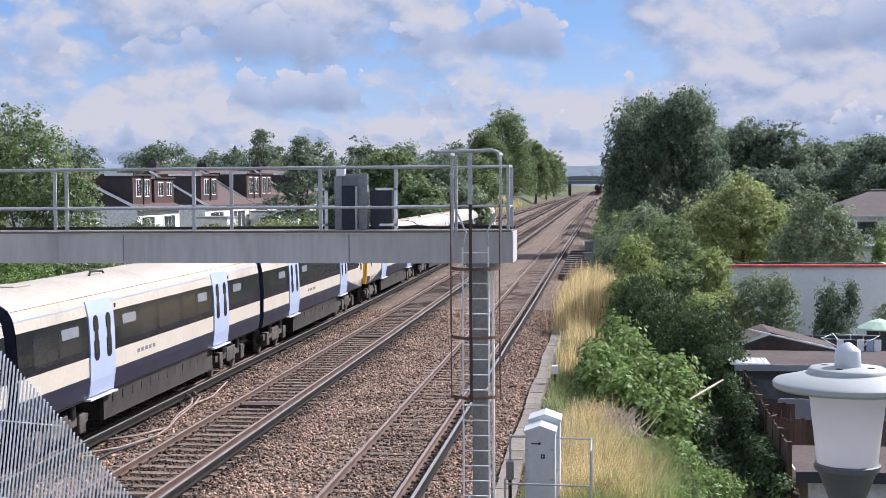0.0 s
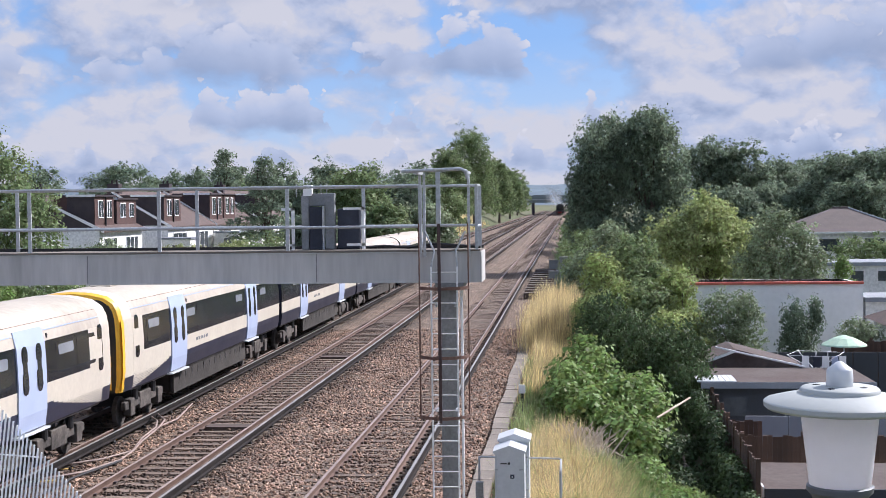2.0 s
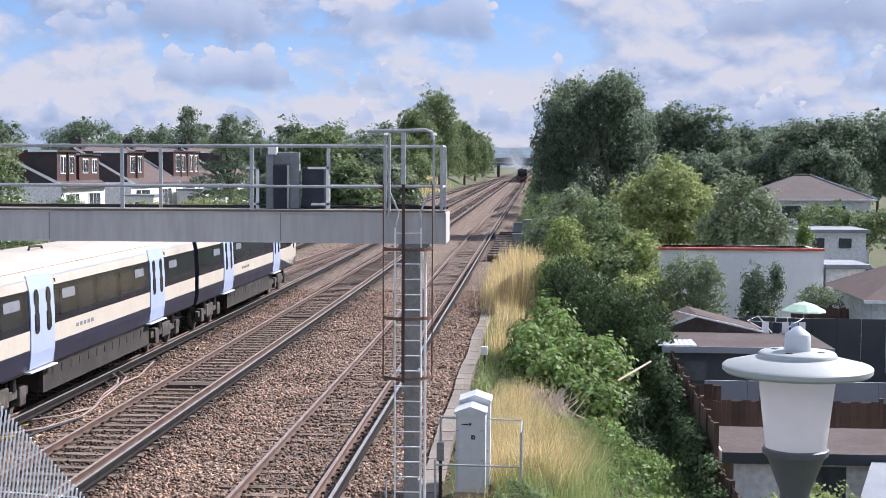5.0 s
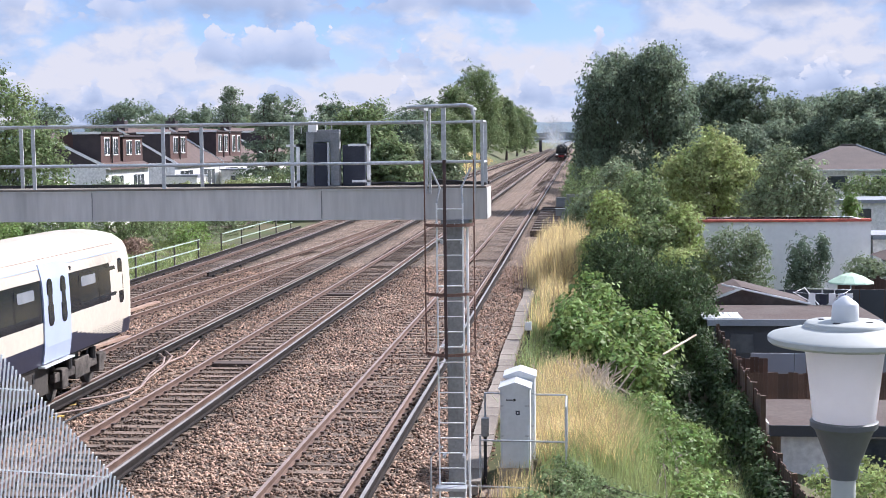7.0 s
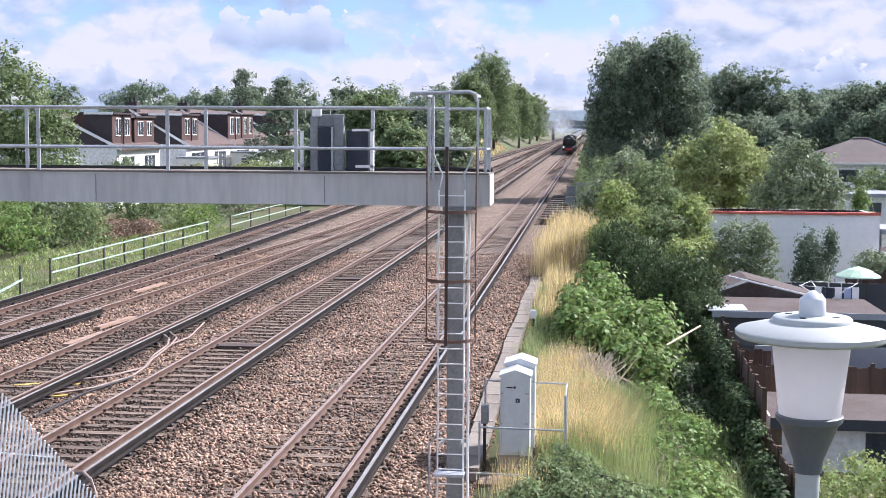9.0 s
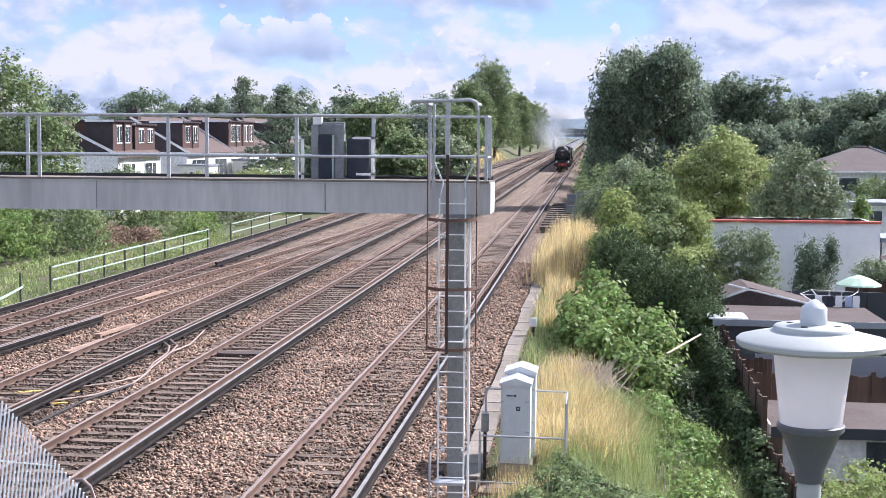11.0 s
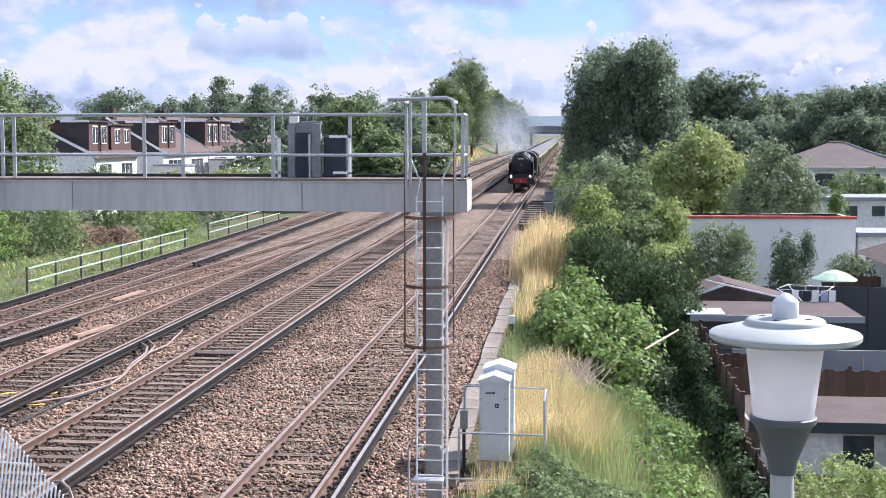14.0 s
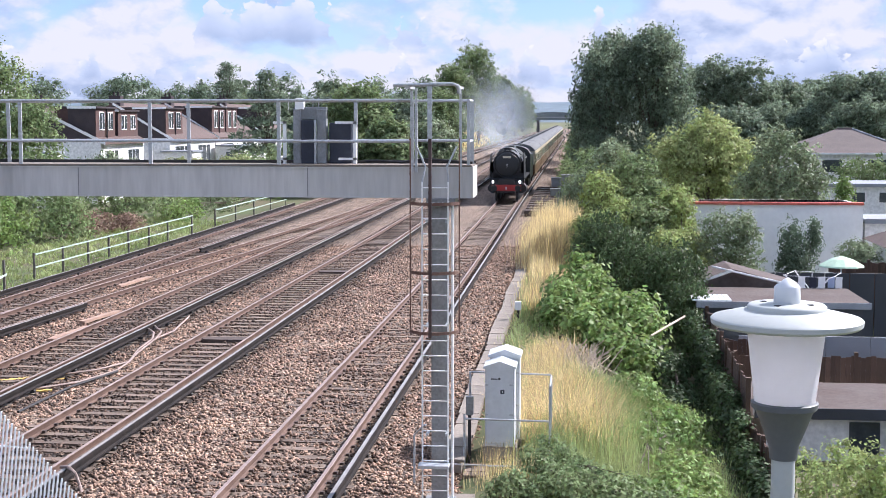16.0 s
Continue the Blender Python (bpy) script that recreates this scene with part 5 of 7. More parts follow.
# right of the line
tree("tree", "tall dark broadleaf tree with drooping branches beside the line", "tree",
     [(7.9, 122, 8, 3.1, 3.4, 5.2), (6.5, 121, 4.6, 2.0, 2.6, 4.6), (8, 120, 2.4, 2.8, 2.5, 3.0), (8.4, 123, 11.3, 2.1, 2.2, 2.3), (7.2, 120, 9.6, 1.8, 2, 2.2)], 1724, 24, 0.26, "dark", 0.4, 0.3, 0.5)
tree("tree", "tall dark broadleaf tree with a rounded top", "tree",
     [(12, 123, 8.6, 3.1, 3.5, 5.0), (11.7, 122, 12, 2.3, 2.3, 2.1), (13.3, 122, 5, 2.0, 2.6, 4.6), (12, 120, 2.4, 3.0, 2.5, 3.0), (10.2, 121, 10.5, 1.7, 2, 2.5)], 1724, 24, 0.26, "dark", 0.4, 0.3, 0.4)
tree("tree", "leafy green roadside tree in hedge growth", "tree", [(6.2, 60, 2.2, 0.9, 1.6, 1.5), (5.9, 57, 0.9, 0.9, 1.6, 1.2), (6.9, 58, 1.4, 0.7, 1.2, 1.3), (5.4, 60, 0.8, 0.6, 1.4, 1.0)], 560, 24, 0.15, "lime", 0.1)
tree("tree", "dense green tree growing in the railway hedge", "tree", [(7.6, 62, 2.7, 1.1, 1.8, 1.8), (7.9, 58, 1.2, 1.0, 1.6, 1.4), (8.6, 61, 1.9, 0.9, 1.4, 1.3), (7.0, 55, 0.4, 0.8, 1.4, 1.2)], 760, 24, 0.15, "mid", 0.12)
tree("tree", "slim green tree with pale shoots in the hedge", "tree", [(9.2, 59, 1.7, 0.9, 1.5, 1.4), (8.7, 55, 0.5, 0.8, 1.2, 1.1), (9.8, 57, 0.4, 0.8, 1.2, 1.1)], 480, 24, 0.15, "lime", 0.1)
tree("shrub", "green shrub with reddish tips beside the line", "shrub", [(7.2, 82, 2.2, 1.6, 2, 2.4), (5.9, 84, 1.2, 1.1, 2, 1.8)], 482, 22, 0.18, "olive", 0.1)
tree("tree", "yellow-green leafy garden tree", "tree", [(11.0, 80, 2.6, 1.9, 2.0, 2.6), (12.7, 80, 3.6, 1.8, 2.0, 2.6), (14.2, 81, 2.6, 1.5, 2, 2.4)], 1035, 24, 0.2, "yellow", 0.2)
tree("tree", "grey-green garden tree with airy foliage", "tree", [(15.7, 72, 2.7, 1.8, 1.9, 2.7), (14.6, 72.5, 1.6, 1.3, 1.5, 2.0), (16.9, 72, 1.8, 1.2, 1.5, 2.2)], 736, 22, 0.18, "olive", 0.15, 0.15)
tree("shrub", "dark green willow-like shrub in the hedge", "shrub", [(7.0, 47.5, 0.5, 1.3, 2.0, 1.6), (6.0, 50, 0.9, 1.1, 2.0, 1.6)], 736, 24, 0.12, "in_shade", 0.08, 0.25, 0.6)
tree("shrub", "dark green shrub overhanging the garden fence", "shrub", [(8.3, 46, 0.2, 1.2, 1.6, 1.6), (8.6, 43.0, -0.1, 0.8, 1.2, 1.1)], 598, 24, 0.12, "in_shade", 0.08, 0.25, 0.5)
tree("bush", "bright green broad-leaved bush beside the trough", "bush", [(4.6, 39.8, 0.0, 0.5, 0.8, 0.75), (4.9, 41.2, 0.35, 0.6, 0.9, 0.85), (4.6, 43.2, 0.2, 0.55, 1.0, 0.8), (5.2, 44.6, 0.7, 0.6, 1.0, 0.9), (5.6, 42.6, 0.6, 0.5, 0.8, 0.7)], 330, 15, 0.18, "bright", 0.05)
tree("bush", "sunlit bramble bush with large leaves", "bush", [(5.3, 38.3, 0.0, 0.55, 0.8, 0.7), (6.0, 37.4, -0.25, 0.6, 0.8, 0.6), (6.7, 36.4, -0.5, 0.55, 0.8, 0.6), (6.1, 39.6, 0.3, 0.6, 0.9, 0.7), (7.0, 38.4, 0.0, 0.5, 0.8, 0.6), (6.9, 40.8, 0.3, 0.6, 0.9, 0.6)], 430, 15, 0.19, "bright", 0.05)
# leaf colour here carries the fence's shade
tree("bush", "low dark bush in the shade of the fence", "bush", [(7.5, 37.0, -0.75, 0.6, 1.4, 0.45), (7.7, 34.0, -1.0, 0.6, 1.5, 0.3)], 260, 22, 0.11, "in_shade", 0.05)
tree("bush", "yellowing clipped bush at the garden's edge", "bush", [(9.4, 22.3, -0.25, 0.95, 0.9, 1.0), (10.2, 22.0, -0.4, 0.8, 0.8, 0.9)], 482, 22, 0.075, "yellow", 0.05)
tree("bush", "low green nettles beside the equipment case", "bush", [(4.6, 24.3, -0.35, 0.45, 0.7, 0.6), (5.1, 23.6, -0.45, 0.6, 0.7, 0.55), (5.8, 23.3, -0.6, 0.6, 0.7, 0.5)], 345, 22, 0.075, "mid", 0.03)
tree("bush", "dense leafy weeds along the foot of the bank", "bush", [(4.0, 22.6, -0.45, 0.5, 0.6, 0.5), (4.8, 22.3, -0.35, 0.55, 0.6, 0.6), (5.5, 22.5, -0.45, 0.6, 0.7, 0.55), (6.3, 22.3, -0.55, 0.6, 0.7, 0.5), (7.0, 22.6, -0.8, 0.6, 0.7, 0.45), (4.4, 23.6, -0.3, 0.4, 0.5, 0.5)], 560, 20, 0.085, "mid", 0.03)
tree("bush", "green weeds spreading over the bank", "bush", [(6.2, 24.0, -0.8, 0.7, 0.9, 0.45), (6.6, 26.5, -0.85, 0.6, 1.4, 0.4), (6.3, 29.5, -0.8, 0.6, 1.4, 0.4)], 482, 22, 0.07, "bright", 0.03)
tree("bush", "leafy green weeds sprawling down the bank", "bush", [(6.4, 23.2, -0.75, 0.9, 1.0, 0.5), (7.0, 25.5, -0.85, 0.8, 1.6, 0.5), (6.3, 27.6, -0.7, 0.7, 1.3, 0.45), (7.2, 29.5, -0.85, 0.7, 1.8, 0.5), (6.4, 32.2, -0.6, 0.8, 1.4, 0.5)], 900, 15, 0.11, "bright", 0.03)
tree("bush", "dark ivy and brambles along the shaded fence", "bush", [(8.52, 26.5, -1.0, 0.2, 2.6, 0.5), (8.5, 31, -0.75, 0.22, 3.0, 0.8), (8.52, 36, -0.55, 0.22, 2.8, 0.85), (8.5, 40, -0.4, 0.3, 1.8, 0.8), (8.1, 29, -1.3, 0.45, 3.0, 0.25)], 900, 20, 0.1, "in_shade", 0.04)
tree("shrub", "tangled green growth under the tall trees", "shrub", [(5.6, 104, 0.8, 1.3, 4, 1.7), (5.2, 95, 0.4, 1.0, 4, 1.4), (6.3, 112, 1.5, 1.5, 4, 2.2)], 552, 22, 0.2, "mid", 0.08)
tree("bush", "garden bush before the white wall", "bush", [(10.9, 56, 0.5, 1.2, 1.0, 1.8), (11.8, 56.3, 0.6, 0.8, 0.8, 1.6)], 482, 22, 0.11, "olive", 0.06)
tree("conifer", "dark green conifer before the white wall", "conifer", [(13.7, 55, -0.2, 0.75, 0.75, 1.3), (13.6, 55, 1.0, 0.5, 0.5, 1.1), (14.5, 55.5, 0.9, 0.3, 0.3, 1.2)], 482, 22, 0.1, "dark", 0.06, 0.3, 0.3)
tree("bush", "small rounded garden bush", "bush", [(16.3, 56, 0.1, 0.9, 0.8, 1.1)], 252, 22, 0.1, "olive", 0.05)
tree("bush", "small green cypress beside the low building", "bush", [(19.6, 76, 1.2, 0.5, 0.5, 1.7)], 149, 22, 0.14, "bright", 0.05)
tree("shrub", "dark garden hedge before the bungalow", "shrub", [(24, 92, 1.6, 2.5, 1.5, 1.8), (28, 93, 1.5, 2.5, 1.5, 1.6)], 482, 22, 0.2, "mid", 0.1)

for lob, tone in (([(4.6, 88, 0.2, 0.6, 4, 0.9), (5.3, 86, 0.9, 1.0, 3, 1.5)], "olive"), ([(4.4, 130, 0.9, 0.8, 6, 1.3), (5.4, 136, 1.6, 1.2, 6, 2.0)], "mid"),
                  ([(5.2, 155, 1.6, 1.2, 9, 2.0), (6.5, 165, 2.6, 2.0, 9, 3.2)], "mid"), ([(7.5, 190, 4, 2.6, 12, 4.5), (6.4, 225, 3, 2.0, 14, 3.0)], "dark"), ([(9.0, 270, 5, 3.0, 20, 5.5), (9, 340, 6, 3.0, 30, 6)], "dark")):
    tree("shrub", "unkempt green growth along the line's edge", "shrub", lob, 430, 16, 0.2 if lob[0][1] < 140 else 0.42, tone, 0.08, group="lineside growth")

# left of the line
tree("tree", "leafy green tree rising over the verge", "tree", [(-27.2, 72, 6.0, 2.8, 3, 4.0), (-24.4, 71, 4.2, 1.9, 2.5, 3.0), (-30, 73, 4.5, 3, 3, 4)], 1150, 23, 0.2, "mid", 0.25, 0.2)
for lob, lab in (([(-23.2, 65, 0.8, 1.7, 2.4, 1.9), (-25.5, 67, 1.4, 2.0, 2.6, 2.3)], "dark green shrubbery on the verge"),
                 ([(-21.5, 82, 1.0, 1.8, 5, 1.8), (-23.5, 78, 1.4, 2.2, 4, 2.2)], "mixed green shrubbery along the verge"),
                 ([(-21.0, 95, 1.0, 1.8, 5, 1.9), (-20.8, 106, 1.2, 1.8, 5, 2.0)], "green shrubbery beyond the white fence"),
                 ([(-20.5, 118, 1.4, 2, 6, 2.4), (-20.0, 132, 1.8, 2, 6, 3.0)], "tall green hedge growth beside the line")):
    tree("shrub", lab, "shrub", lob, 560, 22, 0.17, "mid", 0.1)
for lob, tone in (([(-22.0, 61, 0.7, 1.5, 2.4, 1.9), (-23.8, 63, 1.4, 1.6, 2.4, 2.3)], "bright"), ([(-21.2, 68, 0.6, 1.1, 2.6, 1.6), (-22.6, 70, 1.0, 1.5, 3, 2.0)], "mid"),
                  ([(-19.9, 92, 0.4, 1.2, 4, 1.3), (-20.2, 101, 0.6, 1.2, 5, 1.6)], "olive"), ([(-19.6, 84, 0.2, 0.9, 3, 1.0), (-19.2, 110, 0.6, 1.2, 6, 1.5)], "bright")):
    tree("shrub", "leafy green shrub crowding the verge fence", "shrub", lob, 400, 16, 0.17, tone, 0.06, group="verge shrubs")
tree("shrub", "dry reddish-brown shrub among the green", "shrub", [(-21.6, 73, 0.1, 1.3, 1.8, 0.9), (-20.6, 76, 0.0, 0.8, 1.4, 0.7)], 299, 22, 0.13, "dead", 0.05)
tree("shrub", "pale flowering shrub below the houses", "shrub", [(-23.5, 98, 2.2, 2.2, 2, 1.1), (-21.2, 103, 2.4, 1.8, 2, 1.0)], 368, 22, 0.15, "pale", 0.06)
tree("shrub", "grey-green shrub below the houses", "shrub", [(-26.0, 88, 2.4, 1.2, 1.2, 1.5), (-24.8, 88.5, 2.2, 1.0, 1.0, 1.3)], 299, 22, 0.14, "olive", 0.06)
WOODS = [
    (-66.0, 150, 10.8, 3.7, "dark"),
    (-67.2, 190, 8.9, 3.5, "dark"),
    (-67.0, 205, 10.7, 3.6, "dark"),
    (-65.4, 215, 10.9, 3.6, "dark"),
    (-52.5, 195, 9.8, 3.2, "dark"),
    (-39.1, 180, 10.7, 3.0, "mid"),
    (-30.8, 175, 10.4, 2.6, "dark"),
    (-26.6, 172, 10.7, 3.0, "dark"),
    (-17.2, 140, 10.6, 3.0, "mid"),
    (-15.6, 165, 9.9, 2.9, "dark"),
    (-15.4, 205, 11.3, 3.6, "mid"),
    (-10.8, 115, 6.7, 1.8, "mid"),
    (-9.0, 130, 6.9, 2.2, "olive"),
    (-16.3, 112, 6.2, 1.9, "dark"),
    (-14.9, 118, 5.7, 1.8, "mid"),
    (21.5, 170, 13.6, 3.2, "dark"),
    (25.7, 168, 13.2, 3.3, "dark"),
    (30.6, 172, 11.2, 2.7, "dark"),
    (36.2, 185, 11.3, 2.9, "dark"),
    (33.8, 150, 11.2, 3.0, "dark"),
    (37.8, 150, 11.6, 3.1, "dark"),
    (44.0, 160, 12.7, 3.4, "dark"),
    (45.4, 150, 11.5, 3.1, "dark"),
    (22.1, 150, 7.9, 2.8, "dark"),
    (30.9, 150, 7.9, 3.1, "dark"),
    (26.9, 155, 8.0, 2.9, "dark"),
    (34.1, 140, 8.4, 2.9, "dark")
]
for x, y, top, r, tone in WOODS:
    top -= (1.6 if x < -25 else 1.0) if x < 0 else 0.4
    lob = [(x, y, top - r * 0.95, r, r, r), (x - r * 0.5, y + 1, top * 0.5, r * 0.9, r, top * 0.42), (x + r * 0.55, y - 1, top * 0.42, r * 0.8, r, top * 0.38)]
    tree("tree", {"dark": "dark green broadleaf tree behind the houses", "mid": "mid green broadleaf tree in the far gardens", "olive": "grey-green tree in the far gardens", "dead": "copper-leaved tree"}[tone], "tree", lob, 520, 32, 0.27 + y * 0.0004, tone, 0.2, 0.3, group="background trees")
for x, y, top, r in ((-35.81, 158, 12.6, 3.4), (-22.40, 120, 10.2, 3.6)):
    lob = [(x, y, top * f, r * 1.15 * (1.06 - f) ** 0.7, r * 1.15 * (1.06 - f) ** 0.7, top * 0.05) for f in (0.2, 0.33, 0.46, 0.58, 0.7, 0.8, 0.9, 0.97)]
    tree("conifer", "dark pine tree with layered branches", "conifer", lob, 620, 18, 0.24, "dark", 0.18, 0.35)
POPLARS = [(-16.6, 300, 22.5, 5.2), (-20.5, 290, 18.0, 4.5), (-14.6, 370, 18.0, 3.6), (-14.4, 430, 17.0, 4.0), (-14.2, 485, 17.5, 4.2), (-19, 340, 16, 5)]
for x, y, top, r in POPLARS:
    lob = [(x, y, top * 0.55, r, r, top * 0.42), (x - r * 0.2, y, top * 0.8, r * 0.7, r * 0.7, top * 0.2), (x + r * 0.4, y, top * 0.4, r * 0.8, r, top * 0.36)]
    tree("tree", "tall dark poplar-like tree beside the line", "tree", lob, 760, 34, 0.34, "mid", 0.4, 0.3, group="trees along the line")


def far_woods():
    """The wooded skyline beyond the gardens."""
    lobes = []
    for i in range(70):
        y = 330 + 40 * (i % 5)
        x = -150 + 330 * i / 69
        if -24 < x < 30:
            continue
        h = 13.5 + 3.5 * noise.noise((x * 0.06, y * 0.03, 4)) + 2.2
        lobes.append((x, y, h * 0.5, 5.5, 5, h * 0.55))
    ob = new("far_woods", foliage("far_woods", lobes, 9000, 20, 0.75, M_LEAF["dark"], 0.15))
    tagged(ob, "distant belt of dark green woodland", "woodland", kind="stuff")


far_woods()
# the distance haze is mixed into the hills' base colour as blue
M_HILL = mat("far_hill_haze", (0.085, 0.125, 0.16), (0.10, 0.145, 0.18), 1.0, scale=0.01, fine=0.05, bump=0)


def far_hills():
    g = Geo()
    xs = [-2200 + 40 * i for i in range(111)]
    v = []
    for y, k in ((1500, 0.0), (2300, 1.0), (2600, 0.95), (2950, 0.0)):
        v += [(x, y, -4 + k * (42 + 16 * noise.noise((x * 0.0016, 2.0, 0)) + 5 * noise.noise((x * 0.012, 5.0, 0)))) for x in xs]
    n = len(xs)
    g.add(v, [(j * n + i, j * n + i + 1, (j + 1) * n + i + 1, (j + 1) * n + i) for j in range(3) for i in range(n - 1)])
    tagged(part("backdrop", g, M_HILL, smooth=True), "wooded hills on the horizon, coloured blue for haze", "hills", kind="structure")


far_hills()

grass("dry_grass", "tall straw-coloured dry grass beside the track", 20000, (3.2, 4.9, 57, 76), 1.9, 0.018, M_DRY, 0.2, 0.4)
grass("dry_grass", "straw-coloured dry grass around the equipment case", 14000, (4.05, 5.7, 26.3, 31.4), 0.85, 0.009, M_DRY, 0.75, 0.22)
grass("green_grass", "green stalks among the dry grass", 10000, (4.3, 6.4, 25, 33), 0.7, 0.012, M_GRASS, 0.4, 0.3)
grass("dry_grass", "dry grass strip beside the cable trough", 5000, (3.95, 4.7, 31, 36.5), 0.85, 0.008, M_DRY, 0.35, 0.3)
grass("dry_grass", "thin dry grass at the foot of the column", 500, (3.2, 4.5, 23.0, 24.6), 0.75, 0.007, M_DRY, 0.4)
grass("green_grass", "rough green grass on the bank", 40000, (4.5, 7.9, 22.3, 33), 0.36, 0.010, M_GRASS, 0.6, 0.25)
grass("green_grass", "weedy green grass between trough and bushes", 6000, (3.15, 4.4, 30, 56), 0.55, 0.016, M_GRASS, 0.5)
grass("green_grass", "mown green grass on the verge by the fence", 22000, (-21.5, -16.2, 44, 84), 0.28, 0.03, M_GRASS, 0.6)
grass("dry_grass", "dry grass scattered among the bushes", 3500, (3.4, 5.2, 44, 57), 1.1, 0.016, M_DRY, 0.3, 0.2)
grass("dry_grass", "dry grass bank beside the far line", 9000, (-24, -16.4, 150, 340), 1.1, 0.14, M_DRY, 0.3, 0.8)


def build_rubble():
    """Pale dead brushwood dumped on the bank."""
    b = thing("brushwood_heap", "pale dead brushwood heaped on the bank", "brushwood")
    for i in range(110):
        x, y = 5.1 + rng.normal() * 0.38, 35.0 + rng.normal() * 0.6
        z = ground_z(x, y) + 0.4
        a = rng.uniform(0, math.pi)
        l = rng.uniform(0.2, 0.6)
        part("stick", Geo().cyl((x - l * math.cos(a), y - l * math.sin(a), z - 0.45), (x + l * math.cos(a), y + l * math.sin(a), z + rng.uniform(-0.1, 0.35)), 0.022, 0.012, n=5), M_STICK, b)


M_STICK = mat("dead_wood", (0.5, 0.43, 0.34), (0.36, 0.29, 0.22), 0.9, rnd=0.3)
build_rubble()
p = thing("leaning_pole", "pale timber pole leaning in the undergrowth", "pole")
part("shaft", Geo().cyl((7.05, 36.50, 0.30), (8.09, 38.50, 0.55), 0.03, n=8), M_STICK, p, smooth=True)

# ---------------------------------------------------------------- lineside clutter
M_PLANK = mat("orange_plank", (0.40, 0.275, 0.205), (0.3, 0.2, 0.15), 0.8, scale=2, bump=0.2)
M_YPLANK = mat("yellow_plank", (0.62, 0.42, 0.1), (0.5, 0.33, 0.09), 0.7, scale=2)
M_CABLE = mat("faded_cable", (0.34, 0.265, 0.225), (0.24, 0.18, 0.155), 0.6)
M_FENCE = mat("pale_fence", (0.42, 0.53, 0.46), (0.33, 0.42, 0.36), 0.6)
M_POST = mat("fence_post", (0.09, 0.085, 0.075), (0.13, 0.12, 0.1), 0.8)


def plank(a, b, w, material, label):
    a, b = Vector(a), Vector(b)
    ob = thing("timber_plank", label, "plank", "planks on the track", at=Matrix.Translation(a) @ pose(0, 0, 0, rz=math.degrees(math.atan2(b.y - a.y, b.x - a.x))))
    l = (b - a).length
    part("board", Geo().box(0, l, -w / 2, w / 2, -0.16, -0.085), material, ob)


plank((-11.88, 48.96, 0.02), (-11.70, 52.06, 0.02), 0.22, M_PLANK, "sun-bleached orange plank lying by the rails")
plank((-9.98, 40.02, 0.02), (-9.69, 42.51, 0.02), 0.2, M_PLANK, "orange guard board beside the third rail")
plank((-9.66, 36.69, 0.02), (-9.47, 39.13, 0.02), 0.2, M_PLANK, "orange guard board over the third rail")
plank((-8.80, 31.14, -0.10), (-8.17, 31.67, -0.10), 0.2, M_YPLANK, "faded yellow board on a sleeper")
plank((-7.47, 31.46, -0.10), (-7.04, 31.90, -0.10), 0.18, M_YPLANK, "faded yellow board beside the rail")
plank((-7.52, 30.02, -0.10), (-7.06, 30.22, -0.10), 0.15, M_YPLANK, "faded yellow board end on the ballast")
for pts, lab, r in (([(-7.44, 38.52, 0.00), (-6.76, 36.99, 0.10), (-6.56, 36.22, 0.05), (-6.69, 35.40, -0.10), (-6.36, 33.62, -0.12), (-6.76, 32.43, -0.12), (-7.62, 31.66, -0.14)], "faded feeder cable looping from the third rail", 0.026),
                    ([(-7.38, 38.98, 0.00), (-6.61, 37.22, 0.10), (-6.49, 36.33, 0.05), (-6.52, 34.78, -0.10), (-6.35, 33.62, -0.12), (-6.28, 32.39, -0.13), (-6.70, 30.90, -0.14), (-7.71, 29.66, -0.14)], "faded feeder cable lying over the ballast", 0.026),
                    ([(-7.08, 41.64, -0.10), (-6.67, 38.63, -0.10), (-6.80, 37.13, -0.10)], "thin bare cable across the ballast", 0.025),
                    ([(-6.22, 32.32, -0.13), (-6.67, 30.28, -0.14), (-6.78, 27.61, -0.15)], "dark cable along the ballast", 0.03)):
    c = thing("feeder_cable", lab, "cable", "feeder cables")
    part("cable", Geo().tube(pts, r, 8), M_CABLE if "faded" in lab or "bare" in lab else M_BLACK, c, smooth=True)
c = thing("feeder_cable", "curved pale cable at the third rail's end", "cable", "feeder cables")
part("cable", Geo().tube([(-3.84, 22.45, 0.05), (-3.57, 22.09, 0.15), (-3.36, 21.86, 0.10), (-3.27, 21.82, -0.10), (-3.14, 21.56, -0.20)], 0.03, 8), M_CABLE, c, smooth=True)
t = thing("track_box", "dark timber box between the rails", "track box", at=pose(-5.55, 37.2, -0.2))
part("lid", Geo().box(0.1, 1.4, 0, 0.5, 0, 0.1), M_CLIP, t)
t = thing("track_box", "dark timber box between distant rails", "track box", at=pose(-5.5, 54.6, -0.2))
part("lid", Geo().box(0.1, 1.4, 0, 0.6, 0, 0.1), M_CLIP, t)


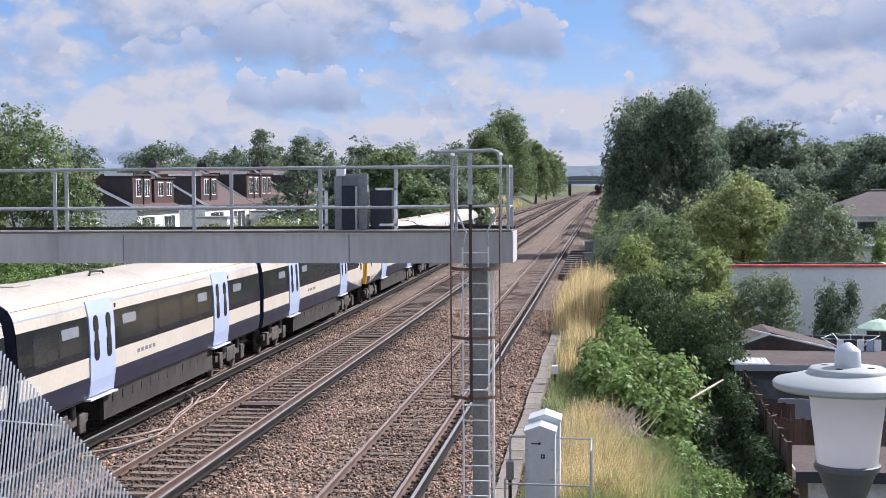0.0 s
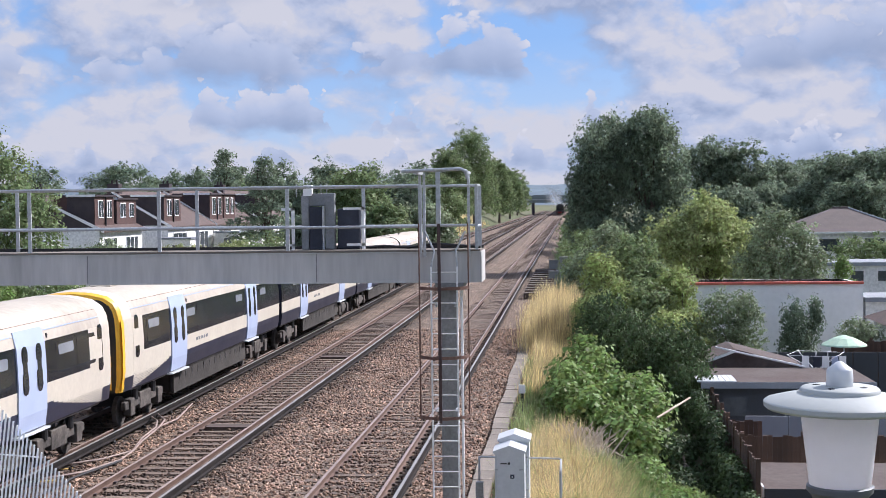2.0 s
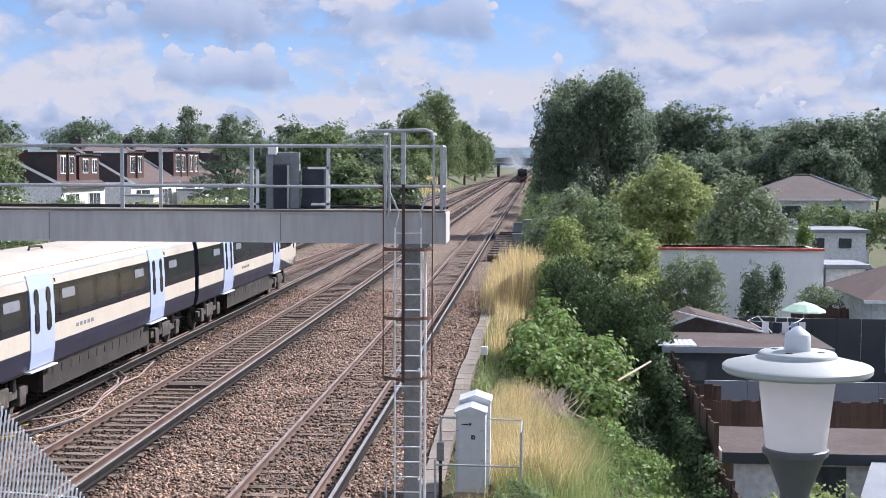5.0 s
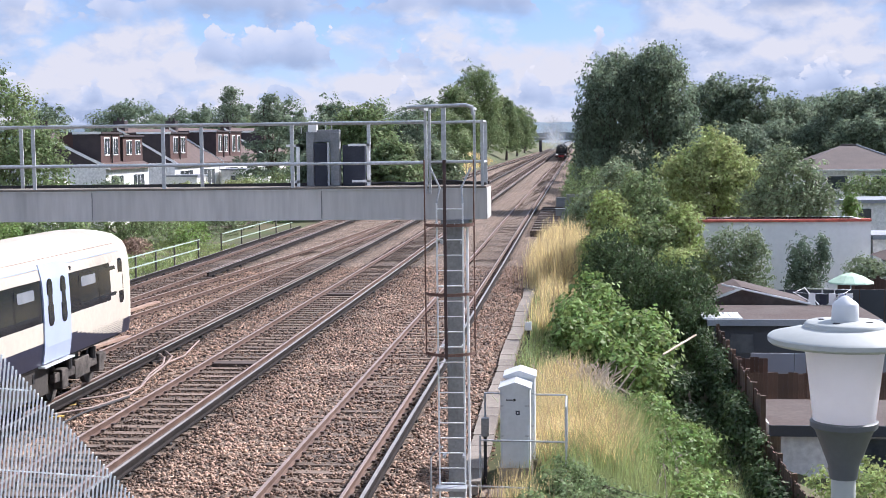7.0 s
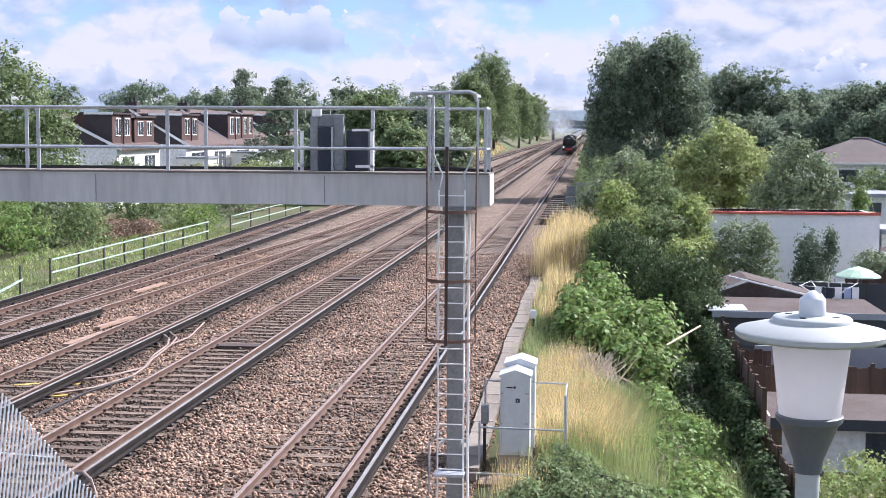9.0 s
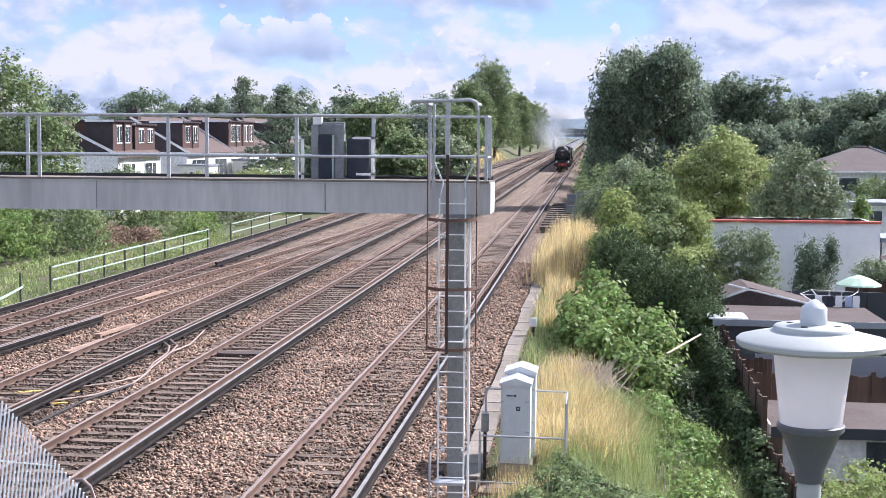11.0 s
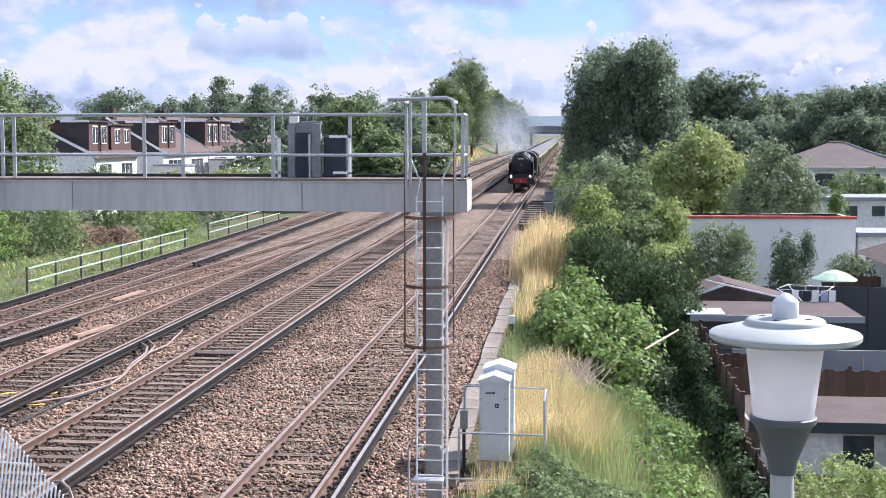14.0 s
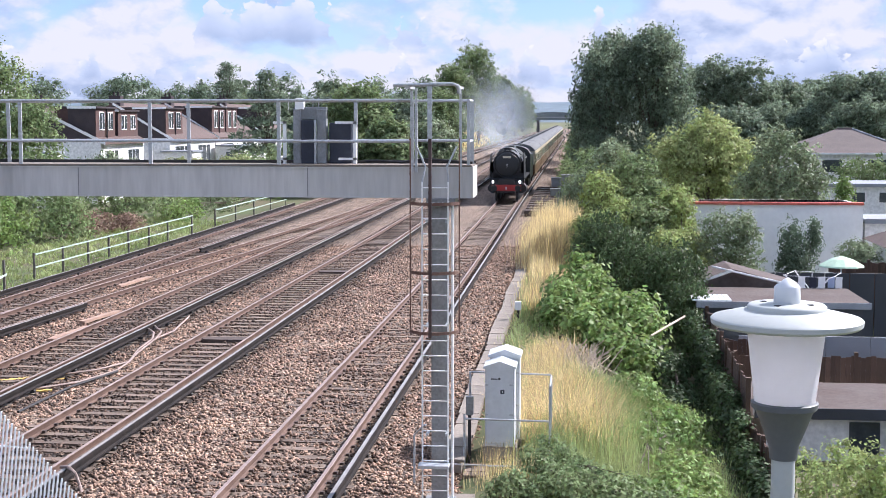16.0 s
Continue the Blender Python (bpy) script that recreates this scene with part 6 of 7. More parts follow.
def build_white_fence():
    f = thing("post_and_rail_fence", "low fence with pale painted rails on dark posts", "fence")
    ys = [46.5, 49.5, 52.4, 55.5, 58.5, 61.2, 64.0, 67.2, 70.4, 75.0]
    for y in ys + [80, 85, 90, 95, 100]:
        part("post", Geo().box(-16.55, -16.47, y - 0.04, y + 0.04, -0.75, 0.78), M_POST, f)
    ys2 = ys[2:] + [80, 85, 90, 95, 100]
    for a, b in zip(ys2, ys2[1:]):
        if a == 75.0:
            continue
        for z in (0.72, 0.2):
            part("rail", Geo().box(-16.46, -16.42, a - 0.02, b + 0.02, z - 0.025, z + 0.03), M_FENCE, f)
    part("rail", Geo().add([(-16.44, 46.4, -0.15), (-16.44, 49.5, 0.2), (-16.44, 49.5, 0.28), (-16.44, 46.4, -0.07), (-16.4, 46.4, -0.15), (-16.4, 49.5, 0.2), (-16.4, 49.5, 0.28), (-16.4, 46.4, -0.07)],
                           [(0, 1, 2, 3), (7, 6, 5, 4), (0, 4, 5, 1), (2, 6, 7, 3), (1, 5, 6, 2), (0, 3, 7, 4)]), M_FENCE, f, "fallen pale rail")


build_white_fence()

# ---------------------------------------------------------------- houses and gardens
M_BRICK = mat("dormer_tiles", (0.07, 0.038, 0.034), (0.095, 0.052, 0.045), 0.85, scale=1.5, fine=20, bump=0.3, bscale=14)
M_SLATE = mat("dark_slate", (0.035, 0.025, 0.03), (0.055, 0.04, 0.042), 0.6, scale=1.5, bump=0.2)
M_TILE = mat("roof_tiles", (0.085, 0.058, 0.052), (0.115, 0.08, 0.07), 0.85, scale=1.2, fine=10, bump=0.5, bscale=9)
M_RENDER = mat("white_render", (0.78, 0.78, 0.76), (0.7, 0.7, 0.69), 0.8, scale=0.8, fine=6, bump=0.1)
M_PANE = mat("house_glass", (0.04, 0.05, 0.06), (0.07, 0.08, 0.09), 0.08, bump=0)
M_BROWNROOF = mat("bungalow_roof", (0.10, 0.08, 0.075), (0.13, 0.105, 0.098), 0.85, scale=1, bump=0.4, bscale=8)
M_FELT = mat("roof_felt", (0.065, 0.042, 0.036), (0.095, 0.075, 0.068), 0.9, scale=0.8, fine=9, bump=0.2)
M_DARKWALL = mat("dark_wall", (0.045, 0.05, 0.058), (0.065, 0.07, 0.08), 0.8, scale=0.7, bump=0.1)
M_GREYWALL = mat("grey_wall", (0.22, 0.24, 0.27), (0.28, 0.3, 0.33), 0.8, scale=0.7, bump=0.1)
M_TIMBER = mat("brown_timber", (0.075, 0.045, 0.032), (0.11, 0.065, 0.045), 0.85, scale=2, rnd=0.3, bump=0.3)
M_COPING = mat("red_coping", (0.55, 0.13, 0.09), (0.45, 0.11, 0.08), 0.7, rnd=0.15)


def side_window(parent, x, y0, y1, z0, z1, bars=2):
    """A white-framed window in a wall that faces +x."""
    w = part("window", Geo().box(x - 0.03, x + 0.05, y0, y1, z0, z1), M_WHITE, parent, "white-framed window")
    n = bars
    for i in range(n):
        a, b = y0 + (y1 - y0) * i / n + 0.07, y0 + (y1 - y0) * (i + 1) / n - 0.05
        part("pane", Geo().box(x + 0.051, x + 0.06, a, b, z0 + 0.08, z1 - 0.08), M_PANE, w)
    return w


def house(y0, y1, label, dormers, wall_x=-29.6, ridge=8.0):
    h = thing("house", label, "house", "terraced houses")
    part("wall", Geo().box(-39.5, wall_x, y0, y1, -0.6, 4.55), M_RENDER, h, "white rendered wall")
    xm = (wall_x - 39.5) / 2
    r = Geo()
    e = [(wall_x + 0.35, 4.45), (xm, ridge), (-39.9, 4.45), (-39.9, 4.3), (xm, ridge - 0.18), (wall_x + 0.35, 4.3)]
    k = len(e)
    r.add([(a, y, z) for y in (y0 - 0.1, y1 + 0.1) for a, z in e], [(i, (i + 1) % k, k + (i + 1) % k, k + i) for i in range(k)] + [(0, 1, 4, 5), (1, 2, 3, 4), (6, 11, 10, 7), (7, 10, 9, 8)])
    roof = part("roof", r, M_TILE, h, "brown tiled roof")
    part("gable", Geo().add([(wall_x, y, 4.5) for y in (y0 + 0.02,)] + [(-39.5, y0 + 0.02, 4.5), (xm, y0 + 0.02, ridge - 0.2)], [(0, 1, 2)]), M_SLATE, h)
    part("barge_board", Geo().add([(wall_x + 0.4, y0 - 0.12, 4.25), (wall_x + 0.4, y0 - 0.12, 4.5), (xm, y0 - 0.12, ridge + 0.02), (xm, y0 - 0.12, ridge - 0.2)], [(0, 1, 2, 3)]), M_WHITE, h)
    for a, b, depth, top in dormers:
        d = part("dormer", Geo().box(-30.0 - depth - 1.0, -30.0, a, b, 4.5, top), M_BRICK, h, "brown tile-hung flat dormer")
        part("cheek", Geo().box(-30.0 - depth, -30.03, a - 0.03, a, 4.6, top - 0.05), M_SLATE, d)
        part("dormer_roof", Geo().box(-30.0 - depth - 1.1, -29.85, a - 0.12, b + 0.12, top, top + 0.14), M_SLATE, d)
        part("fascia", Geo().box(-30.0 - depth, -29.9, a - 0.15, a - 0.12, top - 0.02, top + 0.16), M_WHITE, d)
        w = b - a
        side_window(d, -30.0, a + w * 0.16, a + w * 0.42, 5.35, top - 0.25)
        side_window(d, -30.0, a + w * 0.62, a + w * 0.86, 5.35, top - 0.25)
    for i in range(2):
        w = (y1 - y0) / 2
        side_window(h, wall_x, y0 + w * i + w * 0.2, y0 + w * i + w * 0.75, 2.2, 3.9, 3)
    ch = part("chimney", Geo().box(xm - 0.5, xm + 0.5, y0 + 0.4, y0 + 1.3, ridge - 0.7, ridge + 0.6), M_SLATE, h)
    for i in range(2):
        part("chimney_pot", Geo().cyl((xm - 0.2 + 0.4 * i, y0 + 0.85, ridge + 0.6), (xm - 0.2 + 0.4 * i, y0 + 0.85, ridge + 0.9), 0.1, n=8), M_SLATE, ch)
    part("downpipe", Geo().cyl((-29.9, (dormers[0][0] + dormers[0][1]) / 2, 4.5), (-29.9, (dormers[0][0] + dormers[0][1]) / 2, 6.9), 0.06, n=8), M_BLACK, h)


house(97.2, 107.2, "white rendered house with a brown flat dormer", [(97.4, 101.6, 2.1, 6.95), (102.3, 107.0, 2.0, 6.75)], ridge=7.1)
house(114.4, 129.0, "white rendered house with tiled roof and dormer", [(114.6, 119.6, 2.9, 7.05)], ridge=7.6)
house(129.4, 147, "white rendered house with a large brown dormer", [(129.6, 134.5, 2.6, 7.3), (135.0, 139.5, 2.5, 7.3)], ridge=7.8)
house(150, 165, "brown-roofed house with a brick dormer at the row's end", [(150.2, 155, 2.6, 7.4)])
for x, y, w, top, lab in ((-31.6, 92, 3.2, 3.7, "white lean-to behind the house"), (-27.0, 112, 2.6, 3.4, "white flat-roofed rear extension"), (-26.8, 128, 2.4, 3.6, "pale rear extension with a flat roof")):
    a = thing("house_extension", lab, "house extension", "rear extensions")
    part("wall", Geo().box(x - w, x, y, y + 3, -0.6, top), M_RENDER, a)
    part("roof", Geo().box(x - w - 0.1, x + 0.1, y - 0.1, y + 3.1, top, top + 0.15), M_GREYWALL, a)
    part("window", Geo().box(x - w * 0.6, x - w * 0.3, y - 0.03, y, top - 1.2, top - 0.5), M_PANE, a)


def build_white_building():
    b = thing("garden_building", "long white-walled building with a red coping", "building")
    part("wall", Geo().box(10.1, 17.75, 62, 66, -2.4, 2.3), M_WHITE, b, "plain white painted wall")
    for i in range(16):
        part("coping_tile", Geo().box(10.05 + 0.4825 * i, 10.05 + 0.4825 * (i + 1) - 0.01, 61.9, 62.3, 2.3, 2.41), M_COPING, b)
    part("roof", Geo().box(10.2, 17.6, 62.3, 65.9, 2.2, 2.3), M_FELT, b)
    a = thing("garden_shed", "small white flat-roofed shed beside the white wall", "shed")
    part("wall", Geo().box(17.85, 19.6, 62, 65, -2.3, 1.5), M_RENDER, a)
    part("roof", Geo().box(17.8, 19.8, 61.8, 65.2, 1.5, 1.7), M_GREYWALL, a)


build_white_building()


def hip_house(x0, x1, y0, y1, eave, ridge, label, roof_mat=None):
    h = thing("bungalow", label, "bungalow", "right-hand houses")
    part("wall", Geo().box(x0 + 0.4, x1 - 0.4, y0 + 0.4, y1 - 0.4, -2.3, eave), M_RENDER, h, "pale rendered wall")
    d = min(y1 - y0, x1 - x0) / 2
    rx0, rx1, ym = x0 + d, x1 - d, (y0 + y1) / 2
    part("roof", Geo().add([(x0, y0, eave), (x1, y0, eave), (x1, y1, eave), (x0, y1, eave), (rx0, ym, ridge), (rx1, ym, ridge)], [(0, 1, 5, 4), (1, 2, 5), (2, 3, 4, 5), (3, 0, 4), (3, 2, 1, 0)]), roof_mat or M_BROWNROOF, h, "brown tiled hipped roof")
    part("gutter", Geo().box(x0, x1, y0 - 0.06, y0, eave - 0.12, eave), M_WHITE, h)
    for i in range(2):
        a = x0 + (x1 - x0) * (0.25 + 0.35 * i)
        w = part("window", Geo().box(a, a + 1.6, y0 + 0.36, y0 + 0.42, eave - 1.5, eave - 0.4), M_WHITE, h)
        part("pane", Geo().box(a + 0.1, a + 1.5, y0 + 0.34, y0 + 0.362, eave - 1.4, eave - 0.5), M_PANE, w)
    part("ridge", Geo().cyl((rx0, ym, ridge), (rx1, ym, ridge), 0.09, n=8), roof_mat or M_BROWNROOF, h)
    part("hip", Geo().cyl((rx1, ym, ridge), (x1, y0, eave), 0.08, n=8), M_GREYWALL, h)


hip_house(20.3, 29.4, 100, 108, 3.75, 5.45, "low bungalow with a brown hipped roof")
hip_house(17.3, 24, 52.5, 60, 1.0, 2.6, "house with a brown tiled hipped roof", M_TILE)
hip_house(31.5, 41, 96, 104, 3.4, 5.2, "bungalow with a brown roof beyond the gardens")
b = thing("outbuilding", "long pale flat-roofed outbuilding with two windows", "building")
part("wall", Geo().box(18.4, 23.4, 78, 82, -2.3, 2.35), M_RENDER, b)
part("roof", Geo().box(18.2, 23.6, 77.8, 82.2, 2.35, 2.55), M_GREYWALL, b)
for x in (20.4, 21.9):
    part("window", Geo().box(x, x + 0.7, 77.96, 78, 1.5, 2.05), M_PANE, b)
part("hedge_wall", Geo().box(17, 27, 75, 75.3, -2.3, 0.6), M_DARKWALL, b)


def build_sheds():
    s = thing("flat_roof_shed", "dark-walled flat-roofed shed with a felt roof", "shed")
    part("wall", Geo().box(8.9, 13.7, 41.9, 45.3, -2.3, 0.42), M_DARKWALL, s)
    part("roof", Geo().box(8.7, 13.9, 41.7, 45.5, 0.42, 0.55), M_FELT, s, "weathered reddish felt roof")
    part("edge_trim", Geo().box(8.7, 13.9, 41.66, 41.7, 0.38, 0.57), M_GREYWALL, s)
    for i in range(7):
        part("sheet", Geo().box(8.6 + 0.17 * i, 8.75 + 0.17 * i, 41.75, 43.2, 0.56, 0.6), M_CASE, s, "pale corrugated strip")
    part("window", Geo().box(9.4, 10.1, 41.87, 41.9, -0.5, 0.1), M_PANE, s)
    g = thing("garden_shed", "grey shed with a shallow gabled roof", "shed")
    part("wall", Geo().box(9.0, 12.3, 46.8, 49, -2.3, 0.5), M_DARKWALL, g)
    part("roof", Geo().add([(8.7, 46.5, 0.45), (12.6, 46.5, 0.45), (10.3, 46.5, 1.05), (8.7, 49.2, 0.45), (12.6, 49.2, 0.45), (10.3, 49.2, 1.05)], [(0, 1, 2), (3, 5, 4), (0, 2, 5, 3), (1, 4, 5, 2), (0, 3, 4, 1)]), M_FELT, g)
    part("gable_board", Geo().add([(8.7, 46.48, 0.45), (10.3, 46.48, 1.05), (10.3, 46.48, 0.95), (8.9, 46.48, 0.42)], [(0, 1, 2, 3)]), M_WHITE, g)
    w = thing("white_board", "long white board lying across the shed roofs", "board")
    part("board", Geo().cyl((9.6, 46.3, 1.15), (12.4, 45.3, 0.6), 0.035, n=6), M_WHITE, w)
    l = thing("lower_shed", "low shed with a dark flat roof and pale walls", "shed")
    part("wall", Geo().box(9.5, 15.5, 32.0, 34.8, -2.4, -0.72), M_RENDER, l)
    part("roof", Geo().box(9.2, 15.8, 31.8, 35.0, -0.72, -0.6), M_FELT, l)
    part("fascia", Geo().box(9.16, 9.2, 31.8, 35.0, -0.8, -0.56), M_WHITE, l)
    part("front_trim", Geo().box(9.2, 15.8, 31.76, 31.8, -0.86, -0.6), M_DARKWALL, l)
    part("window", Geo().box(11.4, 12.1, 31.97, 32.0, -2.3, -0.95), M_PANE, l)
    part("canopy", Geo().add([(11.6, 28.6, -0.95), (15, 28.6, -0.95), (15, 31.7, -0.75), (12.6, 31.7, -0.75), (11.6, 28.6, -1.02), (15, 28.6, -1.02), (15, 31.7, -0.82), (12.6, 31.7, -0.82)], [(0, 1, 2, 3), (7, 6, 5, 4), (0, 4, 5, 1), (0, 3, 7, 4)]), M_GREYWALL, l)
    part("canopy_post", Geo().box(11.65, 11.75, 28.65, 28.75, -2.4, -1.0), M_TIMBER, l)
    part("canopy_post", Geo().box(14.8, 14.9, 28.65, 28.75, -2.4, -1.0), M_TIMBER, l)
    g2 = thing("garden_wall", "blue-grey panel fence behind the sheds", "fence")
    for i in range(8):
        part("panel", Geo().box(9.6 + 1.2 * i, 10.78 + 1.2 * i, 38.4, 38.46, -2.3, 0.05), M_GREYWALL, g2)
    d = thing("back_fence", "dark boarded fence behind the gabled shed", "fence")
    for i in range(12):
        part("panel", Geo().box(8.8 + 0.9 * i, 9.66 + 0.9 * i, 51, 51.06, -2.3, 0.45), M_DARKWALL, d)


build_sheds()


def board_fence(label, a, b, z0, z1, n):
    f = thing("board_fence", label, "fence", "timber fences")
    a, b = Vector(a), Vector(b)
    d = (b - a) / n
    ang = math.degrees(math.atan2(d.y, d.x))
    me = Geo().box(0, d.length * 0.96, -0.012, 0.012, z0, z1).mesh("board", M_TIMBER)
    for i in range(n):
        p = a + d * i
        part("board", me, None, f, at=pose(p.x, p.y, 0.03 * math.sin(i * 1.7), rz=ang))
    for i in range(0, n + 1, 12):
        p = a + d * i
        part("post", Geo().box(p.x - 0.05, p.x + 0.05, p.y - 0.05, p.y + 0.05, z0 - 0.2, z1 + 0.12), M_TIMBER, f)


board_fence("brown boarded garden fence in shade", (8.75, 29.5, 0), (8.95, 41, 0), -2.3, 0.4, 84)
board_fence("brown boarded fence between the sheds", (9.3, 36.6, 0), (15.6, 36.6, 0), -2.3, -0.2, 48)
board_fence("short brown fence return beside the shed", (8.95, 37.2, 0), (9.9, 37.2, 0), -2.3, 0.12, 8)
board_fence("leaning brown fence of the near garden", (8.85, 24, 0), (8.75, 29.5, 0), -2.3, -0.35, 40)
board_fence("pale timber fence beyond the garden", (14.9, 54, 0), (17.1, 54, 0), -2.3, 0.55, 18)


def build_clothes():
    c = thing("rotary_airer", "rotary clothes airer hung with pale washing", "clothes airer", at=pose(12.9, 46.2, 0))
    part("pole", Geo().cyl((0, 0, -1.5), (0, 0, 1.0), 0.025, n=8), M_GALV, c)
    for a in range(4):
        x, y = 1.1 * math.cos(0.4 + a * math.pi / 2), 1.1 * math.sin(0.4 + a * math.pi / 2)
        part("arm", Geo().cyl((0, 0, 0.35), (x, y, 0.95), 0.015, n=6), M_WHITE, c)
        x2, y2 = 1.1 * math.cos(0.4 + (a + 1) * math.pi / 2), 1.1 * math.sin(0.4 + (a + 1) * math.pi / 2)
        part("line", Geo().cyl((x, y, 0.93), (x2, y2, 0.93), 0.008, n=5), M_WHITE, c)
    for i, (x, m) in enumerate(((-0.45, M_WHITE), (-0.1, M_BLUE), (0.2, M_WHITE), (0.5, M_DOOR), (0.75, M_WHITE))):
        part("garment", Geo().box(x - 0.1, x + 0.12, -0.62, -0.6, 0.5 + 0.05 * (i % 2), 0.92), m, c)
    u = thing("parasol", "pale green garden parasol", "parasol", at=pose(14.95, 52, 0.1))
    part("canopy", Geo().lathe([(0.85, 0.5), (0.82, 0.55), (0.4, 0.78), (0.0, 0.9)], n=12), mat("parasol_cloth", (0.5, 0.66, 0.5), (0.44, 0.6, 0.45), 0.8), u)
    part("pole", Geo().cyl((0, 0, -1.5), (0, 0, 0.85), 0.03, n=8), M_GALV, u)


build_clothes()
M_BRIDGE = mat("bridge_girder", (0.17, 0.20, 0.21), (0.22, 0.25, 0.26), 0.7, scale=0.3, fine=2, bump=0)
M_ABUT = mat("bridge_brick", (0.07, 0.06, 0.065), (0.1, 0.085, 0.085), 0.9, scale=0.4, fine=3, bump=0)


def build_bridge():
    b = thing("road_bridge", "grey girder road bridge over the railway with dark brick abutments", "bridge")
    o = cx(515)
    z = tz(515)
    pts = [(-20 + 1.0 * i, 0) for i in range(34)]
    g = Geo()
    prof = [(x, 7.4 + 2.0 * math.sin(math.pi * min(1, max(0, (x + 20) / 33)))) for x, _ in pts]
    v = [(x, y, zz) for y in (515, 515.6) for x, zz in prof] + [(x, y, 6.3) for y in (515, 515.6) for x, _ in prof]
    n = len(prof)
    f = [(2 * n + i, 2 * n + i + 1, i + 1, i) for i in range(n - 1)] + [(n + i, n + i + 1, 3 * n + i + 1, 3 * n + i) for i in range(n - 1)] + [(i, i + 1, n + i + 1, n + i) for i in range(n - 1)] + [(2 * n + i, 3 * n + i, 3 * n + i + 1, 2 * n + i + 1) for i in range(n - 1)]
    part("girder", g.add(v, f), M_BRIDGE, b)
    part("deck", Geo().box(-30, 22, 515.6, 526, 6.3, 7.2), M_BRIDGE, b)
    part("top_flange", Geo().box(-20, 13, 514.8, 515.0, 7.3, 7.6), M_GALV, b)
    part("abutment", Geo().box(-24, -14.6, 514, 527, 0, 6.3), M_ABUT, b)
    part("abutment", Geo().box(7.5, 20, 514, 527, 0, 6.3), M_ABUT, b)
    part("pier", Geo().box(-9.6, -8.7, 515, 526, 0, 6.3), M_ABUT, b)
    part("parapet", Geo().box(-30, 22, 525.6, 526, 7.2, 8.4), M_BRIDGE, b)


build_bridge()

# ---------------------------------------------------------------- sleepers and loose stones
SLEEPER = Geo().box(-1.27, 1.27, -0.125, 0.125, -0.13, 0).mesh("sleeper", M_SLEEPER)
for tr, centre, dz, y0, y1 in ((TRACKS[0], A, -0.188, 18, 100), (TRACKS[1], B, -0.172, 18, 110), (TRACKS[2], C, -0.185, 22, 110), (TRACKS[3], E_, -0.182, 30, 110), (TRACKS[4], D, -0.195, 24, 80)):
    i = 0
    y = y0 + (0.3 if tr is TRACKS[4] else 0)
    while y < y1:
        part("sleeper", SLEEPER, None, tr, at=pose(*on(centre(y), y, dz), rz=0.5 * math.sin(i * 2.3)))
        y += 0.65
        i += 1
    far = Geo()
    while y < 420 and tr is not TRACKS[4]:
        x, yy, z = on(centre(y), y, dz)
        far.box(x - 1.27, x + 1.27, yy - 0.12, yy + 0.12, z - 0.1, z)
        y += 0.65
    if far.v:
        tagged(part("far_sleepers", far, M_SLEEPER, tr), kind="stuff")


def build_stones(n):
    u = rng.random(n)
    y = 19.5 + 48 * u ** 1.5
    x = rng.uniform(-16.2, 3.05, n)
    keep = (x > 5 - 0.5 * y)
    for c, dens in ((0.0, 0.95), (-4.83, 0.62), (-8.52, 0.7), (-13.65, 0.75)):
        rail = np.minimum(np.abs(x - c - HALF), np.abs(x - c + HALF)) < 0.09
        keep &= ~rail
        slp = ((y - 18) % 0.65 < 0.13) | ((y - 18) % 0.65 > 0.52)
        keep &= ~((np.abs(x - c) < 1.25) & slp & (rng.random(n) > dens * 0.6))
        keep &= ~((np.abs(x - c) < 0.66) & (rng.random(n) > 0.25 + dens))
        keep &= np.abs(x - c - 1.17) > 0.08
    x, y = x[keep], y[keep]
    n = len(x)
    z = np.array([ballast_z(float(a), float(b)) for a, b in zip(x, y)])
    s = rng.uniform(0.024, 0.058, n)
    octa = np.array([(1, 0, 0), (-1, 0, 0), (0, 1, 0), (0, -1, 0), (0, 0, 1), (0, 0, -1)], float)
    v = octa[None] * s[:, None, None] * rng.uniform(0.55, 1.2, (n, 6, 1)) + rng.normal(size=(n, 6, 3)) * (s * 0.28)[:, None, None]
    a = rng.uniform(0, 2 * np.pi, n)
    ca, sa = np.cos(a)[:, None], np.sin(a)[:, None]
    v = np.stack([v[..., 0] * ca - v[..., 1] * sa, v[..., 0] * sa + v[..., 1] * ca, v[..., 2] * 0.8], -1)
    v += np.stack([x, y, z + s * 0.35], 1)[:, None]
    tri = np.array([(0, 2, 4), (2, 1, 4), (1, 3, 4), (3, 0, 4), (2, 0, 5), (1, 2, 5), (3, 1, 5), (0, 3, 5)])
    f = (np.arange(n)[:, None, None] * 6 + tri[None]).reshape(-1, 3)
    ob = new("ballast_stones", fast_mesh("ballast_stones", v.reshape(-1, 3), f, M_STONE))
    tagged(ob, "loose brown granite ballast stones", "stones", kind="stuff")


build_stones(100000)

# ---------------------------------------------------------------- smoke of the locomotive
M_SMOKE = bpy.data.materials.new("thin_smoke")
M_SMOKE.use_nodes = True
nt = M_SMOKE.node_tree

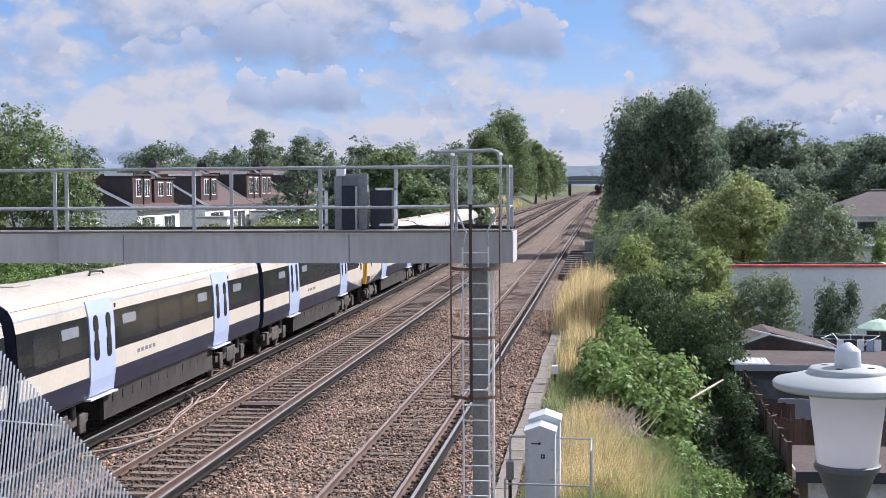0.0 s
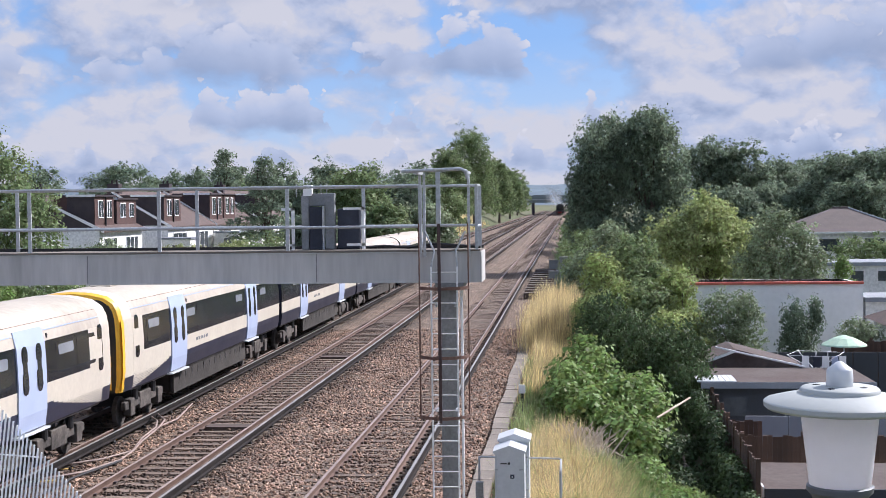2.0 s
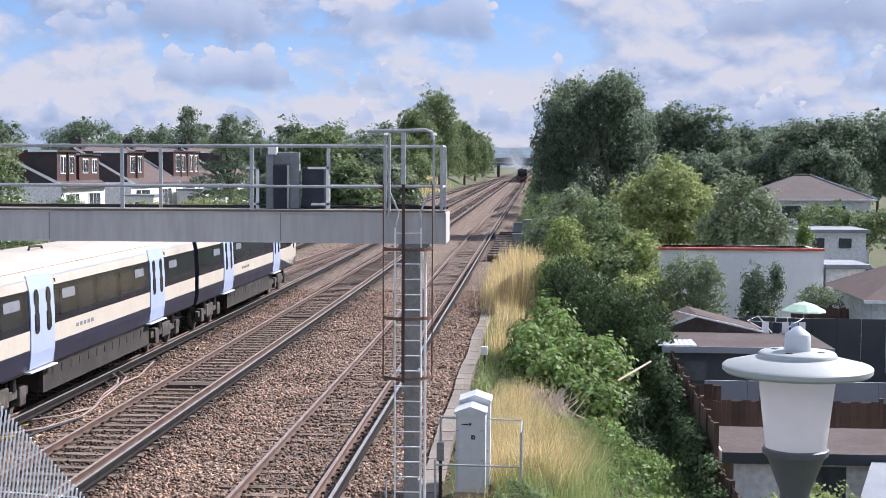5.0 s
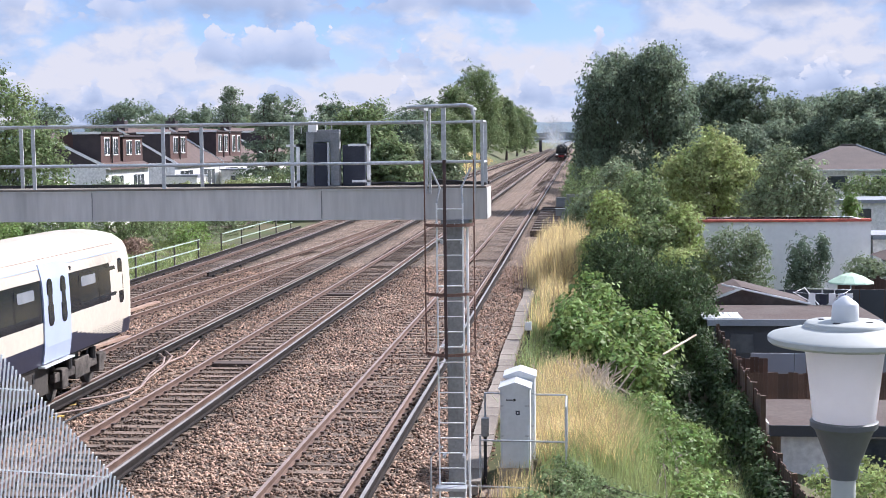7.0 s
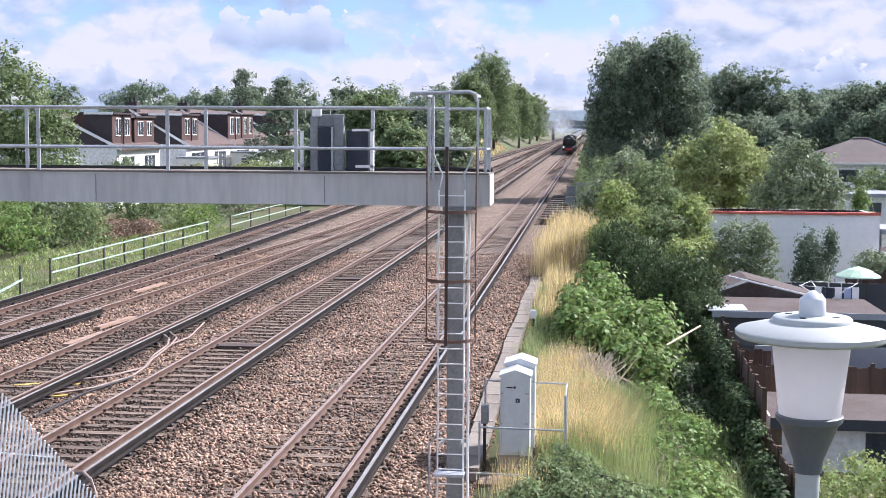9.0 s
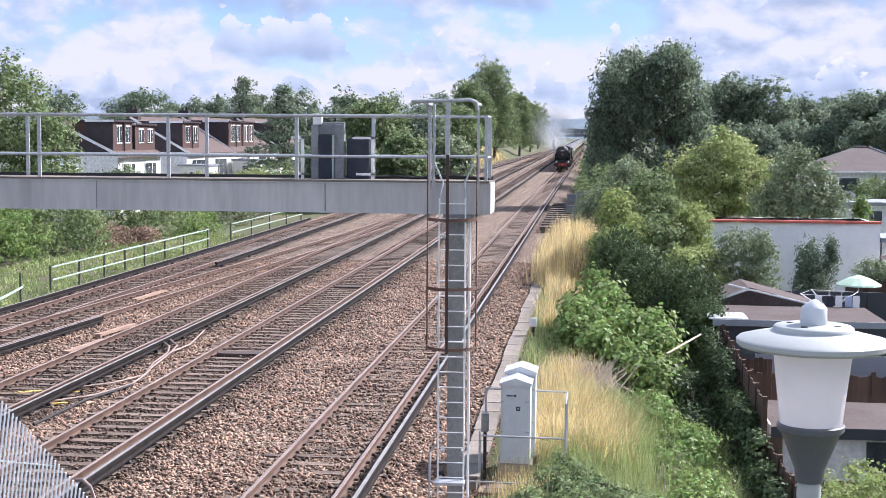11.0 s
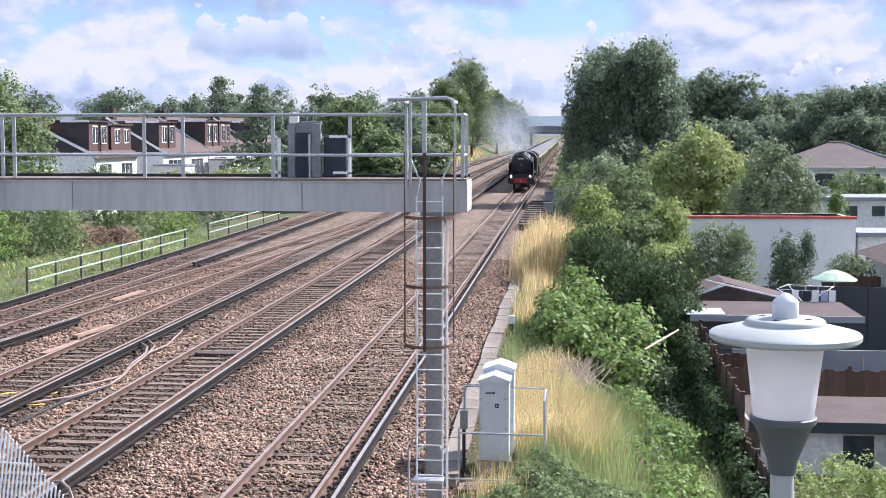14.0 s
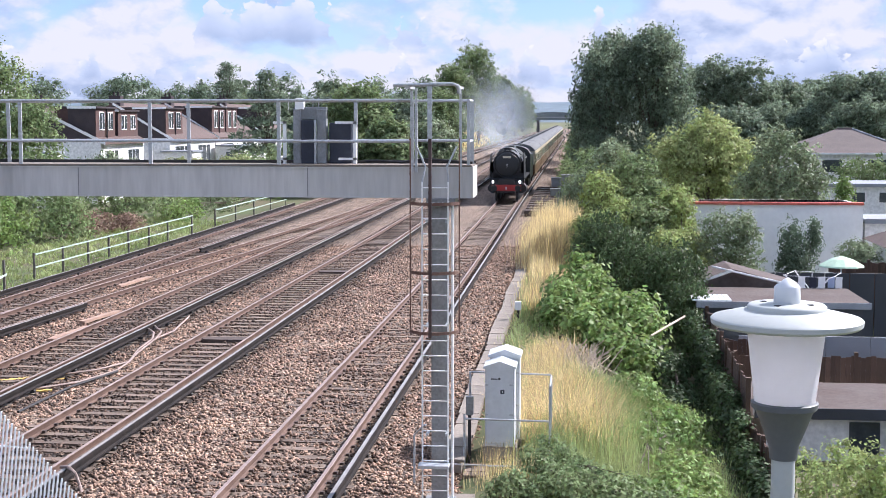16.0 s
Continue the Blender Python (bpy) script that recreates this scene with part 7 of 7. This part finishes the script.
nt.nodes.remove(nt.nodes["Principled BSDF"])
bd, bt, bc = nt.nodes.new("ShaderNodeBsdfDiffuse"), nt.nodes.new("ShaderNodeBsdfTranslucent"), nt.nodes.new("ShaderNodeBsdfTransparent")
bd.inputs[0].default_value = bt.inputs[0].default_value = (0.62, 0.66, 0.7, 1)
m1, m2 = nt.nodes.new("ShaderNodeMixShader"), nt.nodes.new("ShaderNodeMixShader")
co, ball = nt.nodes.new("ShaderNodeTexCoord"), nt.nodes.new("ShaderNodeTexGradient")
ball.gradient_type = "QUADRATIC_SPHERE"
wisp, thin = nt.nodes.new("ShaderNodeTexNoise"), nt.nodes.new("ShaderNodeMath")
wisp.inputs["Scale"].default_value, wisp.inputs["Detail"].default_value = 1.8, 4
thin.operation = "MULTIPLY"
nt.links.new(co.outputs["Object"], ball.inputs[0])
nt.links.new(co.outputs["Object"], wisp.inputs[0])
nt.links.new(ball.outputs["Fac"], thin.inputs[0])
nt.links.new(wisp.outputs[0], thin.inputs[1])
nt.links.new(thin.outputs[0], m2.inputs[0])
m1.inputs[0].default_value = 0.5
nt.links.new(bd.outputs[0], m1.inputs[1])
nt.links.new(bt.outputs[0], m1.inputs[2])
nt.links.new(bc.outputs[0], m2.inputs[1])
nt.links.new(m1.outputs[0], m2.inputs[2])
nt.links.new(m2.outputs[0], nt.nodes["Material Output"].inputs[0])


def smoke_puff(label):
    """A soft lumpy shell of unit radius, thinning outwards."""
    rings, k = 9, 28
    v = []
    for j in range(rings + 1):
        r = j / rings
        for i in range(k):
            a = math.tau * i / k
            v.append((r * math.cos(a), 0.3 * r * r - 0.15 + 0.12 * noise.noise((r * 3 * math.cos(a), r * 3 * math.sin(a), len(label))), r * math.sin(a)))
    f = [(j * k + i, j * k + (i + 1) % k, (j + 1) * k + (i + 1) % k, (j + 1) * k + i) for j in range(rings) for i in range(k)]
    ob = part("smoke_puff", Geo().add(v, f), M_SMOKE, smooth=True)
    ob.visible_shadow = False
    return tagged(ob, label, "smoke", "smoke of the locomotive")


PUFFS = [smoke_puff("thin grey smoke drifting behind the chimney") for i in range(7)]
for i, ob in enumerate(PUFFS):
    ob.scale = (2.6 + 0.6 * i,) * 3

# ---------------------------------------------------------------- what moves


def ride(y, length):
    """The pose of a vehicle whose low end is at y, on the line."""
    a, b = Vector(on(0, y)), Vector(on(0, y + length))
    d = (b - a).normalized()
    return Matrix.Translation(a) @ pose(0, 0, 0, math.degrees(math.asin(d.z)), 0, -math.degrees(math.atan2(d.x, d.y)))


def run(t):
    return float(np.interp(t, [a for a, _ in RUN], [b for _, b in RUN]))


def motions():
    for car, y in CARS:
        walk(car, [(t, pose(C(0), y - 16.03 * t, 0)) for t in (0, 4, 8, 12, 16)])
    times = [i * 1.0 for i in range(17)]
    for k, ob in enumerate([LOCO] + COACHES):
        back = 0 if k == 0 else 20.9 + 19.95 * (k - 1)
        walk(ob, [(t, ride(run(t) + back, 18)) for t in times])
    for k, puff in enumerate(PUFFS):
        rows = []
        for t in times:
            y = run(t) + 6 + 7.5 * k
            x, y, z = on(-0.7 - 0.4 * k, y, 5.3 + 0.3 * k)
            rows.append((t, pose(x, y, z, 8, 6 * t + 40 * k, 15) ))
        walk(puff, rows)


motions()
